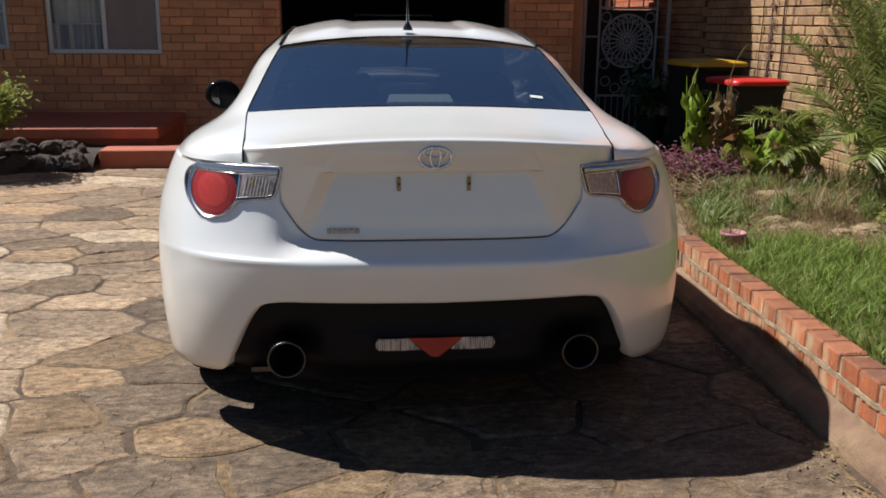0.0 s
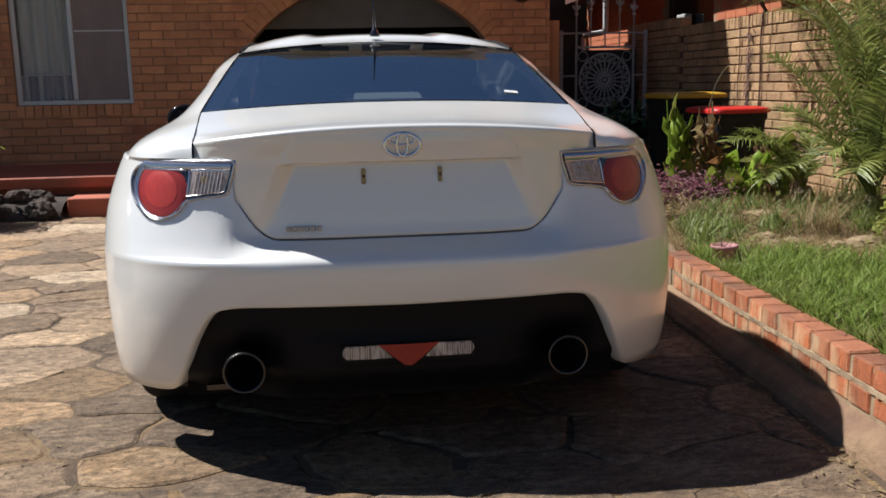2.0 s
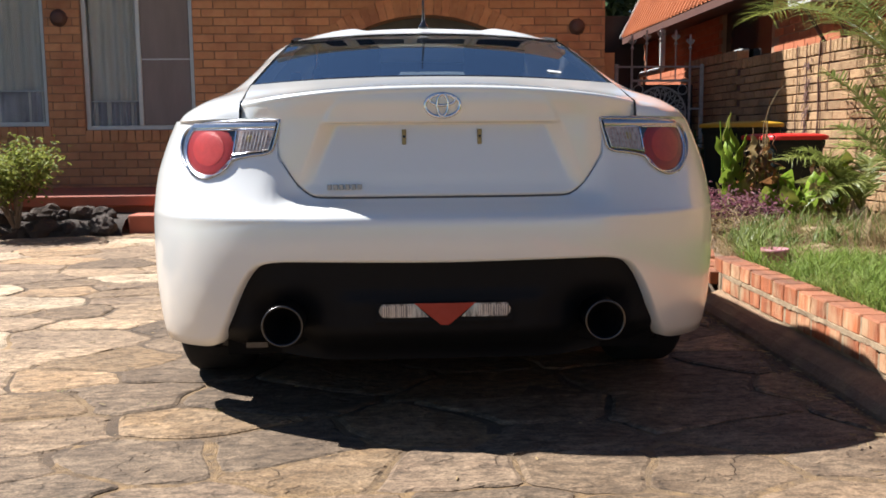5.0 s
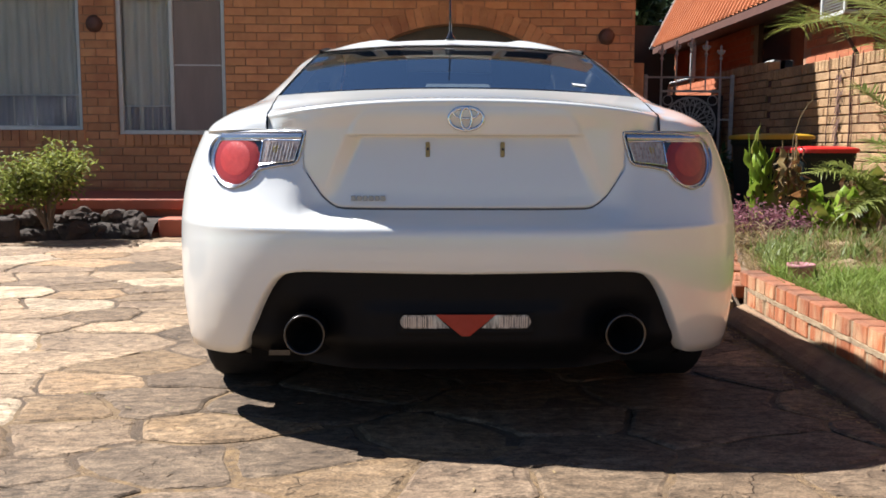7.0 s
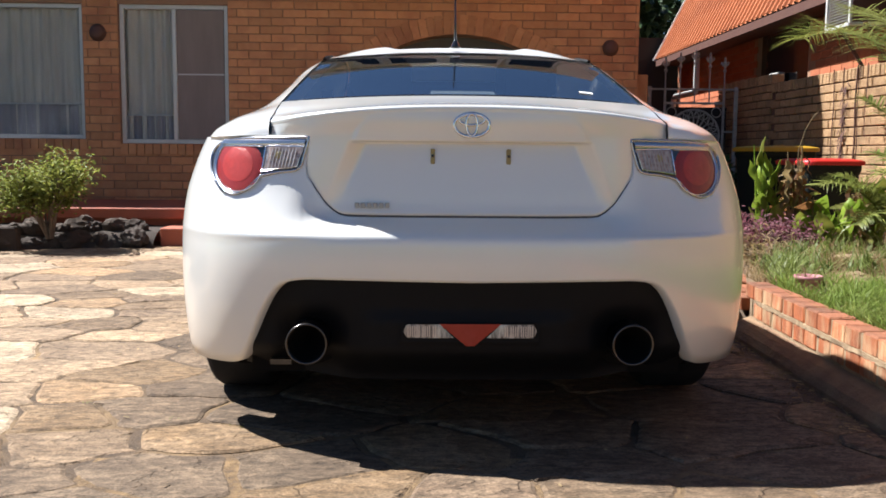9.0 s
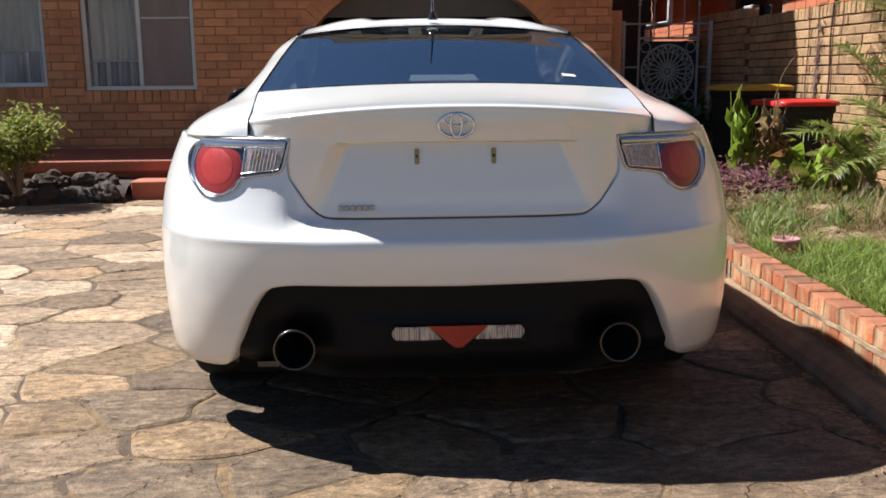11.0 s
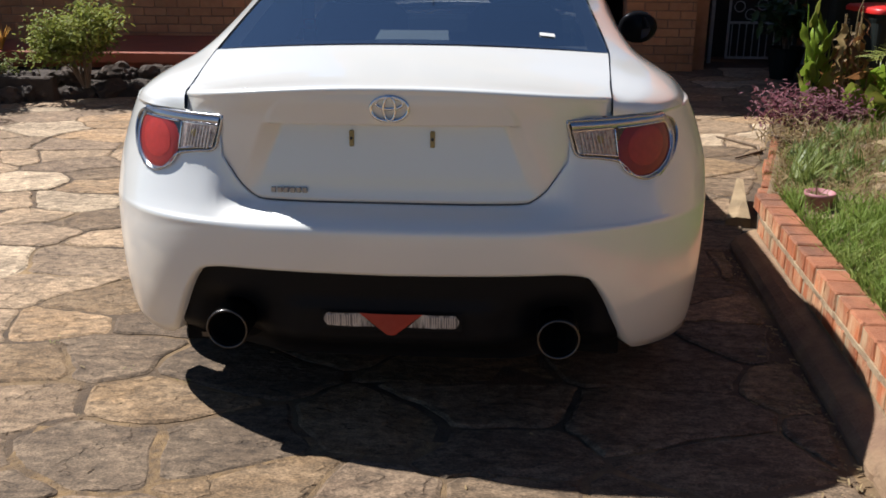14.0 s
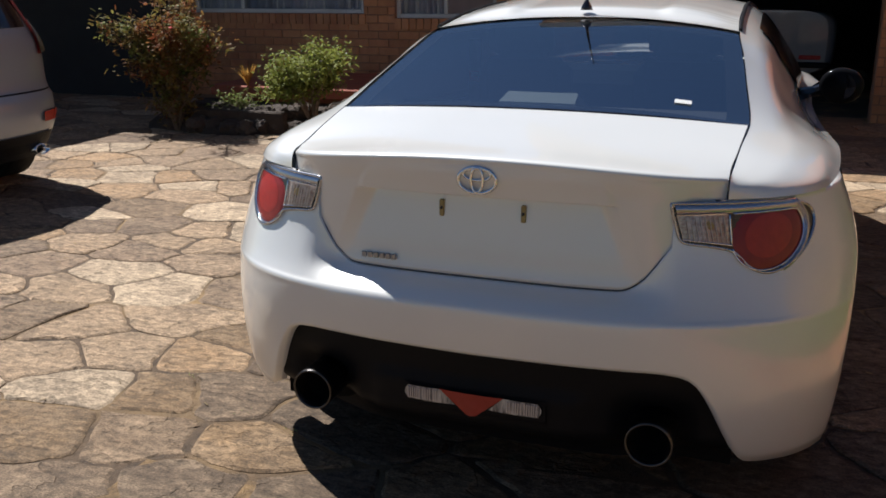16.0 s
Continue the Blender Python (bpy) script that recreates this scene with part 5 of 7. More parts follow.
def canna(base, n, height, seed, dead, label, wide=0.055, long=0.30, spread=0.05):
    """A clump of broad-leaved stalks, the first ones withered with hanging crumpled leaves."""
    rnd = random.Random(seed)
    ob = thing("canna_lily", label, "plant", pose(*base))
    for i in range(n):
        withered = i < dead
        bx, by = rnd.gauss(0, spread), rnd.gauss(0, spread)
        h = height * (rnd.uniform(0.6, 1.0) if not withered else rnd.uniform(0.85, 1.05))
        lx, ly = rnd.gauss(0, 0.05), rnd.gauss(0, 0.05)
        part("stalk", tube([(bx, by, -0.04), (bx + lx * 0.5, by + ly * 0.5, h * 0.5), (bx + lx, by + ly, h)], [0.010, 0.007, 0.003], 6), M_dry if withered else M_leaf, ob)
        a = rnd.uniform(0, 6.283)
        for j in range(14 if withered else 6):
            u = 0.15 + 0.80 * j / 6 if not withered else rnd.uniform(0.2, 1.0)
            a += 2.6 + rnd.uniform(-0.5, 0.5)
            rise = rnd.uniform(0.7, 2.4) if not withered else rnd.uniform(-2.5, 0.4)
            p = (bx + lx * u, by + ly * u, h * u)
            k = rnd.uniform(0.55, 1.1)
            g = leaf_geo(p, (math.cos(a) * 0.6, math.sin(a) * 0.6, rise), (math.cos(a), math.sin(a) - 0.6, 0.3), long * k, wide * k * (0.42 if withered else rnd.uniform(0.7, 1.15)), rnd.uniform(0.05, 0.4), 7, rnd.uniform(0.1, 0.6))
            wave = rnd.uniform(0, 6)
            crumple = 0.016 if withered else 0.006
            g = ([(x + crumple * math.sin(60 * z + wave), y + crumple * math.sin(47 * z + 2 * wave), z) for x, y, z in g[0]], g[1])
            part("leaf", g, rnd.choice((M_tan, M_dry, M_yleaf, M_husk, M_husk)) if withered else rnd.choice((M_leaf, M_leaf, M_yleaf)), ob, smooth=True)
    return ob


def tuft(x, y, n, height, radius, width, material, label, seed, name="grass_tuft"):
    """Long blades bending out of one root."""
    rnd = random.Random(seed)
    v, f = [], []
    for i in range(n):
        a, r, h = rnd.uniform(0, 6.283), radius * math.sqrt(rnd.random()) * 0.5, height * rnd.uniform(0.45, 1.15)
        out = h * rnd.uniform(0.2, 1.1)
        bx, by, w = r * math.cos(a * 3), r * math.sin(a * 3), width * rnd.uniform(0.6, 1.2)
        c, s_ = math.cos(a), math.sin(a)
        k = len(v)
        for u in (0.0, 0.35, 0.7, 1.0):
            q = (bx + c * out * u * u, by + s_ * out * u * u, h * (u - 0.35 * u * u * min(1.6, out / h)) - 0.02)
            ww = w * (1 - 0.9 * u * u)
            v += [(q[0] - s_ * ww, q[1] + c * ww, q[2]), (q[0] + s_ * ww, q[1] - c * ww, q[2])]
        f += [(k + 2 * j, k + 2 * j + 1, k + 2 * j + 3, k + 2 * j + 2) for j in range(3)]
    return solid(name, mesh_of(name, v, f, False, False), material, label, "grass tuft", m=pose(x, y, bed_z(x, y)), group="grass tufts in the bed")


c1 = canna((2.25, 3.80, 0.15), 5, 0.78, 11, 0, "tall clump of upright crinkled yellow-green leaves", 0.046, 0.24, 0.035)
canna((2.43, 3.80, 0.15), 6, 0.74, 19, 6, "withered brown clump of hanging canna leaves", 0.050, 0.22, 0.045)
part("dry_stem", tube([(0.19, 0, 0.4), (0.20, 0, 0.72), (0.24, 0, 0.86), (0.29, 0, 0.95), (0.33, 0, 0.99)], [0.004, 0.004, 0.003, 0.003, 0.002], 5), M_dry, c1, "bent dry flower stem")
canna((2.58, 3.62, 0.16), 5, 0.40, 12, 1, "low broad-leaved green clump", 0.068, 0.20, 0.06)
canna((2.78, 3.60, 0.16), 5, 0.38, 15, 2, "low broad-leaved green clump with dead leaves", 0.060, 0.20, 0.06)
canna((2.93, 3.60, 0.16), 2, 0.62, 13, 0, "thin stalk with broad yellow-green leaves before the wall", 0.075, 0.17, 0.02)
canna((2.92, 3.72, 0.16), 4, 0.52, 16, 4, "withered straw-brown stalks before the wall", 0.04, 0.24, 0.08)
canna((2.70, 3.42, 0.17), 4, 0.26, 17, 1, "low broad-leaved green clump", 0.05, 0.16, 0.10)
shrub("purple_groundcover", "low purple-leaved trailing plants at the bed's edge", "plant", (2.02, 3.42, 0.19), (0.20, 0.30, 0.11), 1150, 0.042, M_purple, 21, 16, None, 0.17)
shrub("purple_groundcover", "low purple-leaved trailing plants at the bed's edge", "plant", (2.36, 3.55, 0.18), (0.22, 0.22, 0.09), 900, 0.042, M_purple, 22, 12, None, 0.17)
shrub("dry_groundcover", "withered straw-coloured stalks among the edging plants", "plant", (1.92, 2.95, 0.18), (0.22, 0.30, 0.07), 500, 0.08, M_dry, 26, 12, None, 0.045)
shrub("green_groundcover", "low bright green broad-leaved weed by the lawn", "plant", (2.72, 1.80, 0.18), (0.22, 0.2, 0.13), 500, 0.05, M_ybush, 25, 10, None, 0.26)
GREEN, STRAW = "strappy dark-green grass clump in the bed", "tuft of long dry straw-coloured grass in the bed"
for i, (x, y, n, h, r, m) in enumerate(((1.66, 2.02, 170, 0.19, 0.14, 0), (1.78, 2.30, 220, 0.20, 0.20, 0), (1.84, 2.60, 180, 0.17, 0.20, 0), (2.02, 2.42, 120, 0.16, 0.16, 0), (1.98, 2.80, 110, 0.15, 0.2, 0), (2.30, 2.50, 130, 0.17, 0.16, 0),
                                       (2.16, 3.05, 120, 0.15, 0.2, 0), (2.68, 2.24, 130, 0.19, 0.14, 0), (2.50, 3.10, 120, 0.17, 0.2, 0), (2.88, 2.50, 130, 0.2, 0.2, 0), (2.80, 3.05, 130, 0.2, 0.2, 0),
                                       (2.42, 2.22, 200, 0.26, 0.2, 1), (2.36, 2.62, 110, 0.16, 0.2, 1), (2.72, 2.02, 120, 0.16, 0.2, 1), (2.14, 2.62, 100, 0.13, 0.2, 1), (2.06, 3.00, 110, 0.12, 0.2, 1), (2.62, 2.62, 150, 0.22, 0.2, 1), (1.72, 2.48, 80, 0.11, 0.2, 1), (2.92, 2.15, 140, 0.2, 0.2, 1), (2.64, 3.25, 110, 0.2, 0.2, 1), (3.02, 2.58, 220, 0.30, 0.3, 0), (3.16, 2.62, 200, 0.30, 0.3, 1), (2.88, 2.72, 160, 0.26, 0.25, 1), (3.2, 3.0, 200, 0.3, 0.3, 0), (3.3, 2.4, 200, 0.3, 0.3, 0), (3.05, 3.2, 160, 0.26, 0.3, 1), (3.3, 3.35, 160, 0.3, 0.3, 0), (3.1, 3.6, 160, 0.3, 0.3, 1), (3.0, 2.25, 160, 0.24, 0.3, 0), (2.2, 2.3, 90, 0.14, 0.2, 0), (2.55, 2.45, 90, 0.16, 0.2, 0), (2.4, 3.2, 100, 0.16, 0.2, 1), (1.70, 2.16, 160, 0.17, 0.16, 0), (1.90, 2.44, 150, 0.17, 0.18, 0), (2.10, 2.86, 110, 0.15, 0.18, 0), (2.32, 3.02, 110, 0.15, 0.18, 0), (2.60, 2.82, 120, 0.17, 0.2, 0), (2.46, 2.36, 110, 0.15, 0.16, 0), (1.86, 2.10, 110, 0.14, 0.16, 0), (2.80, 2.72, 120, 0.2, 0.2, 0))):
    tuft(x, y, n // 2, h * 1.1, r, 0.0050 if m == 0 else 0.0032, M_dry if m else M_strap, STRAW if m else GREEN, 200 + i)

# Rocks of the bed, pot.
rnd = random.Random(8)


def rock(name, label, m, size, material, seed, group=""):
    bm = bmesh.new()
    bmesh.ops.create_icosphere(bm, subdivisions=3, radius=1.0)
    for v in bm.verts:
        k = 1 + 0.35 * noise.noise(v.co * 1.3 + Vector((seed * 3.7, 0, 0))) + 0.20 * noise.noise(v.co * 3 + Vector((seed, 1, 0))) + 0.10 * noise.noise(v.co * 8 + Vector((seed, 5, 0)))
        v.co = Vector((v.co.x * size[0], v.co.y * size[1], v.co.z * size[2])) * k
    me = bpy.data.meshes.new(name)
    bm.to_mesh(me)
    bm.free()
    return solid(name, me, material, label, "rock", m=m, group=group)


for i, (x, y, s) in enumerate(((2.42, 2.87, 0.125), (2.52, 1.97, 0.13), (2.20, 2.08, 0.09), (2.02, 1.98, 0.06), (2.12, 2.24, 0.07), (2.30, 1.86, 0.07))):
    rock("garden_stone", "flat tan sandstone lying on the bed", pose(x, y, bed_z(x, y) + 0.008, 0, 0, 40 * i), (s, s * 0.7, 0.028), M_conc, 40 + i, "stones on the bed")
pot = thing("flower_pot", "small pink plastic flower pot in the grass", "pot", pose(1.61, 1.63, 0.183))
part("body", lathe([(0, 0), (0.046, 0), (0.049, 0.02), (0.057, 0.088), (0.063, 0.092), (0.063, 0.107), (0.058, 0.107), (0.053, 0.088), (0, 0.083)], 22), M_pot, pot, smooth=True)
part("soil", lathe([(0, 0.090), (0.053, 0.088), (0.051, 0.082), (0, 0.081)], 16), M_soil, pot)
for i in range(5):
    part("dead_stem", tube([(0.02 * math.cos(i), 0.02 * math.sin(i), 0.08), (0.05 * math.cos(i * 2), 0.05 * math.sin(i * 2), 0.15)], 0.002, 4), M_dry, pot)

# ---- house front ----
HY = 7.30
GX, GR, GC, GZ = 0.245, 1.205, 1.58, 2.085


def arch_top(x):
    return GZ - GC + math.sqrt(max(0.0, GC * GC - (x - GX) ** 2))


HOLES = [(-5.90, -3.70, 0.955, 2.36), (-3.325, -2.185, 0.912, 2.36)]


def in_hole(x, z, grow=0.0):
    for a, b, c, d in HOLES:
        if a - grow < x < b + grow and c - grow < z < d + grow:
            return True
    return abs(x - GX) < GR + grow and z < arch_top(x) + grow


def wall_piece(x0, z0, x1, z1, y0=HY + 0.012, y1=HY + 0.25):
    return box(x0, y0, z0, x1, y1, z1)


walls = [wall_piece(-6.10, 0, -5.90, 3.6), wall_piece(-5.90, 0, -3.70, 0.955), wall_piece(-5.90, 2.36, -3.70, 3.6), wall_piece(-3.70, 0, -3.325, 3.6),
         wall_piece(-3.325, 0, -2.185, 0.912), wall_piece(-3.325, 2.36, -2.185, 3.6), wall_piece(-2.185, 0, GX - GR, 2.9), wall_piece(GX + GR, 0, 2.155, 4.0), wall_piece(GX - GR, GZ + 0.01, GX + GR, 3.6)]
seg = np.linspace(GX - GR, GX + GR, 25)
spandrel = []
for a, b in zip(seg, seg[1:]):
    za, zb = arch_top(a), arch_top(b)
    spandrel.append(([(a, HY + 0.012, za), (b, HY + 0.012, zb), (b, HY + 0.012, GZ + 0.01), (a, HY + 0.012, GZ + 0.01), (a, HY + 0.25, za), (b, HY + 0.25, zb), (b, HY + 0.25, GZ + 0.01), (a, HY + 0.25, GZ + 0.01)],
                     [(0, 1, 2, 3), (7, 6, 5, 4), (0, 4, 5, 1), (3, 2, 6, 7), (0, 3, 7, 4), (1, 5, 6, 2)]))
wall_front = solid("wall_front", join(*walls, *spandrel), M_dmortar, "orange-brown brick house front with an arched garage opening", "wall", "structure")
solid("wall_side", box(2.0, HY + 0.25, 0, 2.15, 16, 3.86), M_brick, "brick side wall of the house", "wall", "structure")
storey = thing("upper_storey", "projecting upper storey with white-framed windows over the garage", "wall", kind="structure")
# Last box is an unseen block added to set the fence's shadow edge.
part("wall", join(box(-1.4, 6.30, 2.72, 1.40, HY, 2.90), box(-1.4, 6.30, 2.90, 1.40, 6.45, 3.62), box(1.25, 6.45, 2.90, 1.40, HY, 3.62), box(1.40, 7.14, 2.72, 2.155, HY, 4.30)), M_cream, storey)
part("soffit", join(box(-1.6, 6.06, 3.62, 1.40, HY, 3.67), box(-1.6, 6.02, 3.60, 1.40, 6.06, 3.74)), M_frame, storey, "pale lined soffit and gutter")
for x in np.arange(-1.25, 0.95, 0.66):
    uw = part("window", join(box(x, 6.27, 2.98, x + 0.62, 6.30, 3.03), box(x, 6.27, 3.45, x + 0.62, 6.30, 3.50), box(x, 6.27, 3.03, x + 0.05, 6.30, 3.45), box(x + 0.57, 6.27, 3.03, x + 0.62, 6.30, 3.45)), M_white, storey, "white window frame")
    part("pane", box(x + 0.05, 6.285, 3.03, x + 0.57, 6.295, 3.45), M_gloss, uw)
# First box is an unseen overhang added to cut skylight on fence and passage.
solid("roof_eave", join(box(2.16, 7.14, 2.95, 2.78, 10.5, 3.05), box(-9, 6.75, 2.95, -1.4, HY + 0.3, 3.10), ([(-9.2, 6.75, 3.1), (1.4, 6.75, 2.95), (1.2, 12, 3.9), (-9.2, 12, 4.2), (-9.2, 16, 3.1), (2.2, 16, 2.9)], [(0, 1, 2, 3), (3, 2, 5, 4)])), M_roof, "tiled eaves of the house, with an added side overhang", "roof", "structure")
solid("garage_interior", join(box(GX - GR - 0.6, 12.6, -0.02, GX + GR + 0.6, 12.8, 2.6), box(GX - GR - 0.7, HY + 0.25, -0.02, GX - GR - 0.5, 12.8, 2.6), box(GX + GR + 0.3, HY + 0.25, -0.02, GX + GR + 0.45, 12.8, 2.6)), M_deepshade, "garage walls coloured near black for their shade", "wall", "structure")
solid("garage_ceiling", box(GX - GR - 0.7, HY + 0.25, 2.6, GX + GR + 0.5, 12.8, 2.7), M_deepshade, "garage ceiling coloured near black for its shade", "ceiling", "structure")
# Near-black walls stand for the deep shade left of the house.
solid("carport_wall", join(box(-12, 6.9, -0.05, -6.1, 7.1, 2.7), box(-6.1, HY + 0.25, -0.05, -5.95, 9.6, 2.7), box(-12, 5.5, -0.05, -11.8, 9.6, 2.7)), M_deepshade, "carport walls beside the house, coloured near black for shade", "wall", "structure")
# Unseen ceiling, pulled forward to block sky and cast the ground shadow.
solid("carport_ceiling", join(box(-12, 5.6, 2.62, -6.1, 9.6, 2.75), box(-12, 4.25, 2.62, -6.86, 5.6, 2.75)), M_deepshade, "unseen carport ceiling, brought forward to shade the ground", "ceiling", "structure")
solid("ceiling", box(-6.1, HY + 0.25, 2.62, 2.0, 16, 2.70), M_deepshade, "ceiling over the rooms behind the windows", "ceiling", "structure")
solid("wall_back", join(box(-6.1, 15.9, 0, 2.0, 16, 2.62), box(-1.9, HY + 0.25, 0, -1.8, 15.9, 2.62)), M_deepshade, "plain inner walls of the house", "wall", "structure")
solid("garage_lintel", box(GX - GR - 0.3, HY + 0.40, 1.66, GX + GR + 0.3, HY + 0.44, 2.6, 0.004), M_grey, "grey board of the raised garage door", "garage door", "structure")


def window(name, x0, x1, z0, z1, mullion, screen, label):
    w = thing(name, label, "window", kind="structure")
    y = HY + 0.05
    fr = part("window_frame", join(box(x0, y, z0, x0 + 0.045, y + 0.06, z1, 0.004), box(x1 - 0.045, y, z0, x1, y + 0.06, z1, 0.004), box(x0 + 0.045, y, z0, x1 - 0.045, y + 0.06, z0 + 0.045, 0.004), box(x0 + 0.045, y, z1 - 0.045, x1 - 0.045, y + 0.06, z1, 0.004)), M_frame, w)
    part("mullion", box(mullion - 0.022, y - 0.004, z0 + 0.045, mullion + 0.022, y + 0.055, z1 - 0.045, 0.004), M_frame, w)
    for a, b in ((x0 + 0.045, mullion - 0.022), (mullion + 0.022, x1 - 0.045)):
        pn = part("pane", box(a, y + 0.03, z0 + 0.045, b, y + 0.034, z1 - 0.045), M_pane, w)
        pn.visible_shadow = False
    cur = []
    for i, x in enumerate(np.linspace(x0 + 0.02, x1 - 0.02, 120)):
        cur.append([(x, y + 0.075 + 0.02 * math.sin(x * 55 + 1.3 * math.sin(x * 9)) , z) for z in np.linspace(z0 - 0.05, z1 + 0.05, 6)])
    part("net_curtain", grid(cur), M_curtain, w, "gathered net curtain behind the glass", smooth=True)
    half = mullion if screen else x1
    low = 1.21 if screen else 1.32
    part("half_curtain", grid([[(x, y + 0.058 + 0.014 * math.sin(x * 70 + 2.0 * math.sin(x * 13)), z) for z in np.linspace(z0 - 0.02, low, 5)] for x in np.linspace(x0 + 0.02, half - 0.02, 110)]), M_sheer, w, "grey gathered half curtain", smooth=True)
    part("curtain_rod", tube([(x0 + 0.03, y + 0.04, low), (half - 0.03, y + 0.04, low + 0.004)], 0.008, 6), M_white, w)
    if screen:
        part("insect_screen", box(mullion + 0.024, y + 0.012, z0 + 0.05, x1 - 0.05, y + 0.016, z1 - 0.05), M_screen, w, "dark insect screen")
        part("rail", box(mullion + 0.024, y + 0.006, 1.635, x1 - 0.05, y + 0.012, 1.650), M_frame, w)
    part("room", box(x0 - 0.05, y + 0.5, z0 - 0.3, x1 + 0.2, y + 0.52, z1 + 0.2), M_deepshade, w, "room wall behind the curtain, coloured near black for its shade")
    return w


window("window_1", -5.90, -3.70, 0.955, 2.36, -5.25, False, "wide aluminium window with net curtains")
w2 = window("window_2", -3.325, -2.185, 0.912, 2.36, -2.755, True, "sliding aluminium window, half behind a dark screen")
part("pot_plant", join(*[leaf_geo((-2.86, HY + 0.15, 0.98), (math.cos(a), 0.2 * math.sin(a), 0.8), (0, -1, 0.3), 0.10, 0.03, 0.3, 3) for a in np.linspace(0, 3.1, 9)]), M_bush, w2, "small potted plant on the sill")
for x, z in ((-3.535, 2.06), (1.852, 1.96)):
    ob = solid("wall_disc", moved(lathe([(0, -0.05), (0.05, -0.045), (0.068, -0.03), (0.075, 0.0), (0.09, 0.01), (0.09, 0.02), (0, 0.02)], 26, "y"), Matrix.Translation((x, HY - 0.008, z))), M_brown, "round rusty-brown ornament on the brickwork", "ornament", smooth=True, group="round wall ornaments")

# Red porch slab, step, dark rock edging.
porch = solid("porch_slab", join(box(-4.75, 5.95, 0.0, -2.02, HY, 0.215), box(-4.75, 5.86, 0.215, -1.98, HY, 0.315, 0.01)), M_slab, "red oxide concrete porch slab", "porch", "structure")
solid("porch_step", box(-2.43, 5.55, -0.03, -1.35, 5.95, 0.158, 0.008), M_slab, "red brick entry step below the porch", "step", "structure")
bedl = []
for x in np.linspace(-4.9, -2.45, 40):
    y0 = 5.30 + 0.10 * math.sin(x * 2.1) - 0.35 * step01(-3.0, -4.2, x)
    bedl.append([(x, y0, -0.05), (x, y0 + 0.03, 0.05)] + [(x, y0 + (5.95 - y0) * u, 0.10 + 0.06 * u + 0.03 * noise.noise((x * 3, u * 3, 2))) for u in (0.25, 0.5, 0.75, 1)])
solid("front_bed", grid(bedl), M_dsoil, "narrow dark soil bed before the porch", "garden bed", "structure", True)
for i in range(28):
    x = -2.60 - 0.155 * (i % 14) + rnd.uniform(-0.04, 0.04) - (0.07 if i > 13 else 0.0)
    y0 = 5.30 + 0.10 * math.sin(x * 2.1) - 0.35 * step01(-3.0, -4.2, x)
    s = rnd.uniform(0.06, 0.125)
    rock("edging_rock", "dark rough rock edging the front bed", pose(x, y0 + 0.06 + rnd.uniform(0, 0.1) + (0.22 if i > 13 else 0.0), s * 0.55 + (0.1 if i > 13 else 0.0), 0, 0, rnd.uniform(0, 180)), (s * 1.15, s * 0.9, s * 0.8), M_lava, 60 + i, "rocks edging the bed")
solid("planter_wall", box(-4.6, 5.05, -0.03, -3.45, 5.14, 0.20, 0.012), M_lava, "low dark stone planter wall", "planter", kind="structure")
shrub("flowering_shrub", "round green shrub with small white flowers by the porch", "shrub", (-3.26, 5.25, 0.12), (0.38, 0.34, 0.38), 5200, 0.047, M_ybush, 31, 18, (M_paper, 12, 0.014))
shrub("red_shrub", "straggly bronze-red and green shrub", "shrub", (-4.58, 5.05, 0.02), (0.60, 0.40, 0.66), 5600, 0.055, M_redleaf, 32, 17, (M_rlid, 16, 0.020), vase=True)
shrub("dark_shrub", "low dark red-leaved undergrowth below the straggly shrub", "shrub", (-4.52, 4.98, 0.02), (0.22, 0.20, 0.24), 700, 0.05, M_redleaf, 34, 12)
shrub("green_shrub", "low leafy green shrub in the planter", "shrub", (-4.12, 5.36, 0.12), (0.24, 0.16, 0.10), 420, 0.05, M_bush, 33, 8)
spk = thing("spiky_plant", "straw-coloured spiky plant behind the shrubs", "plant", pose(-4.33, 5.90, 0.312))
for i in range(26):
    a = rnd.uniform(0, 6.283)
    part("leaf", leaf_geo((0, 0, 0.0), (math.cos(a) * 0.6, math.sin(a) * 0.6, rnd.uniform(0.7, 2.2)), (-math.cos(a), -math.sin(a), 0.5), rnd.uniform(0.22, 0.34), 0.011, 0.25, 4, 0.3), M_spike, spk)

# ---- block fence on the right ----
FA, FB = Vector((3.595, 9.0, 0)), Vector((4.0, -4.5, 0))
FD = (FB - FA).normalized()
FN = Vector((FD.y, -FD.x, 0))
if FN.x > 0:
    FN = -FN


def fence_m():
    return Matrix(((FD.x, FN.x, 0, FA.x), (FD.y, FN.y, 0, FA.y), (0, 0, 1, 0), (0, 0, 0, 1)))


STEP_U = 1.60


def fence_top(u):
    return 1.72 if u < STEP_U else 1.616


fence = thing("wall_fence", "tan split-face brick boundary wall with a soldier coping", "wall", fence_m(), kind="structure")
FL = (FB - FA).length
part("core", grid([[(u, -0.012, -0.05), (u, -0.012, fence_top(u) - 0.07), (u, -0.12, fence_top(u) - 0.07), (u, -0.12, -0.05)] for u in (0.0, STEP_U - 0.005, STEP_U, 6.0, FL)]), M_brown, fence)

# Thin vertical shadows on the wall, modelled as brown tubes.
vine = thing("dry_vine", "brown strips on the brick wall in place of thin shadows", "vine", fence_m())
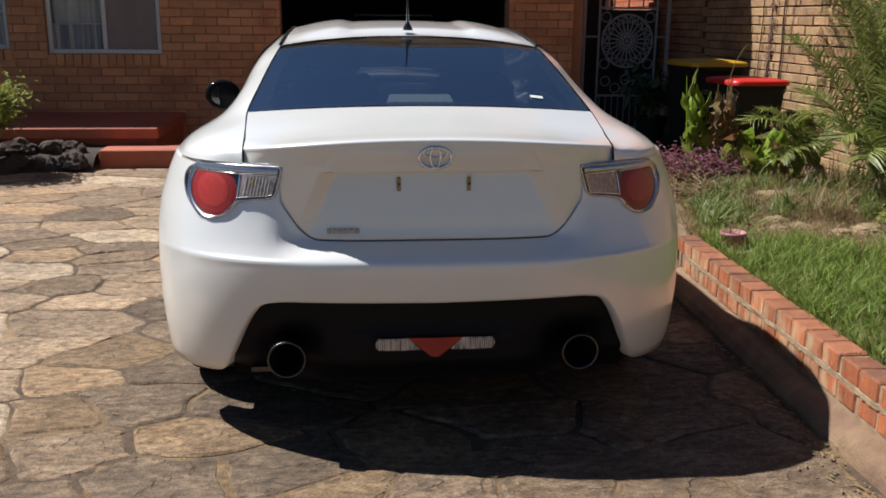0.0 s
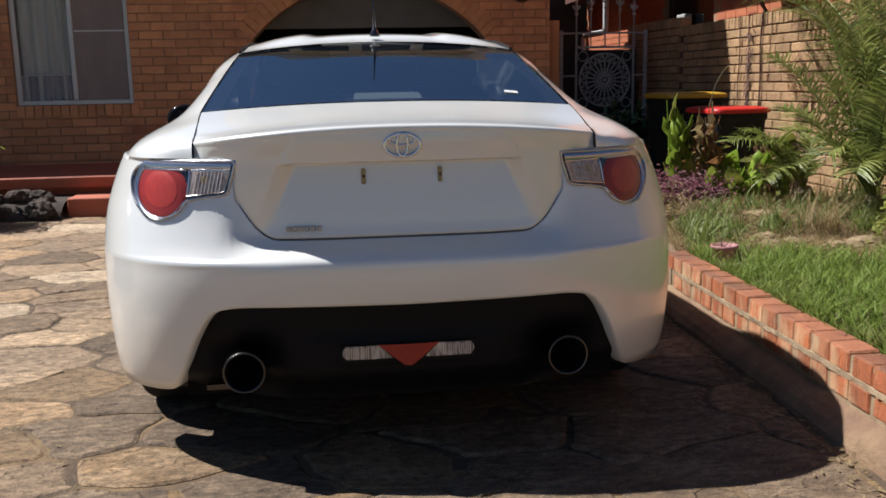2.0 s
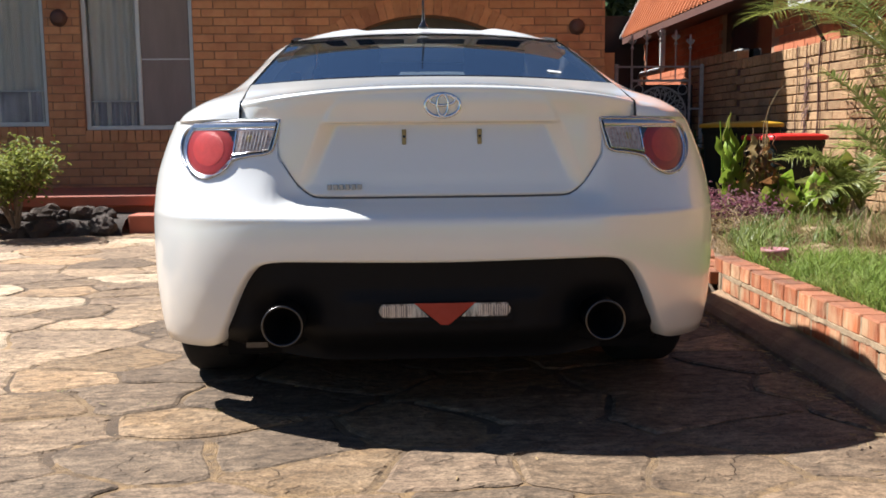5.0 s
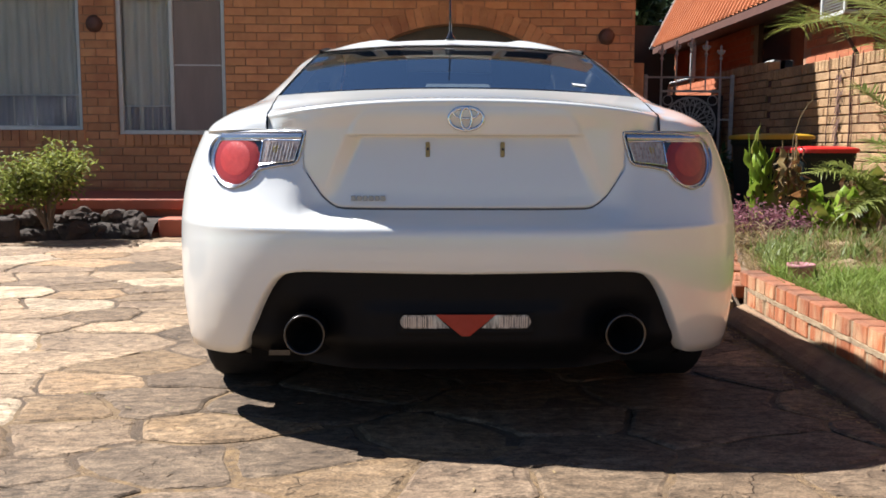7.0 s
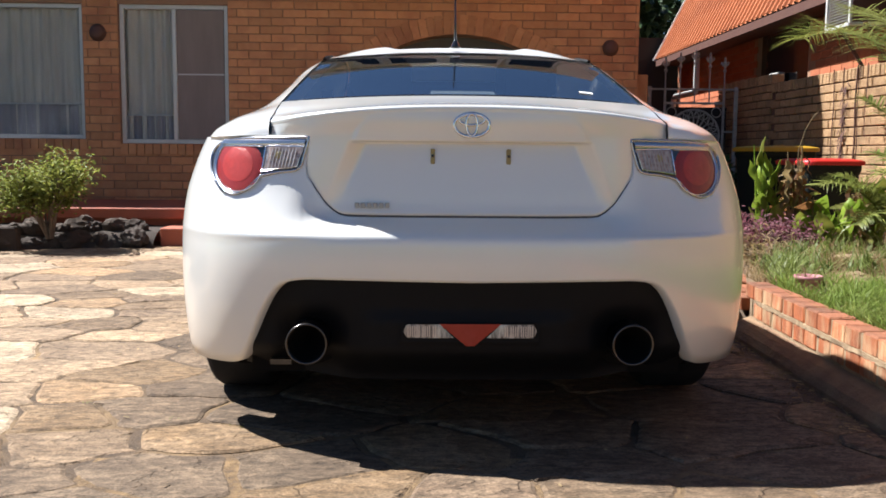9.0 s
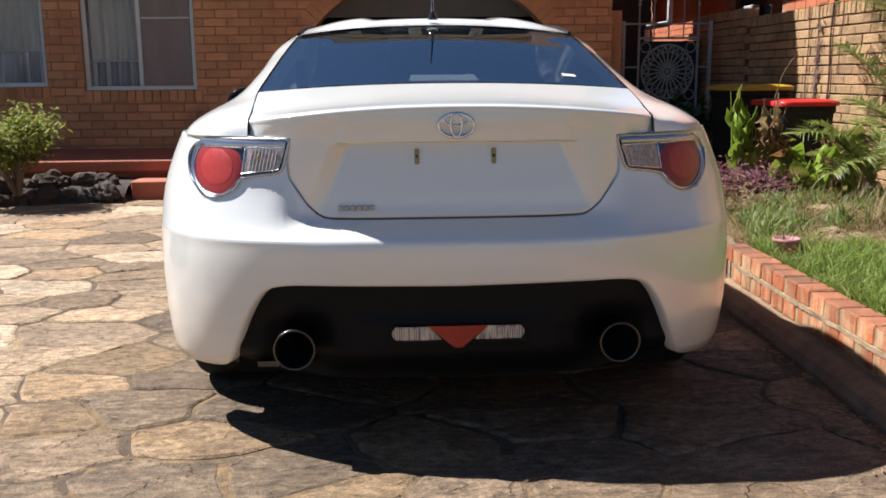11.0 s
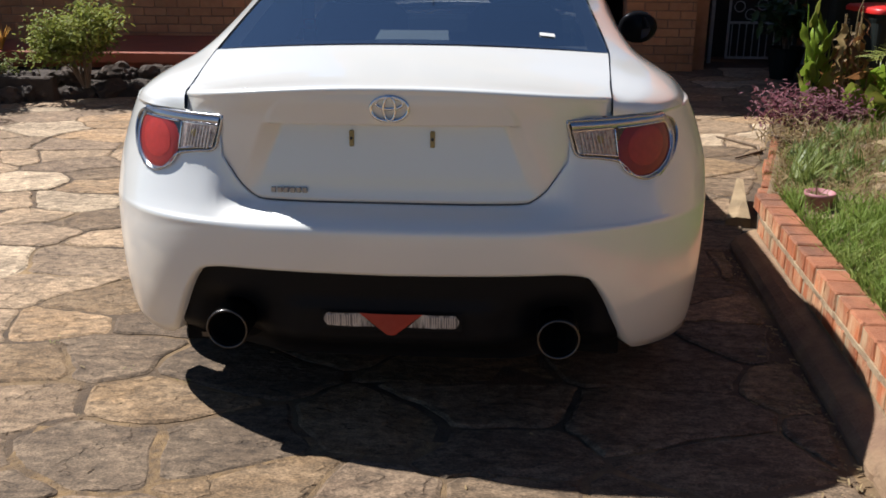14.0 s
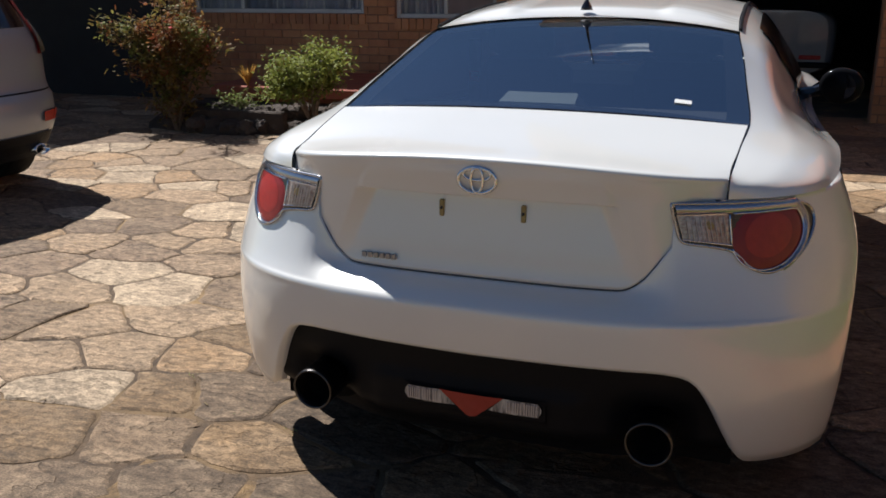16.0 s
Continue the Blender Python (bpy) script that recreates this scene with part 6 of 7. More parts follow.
for u, low, r in ((3.45, 0.25, 0.008), (3.49, 0.7, 0.004), (3.04, 0.3, 0.005), (3.22, 0.55, 0.004), (3.62, 1.0, 0.004)):
    part("stem", tube([(u + 0.012 * math.sin(9 * z + u * 7), 0.026, z) for z in np.linspace(low, 1.63, 9)], r, 5), M_brown, vine)
# Brown leaf shapes clustered in place of a soft shadow patch.
vr = random.Random(90)
for k in range(70):
    u, z = 3.22 + vr.gauss(0, 0.03), vr.uniform(0.55, 1.5)
    part("leaf", leaf_geo((u, 0.022, z), (vr.gauss(0, 0.5), 0.25, -1), (0, 1, 0), vr.uniform(0.04, 0.08), 0.011, 0.1, 3), M_brown, vine)

# ---- neighbour's house ----
def nb(u, off, z):
    """A place by the neighbour's eave: u metres towards the camera, off metres in to the right."""
    d, n = Vector((0, -1.0, 0)), Vector((1, 0, 0))
    return tuple(Vector((3.64, 12.3, 0)) + d * u + n * off + Vector((0, 0, z)))


neighbour = thing("neighbour_house", "neighbouring red brick bungalow with an orange sheet roof", "house")
part("wall", join(*[([nb(a, 0.36, -0.1), nb(b, 0.36, -0.1), nb(b, 0.36, 2.40), nb(a, 0.36, 2.40), nb(a, 0.6, -0.1), nb(b, 0.6, -0.1), nb(b, 0.6, 2.40), nb(a, 0.6, 2.40)], [(0, 1, 2, 3), (4, 5, 6, 7), (0, 3, 7, 4), (1, 2, 6, 5), (3, 2, 6, 7)]) for a, b in ((0.0, 3.45), (4.95, 10.5))]), M_dmortar, neighbour, "red brick wall")
ridges = []
for i in range(70):
    u = i * 0.15
    for du, h in ((0.0, 0.0), (0.015, 0.020), (0.055, 0.020), (0.07, 0.0)):
        ridges.append([nb(u + du, off - 1.3 * h, 2.38 + off * 2.0 + 0.6 * h) for off in np.linspace(0, 1.7, 4)])
nroof = part("roof", grid(ridges), M_orangeroof, neighbour, "orange ribbed sheet roof")
part("fascia", ([nb(0, -0.01, 2.27), nb(10.5, -0.01, 2.27), nb(10.5, -0.01, 2.36), nb(0, -0.01, 2.36), nb(0, 0.02, 2.27), nb(10.5, 0.02, 2.27), nb(10.5, 0.02, 2.36), nb(0, 0.02, 2.36)], [(0, 1, 2, 3), (4, 5, 6, 7), (0, 1, 5, 4), (3, 2, 6, 7)]), M_brown, nroof, "dark brown fascia")
part("soffit", ([nb(0, 0.02, 2.28), nb(10.5, 0.02, 2.28), nb(10.5, 0.37, 2.28), nb(0, 0.37, 2.28)], [(0, 1, 2, 3)]), M_brown, nroof)
part("barge_board", tube([nb(-0.03, -0.03, 2.36), nb(-0.03, 0.8, 4.02), nb(-0.03, 1.7, 5.8)], 0.035, 4), M_white, nroof, "white barge board")
part("gable", ([nb(-0.01, 0.0, 2.28), nb(-0.01, 4.0, 2.28), nb(-0.01, 4.0, 5.7), nb(-0.01, 1.7, 5.7), nb(-0.01, 0.0, 2.36)], [(0, 1, 2, 3, 4)]), M_brown, neighbour)
part("downpipe", tube([nb(2.1, 0.02, 2.26), nb(2.1, 0.02, 1.76), nb(2.07, 0.02, 1.72), nb(1.05, 0.02, 1.72), nb(1.0, 0.02, 1.68), nb(1.0, 0.02, 0.0)], 0.04, 8), M_white, neighbour, "white bent downpipe")
acb = part("air_conditioner", box(0, 0, 0, 0.45, 0.42, 0.30, 0.012), M_brown, neighbour, "window air conditioner in a white frame")
acb.matrix_basis = Matrix.Translation(nb(6.80, -0.08, 1.99))
part("front_frame", join(box(-0.02, -0.03, -0.03, 0.0, 0.45, 0.0), box(-0.02, -0.03, 0.30, 0.0, 0.45, 0.33), box(-0.02, -0.03, 0, 0.0, 0.0, 0.3), box(-0.02, 0.42, 0, 0.0, 0.45, 0.3), box(-0.02, -0.025, -0.03, 0.5, -0.005, 0.0)), M_white, acb, "white frame")
part("front_grille", join(*[box(-0.012, 0.01, 0.02 + 0.025 * k, -0.004, 0.41, 0.032 + 0.025 * k) for k in range(11)]), M_grey, acb)
for u in (6.45, 6.9):
    part("brace", tube([nb(u, 0.0, 1.98), nb(u, 0.35, 1.45)], 0.02, 4), M_brown, neighbour)
part("window", ([nb(3.45, 0.42, 0.9), nb(4.95, 0.42, 0.9), nb(4.95, 0.42, 2.4), nb(3.45, 0.42, 2.4)], [(0, 1, 2, 3)]), M_gloss, neighbour, "dark recessed window")
part("meter_box", box(0, 0, 0, 0.10, 0.24, 0.30, 0.01), M_gate, neighbour, "grey meter box").matrix_basis = Matrix.Translation(nb(4.25, 0.30, 1.50))

# ---- iron gate ----
gate = thing("iron_gate", "white wrought-iron side gate with a rosette panel", "gate", pose(2.46, 8.0, 0))
GW, GT = 1.00, 1.60
for x in (0.0, GW):
    part("post", box(x - 0.02, -0.02, 0, x + 0.02, 0.02, GT + 0.02, 0.003), M_gate, gate)
gx0, gx1 = 0.18, 0.86
leafp = part("gate_frame", join(box(0.02, -0.01, GT - 0.02, GW - 0.02, 0.01, GT, 0.002), box(gx0 - 0.012, -0.01, 0.05, gx0 + 0.012, 0.01, GT, 0.002), box(gx1 - 0.012, -0.01, 0.05, gx1 + 0.012, 0.01, GT, 0.002),
                                box(gx0, -0.01, GT - 0.18, gx1, 0.01, GT - 0.155, 0.002), box(gx0, -0.01, 0.42, gx1, 0.01, 0.445, 0.002), box(gx0, -0.01, 0.05, gx1, 0.01, 0.075, 0.002), box(0.02, -0.01, 1.1, gx0, 0.01, 1.12), box(gx1, -0.01, 1.1, GW, 0.01, 1.12)), M_gate, gate)
for x in (0.18, 0.35, 0.52, 0.69, 0.86):
    part("bar", tube([(x, 0, GT - 0.18), (x, 0, GT + 0.20 + (0.05 if 0.3 < x < 0.75 else 0.0))], 0.008, 6), M_gate, leafp)
    part("finial", moved(join(lathe([(0, 0), (0.014, 0.004), (0.022, 0.02), (0.014, 0.036), (0.008, 0.045), (0.018, 0.075), (0.024, 0.105), (0.012, 0.135), (0.016, 0.15), (0.006, 0.175), (0, 0.18)], 10), *[tube([(0, 0, 0.07), (s * 0.03, 0, 0.085), (s * 0.042, 0, 0.105), (s * 0.03, 0, 0.122)], [0.006, 0.009, 0.011, 0.007], 6) for s in (-1, 1)]), pose(x, 0, GT + 0.18 + (0.05 if 0.3 < x < 0.75 else 0.0) + (0.03 if abs(x - 0.52) < 0.05 else 0))), M_gate, leafp)
cx, cz, rr = 0.52, 1.06, 0.30
panel = part("rosette", tube([(cx + rr * math.cos(a), 0, cz + rr * math.sin(a)) for a in np.linspace(0, 6.283, 49)[:-1]], 0.011, 6, True), M_gate, leafp, "cast rosette")
part("hub", join(tube([(cx + 0.05 * math.cos(a), 0, cz + 0.05 * math.sin(a)) for a in np.linspace(0, 6.283, 21)[:-1]], 0.012, 6, True), moved(lathe([(0, -0.01), (0.025, -0.006), (0.025, 0.006), (0, 0.01)], 12, "y"), Matrix.Translation((cx, 0, cz)))), M_gate, panel)
for i in range(22):
    a = 2 * math.pi * i / 22
    petal = []
    for u in np.linspace(0, 1, 7):
        petal.append((cx + (0.06 + 0.22 * u) * math.cos(a + 0.17 * math.sin(u * math.pi)), 0, cz + (0.06 + 0.22 * u) * math.sin(a + 0.17 * math.sin(u * math.pi))))
    petal2 = [(cx + (0.06 + 0.22 * u) * math.cos(a - 0.17 * math.sin(u * math.pi)), 0, cz + (0.06 + 0.22 * u) * math.sin(a - 0.17 * math.sin(u * math.pi))) for u in np.linspace(0, 1, 7)]
    part("petal", join(tube(petal, 0.006, 4), tube(petal2, 0.006, 4)), M_gate, panel)
for x, z in ((0.26, 0.80), (0.78, 0.80), (0.26, 1.33), (0.78, 1.33), (0.28, 0.60), (0.52, 0.62), (0.76, 0.60), (0.4, 0.52), (0.64, 0.52)):
    part("scroll", tube([(x + 0.055 * math.cos(a), 0, z + 0.055 * math.sin(a)) for a in np.linspace(0, 6.283, 17)[:-1]], 0.007, 4, True), M_gate, leafp)
for i in range(9):
    part("bar", tube([(0.22 + 0.075 * i, 0, 0.07), (0.22 + 0.075 * i, 0, 0.43)], 0.006, 5), M_gate, leafp)
for r3 in (0.13, 0.21):
    part("ring", tube([(cx + r3 * math.cos(a), 0, cz + r3 * math.sin(a)) for a in np.linspace(0, 6.283, 41)[:-1]], 0.005, 4, True), M_gate, panel)
for i in range(18):
    a = 2 * math.pi * i / 18
    part("loop", tube([(cx + 0.255 * math.cos(a) + 0.034 * math.cos(b), 0, cz + 0.255 * math.sin(a) + 0.034 * math.sin(b)) for b in np.linspace(0, 6.283, 13)[:-1]], 0.005, 4, True), M_gate, panel)
solid("gate_pier", box(2.155, HY + 0.15, 0, 2.30, HY + 0.32, 1.70), M_brick, "brick pier beside the gate", "pier", "structure")
# Near-black sheets added where the passage behind the gate lies in shade.
solid("passage_end", join(box(2.16, 8.6, -0.05, 3.56, 8.7, 1.42), box(2.16, 12.5, -0.05, 4.3, 12.6, 2.75)), M_deepshade, "added near-black sheets for the shade in the side passage", "wall", "structure")
fpl = shrub("potted_shrub", "dark leafy pot plant before the gate", "shrub", (2.95, 6.9, 0.3), (0.25, 0.2, 0.32), 260, 0.14, M_shade, 41, 6)
part("pot", lathe([(0, -0.3), (0.12, -0.3), (0.17, -0.02), (0.18, 0.0), (0.16, 0.0), (0.14, -0.03), (0, -0.03)], 20), M_bin, fpl)


# ---- trees beyond the passage ----
def tree(base, height, spread, n, leaf, seed, label):
    r = random.Random(seed)
    ob = thing("tree", label, "tree", pose(*base))
    part("trunk", tube([(0, 0, -0.1), (0.05, 0, height * 0.25), (0.1, 0.05, height * 0.55)], [0.16, 0.13, 0.08], 10), M_bark, ob)
    tips = []
    for i in range(16):
        a, u = r.uniform(0, 6.283), r.uniform(0.3, 1.0)
        p0 = Vector((0.06, 0.02, height * r.uniform(0.22, 0.5)))
        p1 = Vector((math.cos(a) * spread * u, math.sin(a) * spread * u, height * r.uniform(0.4, 1.0)))
        part("limb", tube([p0, p0.lerp(p1, 0.5) + Vector((0, 0, 0.15)), p1], [0.05, 0.03, 0.012], 6), M_bark, ob)
        tips += [p1, p0.lerp(p1, 0.7), p0.lerp(p1, 0.45)]
    lv, lf = [], []
    for i in range(n):
        c = r.choice(tips) + Vector((r.gauss(0, 0.35), r.gauss(0, 0.35), r.gauss(0, 0.3)))
        g = leaf_geo(c, (r.gauss(0, 1), r.gauss(0, 1), r.gauss(0, 0.7)), (0, 0, 1), leaf * r.uniform(0.6, 1.3), leaf * 0.25, 0.2, 2)
        k = len(lv)
        lv += g[0]
        lf += [tuple(q + k for q in t) for t in g[1]]
    part("crown", mesh_of("crown", lv, lf, False, False), M_shade, ob)


tree((2.7, 15.5, 0), 6.4, 2.0, 22000, 0.24, 71, "leafy tree beyond the side passage, its green darkened for shade")
tree((3.6, 18.0, 0), 7.5, 2.4, 14000, 0.26, 72, "tall tree beyond the side passage, its green darkened for shade")


# ---- wheelie bins ----
def bin_thing(x, y, yaw, w, h, lid_material, label):
    b = thing("wheelie_bin", label, "bin", pose(x, y, -0.02, 0, 0, yaw), "wheelie bins")
    rows = []
    for z, sx, sy in ((0.0, 0.40, 0.40), (0.04, 0.41, 0.41), (h - 0.10, 0.48, 0.50), (h - 0.07, 0.50, 0.53), (h - 0.02, 0.50, 0.53)):
        ring = []
        for k in range(24):
            a = 2 * math.pi * k / 24
            c, s = math.cos(a), math.sin(a)
            e = 0.25
            ring.append((w * sx * math.copysign(abs(c) ** e, c), w * sy * 1.1 * math.copysign(abs(s) ** e, s), z))
        rows.append(ring + ring[:1])
    part("body", join(grid(rows), ([r for r in rows[0][:24]], [tuple(range(24))])), M_bin, b)
    lidrows = []
    for z, k2 in ((h - 0.03, 1.05), (h + 0.0, 1.06), (h + 0.012, 1.0), (h + 0.024, 0.72), (h + 0.028, 0.05)):
        ring = []
        for k in range(24):
            a = 2 * math.pi * k / 24
            c, s = math.cos(a), math.sin(a)
            ring.append((w * 0.52 * k2 * math.copysign(abs(c) ** 0.3, c), w * 0.6 * k2 * math.copysign(abs(s) ** 0.3, s), z))
        lidrows.append(ring + ring[:1])
    part("lid", grid(lidrows), lid_material, b, smooth=True)
    part("handle", tube([(-w * 0.4, w * 0.68, h - 0.06), (w * 0.4, w * 0.68, h - 0.06)], 0.014, 8), M_bin, b)
    for s in (-1, 1):
        part("wheel", moved(lathe([(0, -0.02), (0.09, -0.02), (0.1, -0.01), (0.1, 0.01), (0.09, 0.02), (0, 0.02)], 18, "x"), Matrix.Translation((s * w * 0.42, w * 0.5, 0.1))), M_tyre, b)
    for z in (h - 0.26, h - 0.285) if lid_material is M_ylid else ():
        part("mark", box(-w * 0.26, -w * 0.545, z, -w * 0.12, -w * 0.53, z + 0.014), M_shelf, b, "pale stamped mark")
    return b


bin_thing(3.21, 6.15, 4, 0.56, 0.925, M_ylid, "dark wheelie bin with a yellow lid against the wall")
bin_thing(3.24, 5.25, 4, 0.50, 0.81, M_rlid, "dark wheelie bin with a red lid")

# ---- silver wagon on the left, its tail towards the driveway ----
SUV = pose(-3.86, 2.08, 0, 0, 0, 82)
suv = thing("silver_wagon", "silver high-roofed wagon parked across the driveway", "car", SUV)


def wagon_half(z):
    return smooth_at([(0.25, 0.80), (0.45, 0.87), (0.75, 0.89), (0.95, 0.88), (1.05, 0.84), (1.45, 0.70), (1.62, 0.60)], z)


def wagon_rear(z):
    return smooth_at([(0.25, 0.10), (0.36, 0.03), (0.50, 0.0), (0.62, 0.015), (0.68, 0.06), (0.95, 0.075), (1.05, 0.10), (1.45, 0.30), (1.62, 0.48)], z)


srows = []
for z in np.linspace(0.28, 1.62, 40):
    w, y0 = wagon_half(z), wagon_rear(z)
    row = []
    for a in np.linspace(0, 1, 20):
        x = w * math.sin(a * math.pi / 2) ** 0.8
        row.append((x, y0 + 0.40 * (1 - math.sqrt(max(0, 1 - (x / w) ** 3.6))), z))
    for y in np.linspace(y0 + 0.4, 4.2, 34)[1:]:
        row.append((w * (1 - 0.25 * step01(3.3, 4.4, y)) if z < 0.95 else w * (1 - 0.3 * step01(2.4, 3.4, y)), y if z < 0.95 else y0 + 0.4 + (y - y0 - 0.4) * (0.85 - 0.55 * (z - 0.95)), z))
    srows.append(row)
part("body", both(srows), M_silver, suv, smooth=True)
part("roof", grid([[(u * 0.60, y, 1.62 + 0.05 * (1 - u * u)) for y in np.linspace(0.55, 2.4, 10)] for u in np.linspace(-1, 1, 13)]), M_silver, suv, smooth=True)
part("bonnet", grid([[(u * 0.80, y, 0.97 + 0.04 * (1 - u * u)) for y in np.linspace(2.6, 4.2, 8)] for u in np.linspace(-1, 1, 9)]), M_silver, suv, smooth=True)


def wagon_pt(x, z, out):
    w = wagon_half(z)
    return (x, wagon_rear(z) + 0.40 * (1 - math.sqrt(max(0, 1 - min(1, abs(x) / w) ** 3.6))) - out, z)


part("rear_window", grid([[wagon_pt(x, z, 0.006) for z in np.linspace(1.06, 1.52, 8)] for x in np.linspace(-0.66, 0.66, 21)]), M_gloss, suv, "dark rear window", smooth=True)
part("rear_bumper", grid([[wagon_pt(x, z, 0.012) for z in np.linspace(0.24, 0.40, 6)] for x in np.linspace(-0.70, 0.70, 25)]), M_plastic, suv, "dark lower bumper")
part("bumper_seam", tube([wagon_pt(x, 0.66, 0.004) for x in np.linspace(-0.80, 0.80, 31)], 0.006, 5), M_plastic, suv, "dark seam above the bumper")
part("number_plate_recess", grid([[wagon_pt(x, z, 0.004) for z in (0.72, 0.88)] for x in np.linspace(-0.28, 0.28, 5)]), M_plastic, suv)
for s in (-1, 1):
    def edge(z, t):
        x = (0.70 + 0.155 * t) * (1 - 0.16 * step01(1.0, 1.4, z))
        q = wagon_pt(min(x, wagon_half(z) * 0.985), z, 0.008)
        return (s * (q[0] + 0.006), q[1], q[2])
    tl = part("tail_lamp", grid([[edge(z, t) for t in np.linspace(0, 1, 7)] for z in np.linspace(0.885, 1.28, 12)]), M_red, suv, "tall tail lamp, red above clear")
    part("clear_lens", grid([[tuple(np.array(edge(z, t)) + (s * 0.010, -0.012, 0)) for t in np.linspace(0.05, 0.98, 6)] for z in np.linspace(0.895, 1.10, 7)]), M_smoke, tl, "clear lens")
    part("reflector", grid([[(s * wagon_pt(x, z, 0.014)[0], wagon_pt(x, z, 0.014)[1], z) for z in (0.465, 0.50, 0.53)] for x in np.linspace(0.60, 0.80, 7)]), M_orange, suv, "red bumper reflector")
    part("exhaust", moved(lathe([(0.032, 0.2), (0.038, 0.2), (0.04, 0.0), (0.036, 0.0), (0.034, 0.15)], 20, "y"), Matrix.Translation((s * 0.56, 0.05, 0.29)) @ Matrix.Diagonal((1.4, 1, 0.9, 1))), M_chrome, suv, smooth=True)
wst = part("wheel", lathe([(0.2, -0.10), (0.29, -0.11), (0.335, -0.085), (0.335, 0.085), (0.29, 0.11), (0.2, 0.1), (0.0, 0.06)], 36, "x"), M_tyre, suv, smooth=True)
wst.location = (0.76, 0.80, 0.335)
for x, y in ((-0.76, 0.80), (0.76, 3.3), (-0.76, 3.3)):
    copy_thing(wst, pose(x, y, 0.335, 0, 0, 180 if x < 0 else 0))
part("underbody", box(-0.7, 0.25, 0.22, 0.7, 4.0, 0.45), M_dark, suv)

# ---- pale car in the garage ----
gcar = thing("garage_car", "pale old sedan standing in the dark garage", "car", pose(0.35, 8.75, 0))
grow = []
for y, w, z in ((0, 0.72, 0.0), (0.03, 0.78, 0.0), (0.25, 0.82, 0), (2.0, 0.83, 0), (3.4, 0.80, 0)):
    grow.append([(w * math.copysign(abs(math.cos(a)) ** 0.35, math.cos(a)), y, 0.62 + 0.34 * math.copysign(abs(math.sin(a)) ** 0.45, math.sin(a))) for a in np.linspace(0, 2 * math.pi, 33)])
part("body", join(grid(grow), (grow[0][:32], [tuple(range(32))])), M_pale, gcar, smooth=True)
part("cabin", grid([[(u * 0.62 * (1 - 0.2 * step01(0.9, 1.3, z)), y + (z - 0.95) * k, z) for z in np.linspace(0.92, 1.33, 6)] for k, y in ((0.9, 0.7), (0.8, 0.75)) for u in np.linspace(-1, 1, 9)]), M_gloss, gcar)
part("cabin_roof", box(-0.52, 1.1, 1.31, 0.52, 2.3, 1.35, 0.015), M_pale, gcar)
for s in (-1, 1):
    part("tail_lamp", box(s * 0.56 - 0.11, -0.02, 0.445, s * 0.56 + 0.11, 0.01, 0.49, 0.008), M_rlid, gcar, "red tail lamp")
    part("wheel", moved(lathe([(0, -0.08), (0.26, -0.09), (0.3, -0.06), (0.3, 0.06), (0.26, 0.09), (0, 0.08)], 24, "x"), Matrix.Translation((s * 0.70, 0.8, 0.3))), M_tyre, gcar, smooth=True)
part("bumper", box(-0.76, -0.06, 0.36, 0.76, 0.0, 0.42, 0.015), M_plastic, gcar)

# ---- driveway pieces: sticks, weeds in the joints, offcut stone ----
solid("offcut_stone", ([(1.290, 1.93, -0.03), (1.405, 1.92, -0.03), (1.480, 2.42, -0.03), (1.440, 2.43, -0.03), (1.292, 1.935, 0.034), (1.340, 1.928, 0.046), (1.403, 1.926, 0.040), (1.425, 2.12, 0.078), (1.478, 2.41, 0.105), (1.446, 2.42, 0.112), (1.368, 2.17, 0.082), (1.382, 2.05, 0.068)],
      [(3, 2, 1, 0), (0, 1, 6, 5, 4), (1, 2, 8, 7, 6), (6, 7, 11, 5), (4, 5, 11, 10), (11, 7, 8, 9, 10), (3, 0, 4, 10, 9), (2, 3, 9, 8)]), M_conc, "wedge of pale concrete at the end of the kerb", "stone", m=pose(0.05, 0.12, 0))
solid("stick", tube([(1.72, 4.05, 0.012), (1.78, 3.98, 0.012), (1.92, 3.75, 0.014), (1.90, 3.62, 0.012), (1.70, 3.42, 0.012)], [0.006, 0.009, 0.012, 0.01, 0.006], 6), M_bark, "curved dry palm stem on the paving", "stick")
for i, (x, y) in enumerate(((-0.88, 0.36), (-1.21, 0.55), (-0.66, 0.33), (-3.0, 5.15))):
    g = []
    for k in range(26):
        a = rnd.uniform(0, 6.283)
        g.append(leaf_geo((rnd.gauss(0, 0.02), rnd.gauss(0, 0.012), -0.012), (math.cos(a), math.sin(a), rnd.uniform(0.2, 1.2)), (0, 0, 1), rnd.uniform(0.02, 0.045), 0.002, 0.3, 2))
    solid("joint_weed", join(*g), M_grass, "small tuft of grass in a paving joint", "weed", m=pose(x, y, 0), group="weeds in the joints")
lv, lf = [], []
for i in range(700):
    x, y = rnd.uniform(-5, 1.2), rnd.uniform(-1.5, 5)
    if i % 2:
        y = rnd.uniform(-1.2, 1.6)
        x = kerb_x(y) - abs(rnd.gauss(0, 0.07)) - 0.01
    a, l = rnd.uniform(0, 3.14), rnd.uniform(0.004, 0.014)
    k = len(lv)
    c, s = math.cos(a), math.sin(a)
    z = 0.006
    lv += [(x - c * l - s * 0.002, y - s * l + c * 0.002, z), (x + c * l - s * 0.002, y + s * l + c * 0.002, z), (x + c * l + s * 0.002, y + s * l - c * 0.002, z + 0.003), (x - c * l + s * 0.002, y - s * l - c * 0.002, z + 0.003)]
    lf.append((k, k + 1, k + 2, k + 3))
solid("leaf_litter", mesh_of("leaf_litter", lv, lf, False, False), M_dry, "scattered dry leaf scraps and twigs", "litter", "stuff")

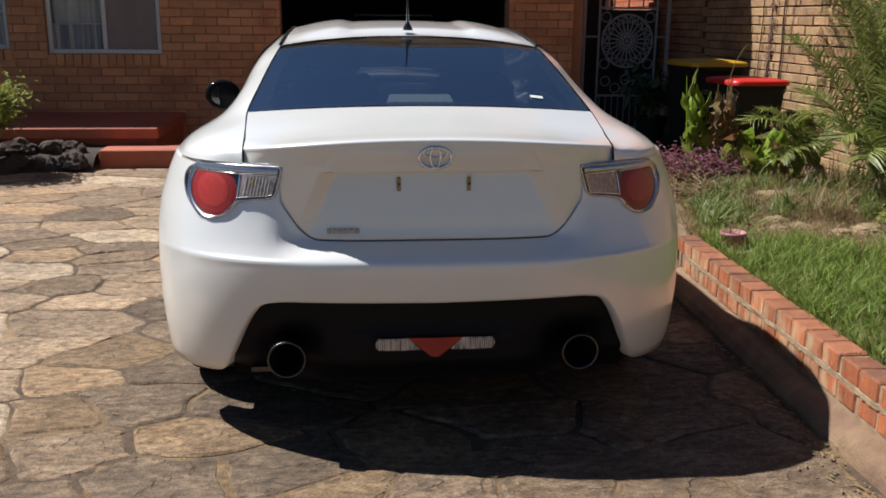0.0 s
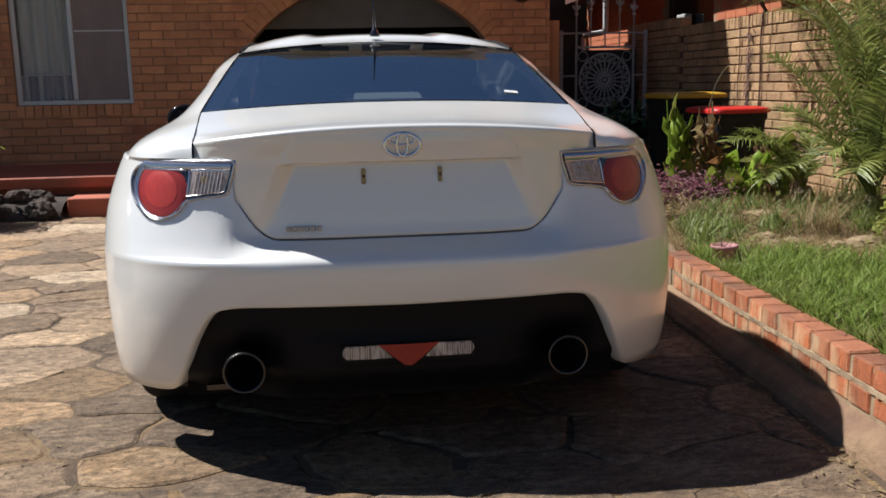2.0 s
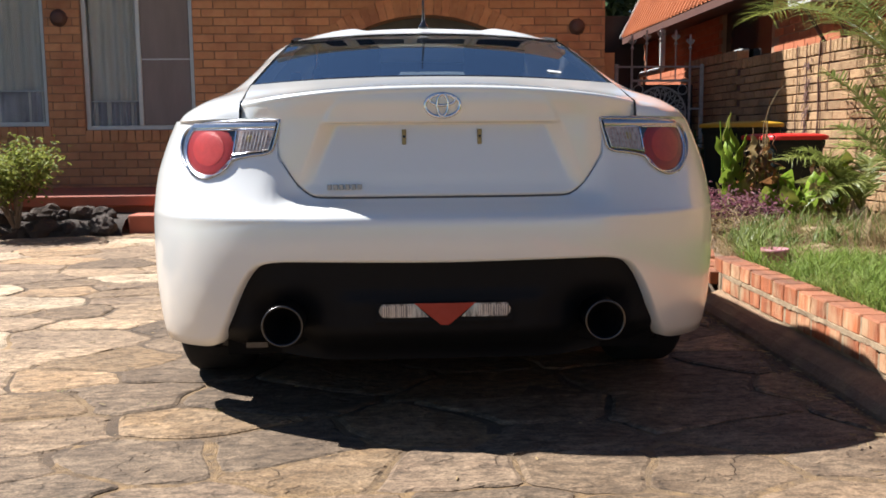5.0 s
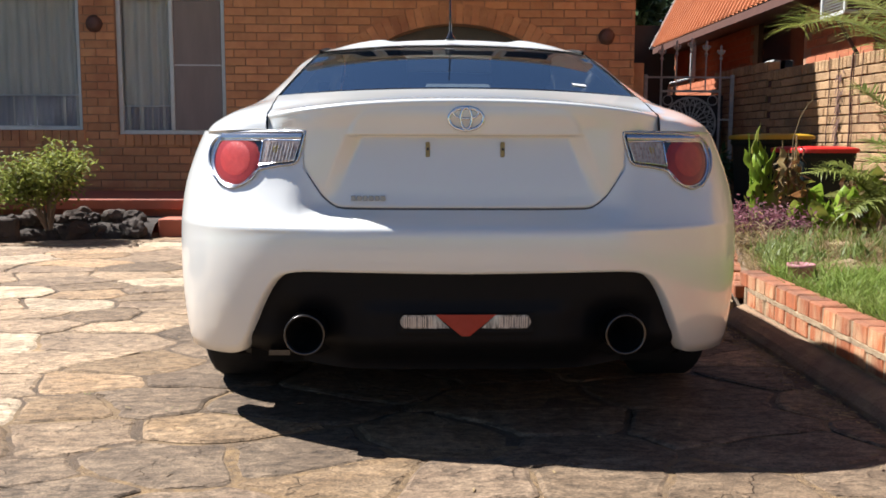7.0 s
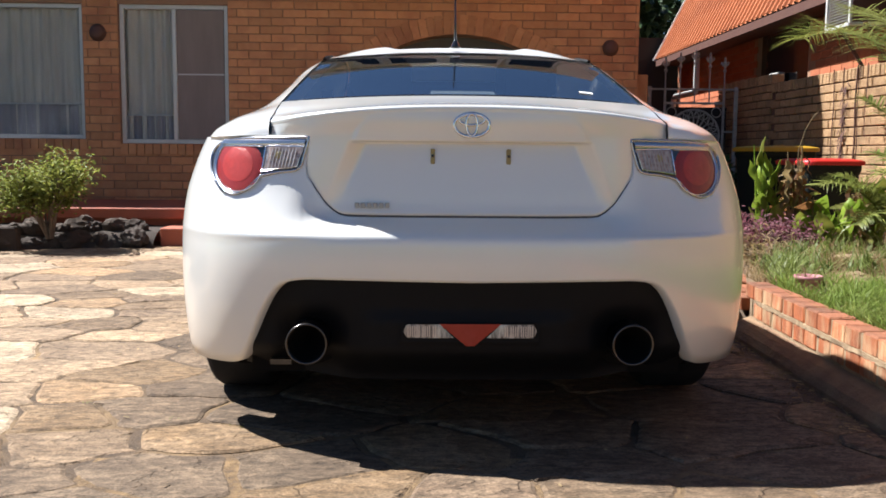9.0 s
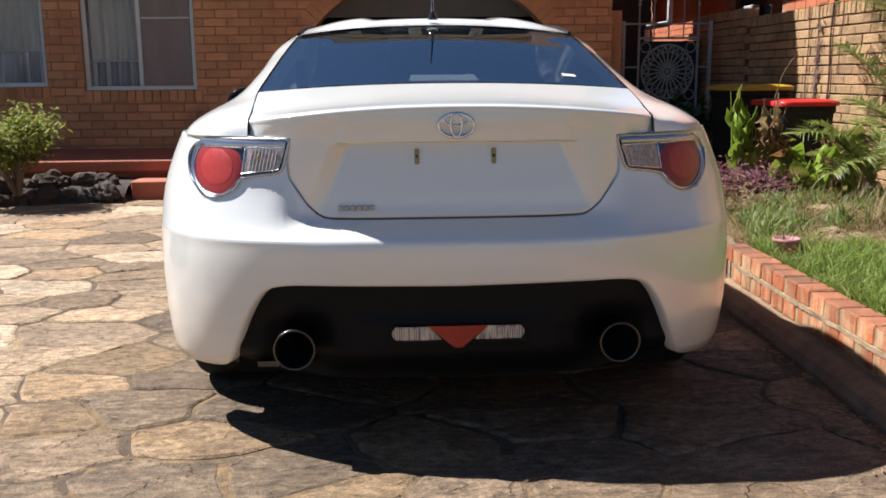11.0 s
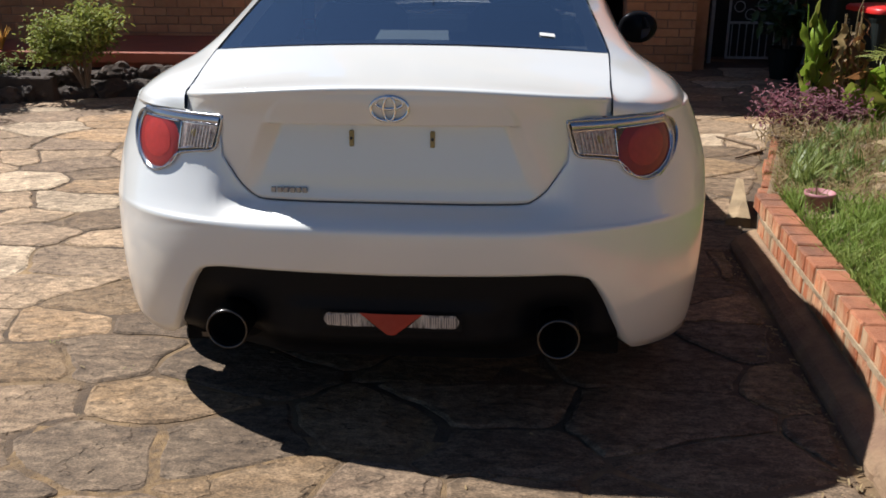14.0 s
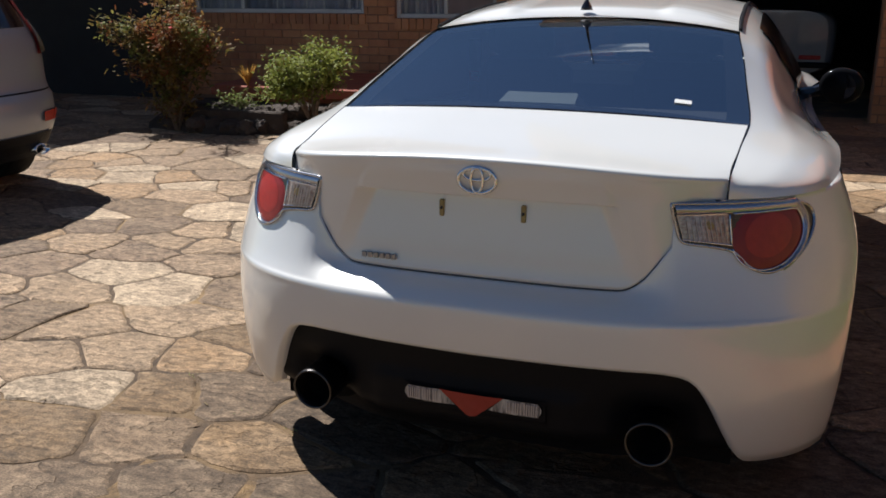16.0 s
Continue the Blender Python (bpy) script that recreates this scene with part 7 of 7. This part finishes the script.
# ---- pieces: pavers, kerb bricks, house bricks, fence blocks ----
rnd = random.Random(17)
cells = paver_cells()
cells.sort(key=lambda c: (c[1][0] + 0.4) ** 2 * 0.7 + (c[1][1] - 0.6) ** 2)
far = []
for i, (poly, c) in enumerate(cells):
    g = paver(poly, c, rnd)
    if i < 300:
        # Pale slabs lie mostly left of the car, outside its shadow.
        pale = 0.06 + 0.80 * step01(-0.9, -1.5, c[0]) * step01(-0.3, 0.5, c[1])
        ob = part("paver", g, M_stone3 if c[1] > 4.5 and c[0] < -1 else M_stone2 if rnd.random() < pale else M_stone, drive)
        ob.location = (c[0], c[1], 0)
    else:
        far.append(moved(g, Matrix.Translation((c[0], c[1], 0))))
tagged(part("far_pavers", mesh_of("far_pavers", *join(*far), False, False), M_stone2, drive, "sandstone crazy paving farther off"), kind="stuff")

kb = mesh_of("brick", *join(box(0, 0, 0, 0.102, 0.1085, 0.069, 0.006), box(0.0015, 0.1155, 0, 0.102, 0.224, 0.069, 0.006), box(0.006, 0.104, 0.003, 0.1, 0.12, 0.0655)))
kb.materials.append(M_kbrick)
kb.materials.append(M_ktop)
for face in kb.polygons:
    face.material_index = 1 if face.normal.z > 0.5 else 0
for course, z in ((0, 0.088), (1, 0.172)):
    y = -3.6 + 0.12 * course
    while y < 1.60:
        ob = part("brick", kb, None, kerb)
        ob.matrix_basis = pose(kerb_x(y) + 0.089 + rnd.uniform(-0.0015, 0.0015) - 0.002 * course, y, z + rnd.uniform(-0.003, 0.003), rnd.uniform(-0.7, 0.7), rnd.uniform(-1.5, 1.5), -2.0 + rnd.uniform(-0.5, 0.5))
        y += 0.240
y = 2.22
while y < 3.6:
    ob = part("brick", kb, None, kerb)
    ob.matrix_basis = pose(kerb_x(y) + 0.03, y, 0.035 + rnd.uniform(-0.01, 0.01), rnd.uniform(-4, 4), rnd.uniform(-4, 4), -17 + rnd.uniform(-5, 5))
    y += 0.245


def open_spans(x0, x1, z):
    """The stretches of a course of bricks that no opening cuts."""
    cuts, xs = [], np.arange(x0, x1, 0.01)
    free = [not (in_hole(x, z + 0.006) or in_hole(x, z + 0.07)) for x in xs]
    start = None
    for x, ok in zip(xs, free):
        if ok and start is None:
            start = x
        if not ok and start is not None:
            cuts.append((start, x - 0.01))
            start = None
    if start is not None:
        cuts.append((start, x1))
    return cuts


def brick_row(wall, x0, x1, z, shift, y, near, limit, rest, mesh, length):
    for s0, s1 in open_spans(x0, x1, z):
        x = x0 + length * math.floor((s0 - x0) / length) - shift * length
        while x < s1:
            a, b = max(x, s0), min(x + length - 0.010, s1)
            if b - a > 0.03:
                d = rnd.uniform(-0.0025, 0.0025)
                if near(a, z) and limit[0] > 0 and b - a > length - 0.012:
                    limit[0] -= 1
                    ob = part("brick", mesh, None, wall)
                    ob.location = (a, y + d, z)
                else:
                    rest.append(box(a, y + d, z, b, y + 0.02, z + 0.076, 0.003))
            x += length


hb = mesh_of("brick", *box(0, 0, 0, 0.230, 0.02, 0.076, 0.003))
hb.materials.append(M_brick)
rest, limit = [], [300]
for i in range(31):
    brick_row(wall_front, -6.4, 2.155, 0.004 + i * 0.086, 0.5 * (i % 2), HY, lambda x, z: 0.9 < z < 2.45 and -3.75 < x < 2.2, limit, rest, hb, 0.240)
for k in range(34):
    a = -math.asin(GR / GC) + 2 * math.asin(GR / GC) * (k + 0.5) / 34
    m = pose(GX + (GC + 0.10) * math.sin(a), HY - 0.006, GZ - GC + (GC + 0.10) * math.cos(a), 0, math.degrees(a), 0)
    rest.append(moved(box(-0.038, 0, -0.10, 0.038, 0.022, 0.10, 0.003), m))
for a, b, c, d in HOLES:
    x = a
    while x < b:
        rest.append(box(x, HY - 0.016, c - 0.115, x + 0.076, HY + 0.06, c - 0.004, 0.003))
        x += 0.086
tagged(part("brickwork", mesh_of("brickwork", *join(*rest), False, False), M_brick, wall_front), kind="stuff")

blk = mesh_of("brick", *box(0, -0.02, 0, 0.236, 0.012, 0.073, 0.006))
blk.materials.append(M_block)
rest, count = [], 0
for i in range(21):
    u = -0.123 * (i % 2)
    while u < FL - 0.25:
        z = fence_top(u + 0.12) - 0.106 - 0.0825 * (i + 1)
        if z > -0.06:
            if 2.2 < u < 6.4 and count < 300:
                count += 1
                ob = part("brick", blk, None, fence)
                ob.matrix_basis = pose(u + rnd.uniform(-0.003, 0.003), rnd.uniform(-0.003, 0.006), z + rnd.uniform(-0.002, 0.002), 0, rnd.uniform(-0.4, 0.4), rnd.uniform(-0.6, 0.6))
            else:
                rest.append(moved(box(0, -0.02, 0, 0.236, 0.012, 0.073, 0.006), pose(u, 0, z)))
        u += 0.246
u = 0.0
while u < FL:
    rest.append(moved(box(0, -0.12, 0, 0.058, 0.016, 0.102, 0.005), pose(u, rnd.uniform(-0.004, 0.004), fence_top(u) - 0.104 + rnd.uniform(-0.004, 0.004))))
    u += 0.068
tagged(part("blockwork", mesh_of("blockwork", *join(*rest), False, False), M_block, fence), kind="stuff")
rest = []
for i in range(28):
    u = 0.12 * (i % 2)
    while u < 10.2:
        if not 3.3 < u < 4.95:
            a, b, z = u, min(u + 0.23, 10.4), -0.05 + i * 0.086
            q = [nb(a, 0.35, z), nb(b, 0.35, z), nb(b, 0.35, z + 0.076), nb(a, 0.35, z + 0.076)]
            q2 = [nb(a, 0.365, z), nb(b, 0.365, z), nb(b, 0.365, z + 0.076), nb(a, 0.365, z + 0.076)]
            rest.append((q + q2, [(0, 1, 2, 3), (0, 4, 5, 1), (1, 5, 6, 2), (2, 6, 7, 3), (3, 7, 4, 0)]))
        u += 0.24
tagged(part("brickwork", mesh_of("brickwork", *join(*rest), False, False), M_nbrick, neighbour), kind="stuff")
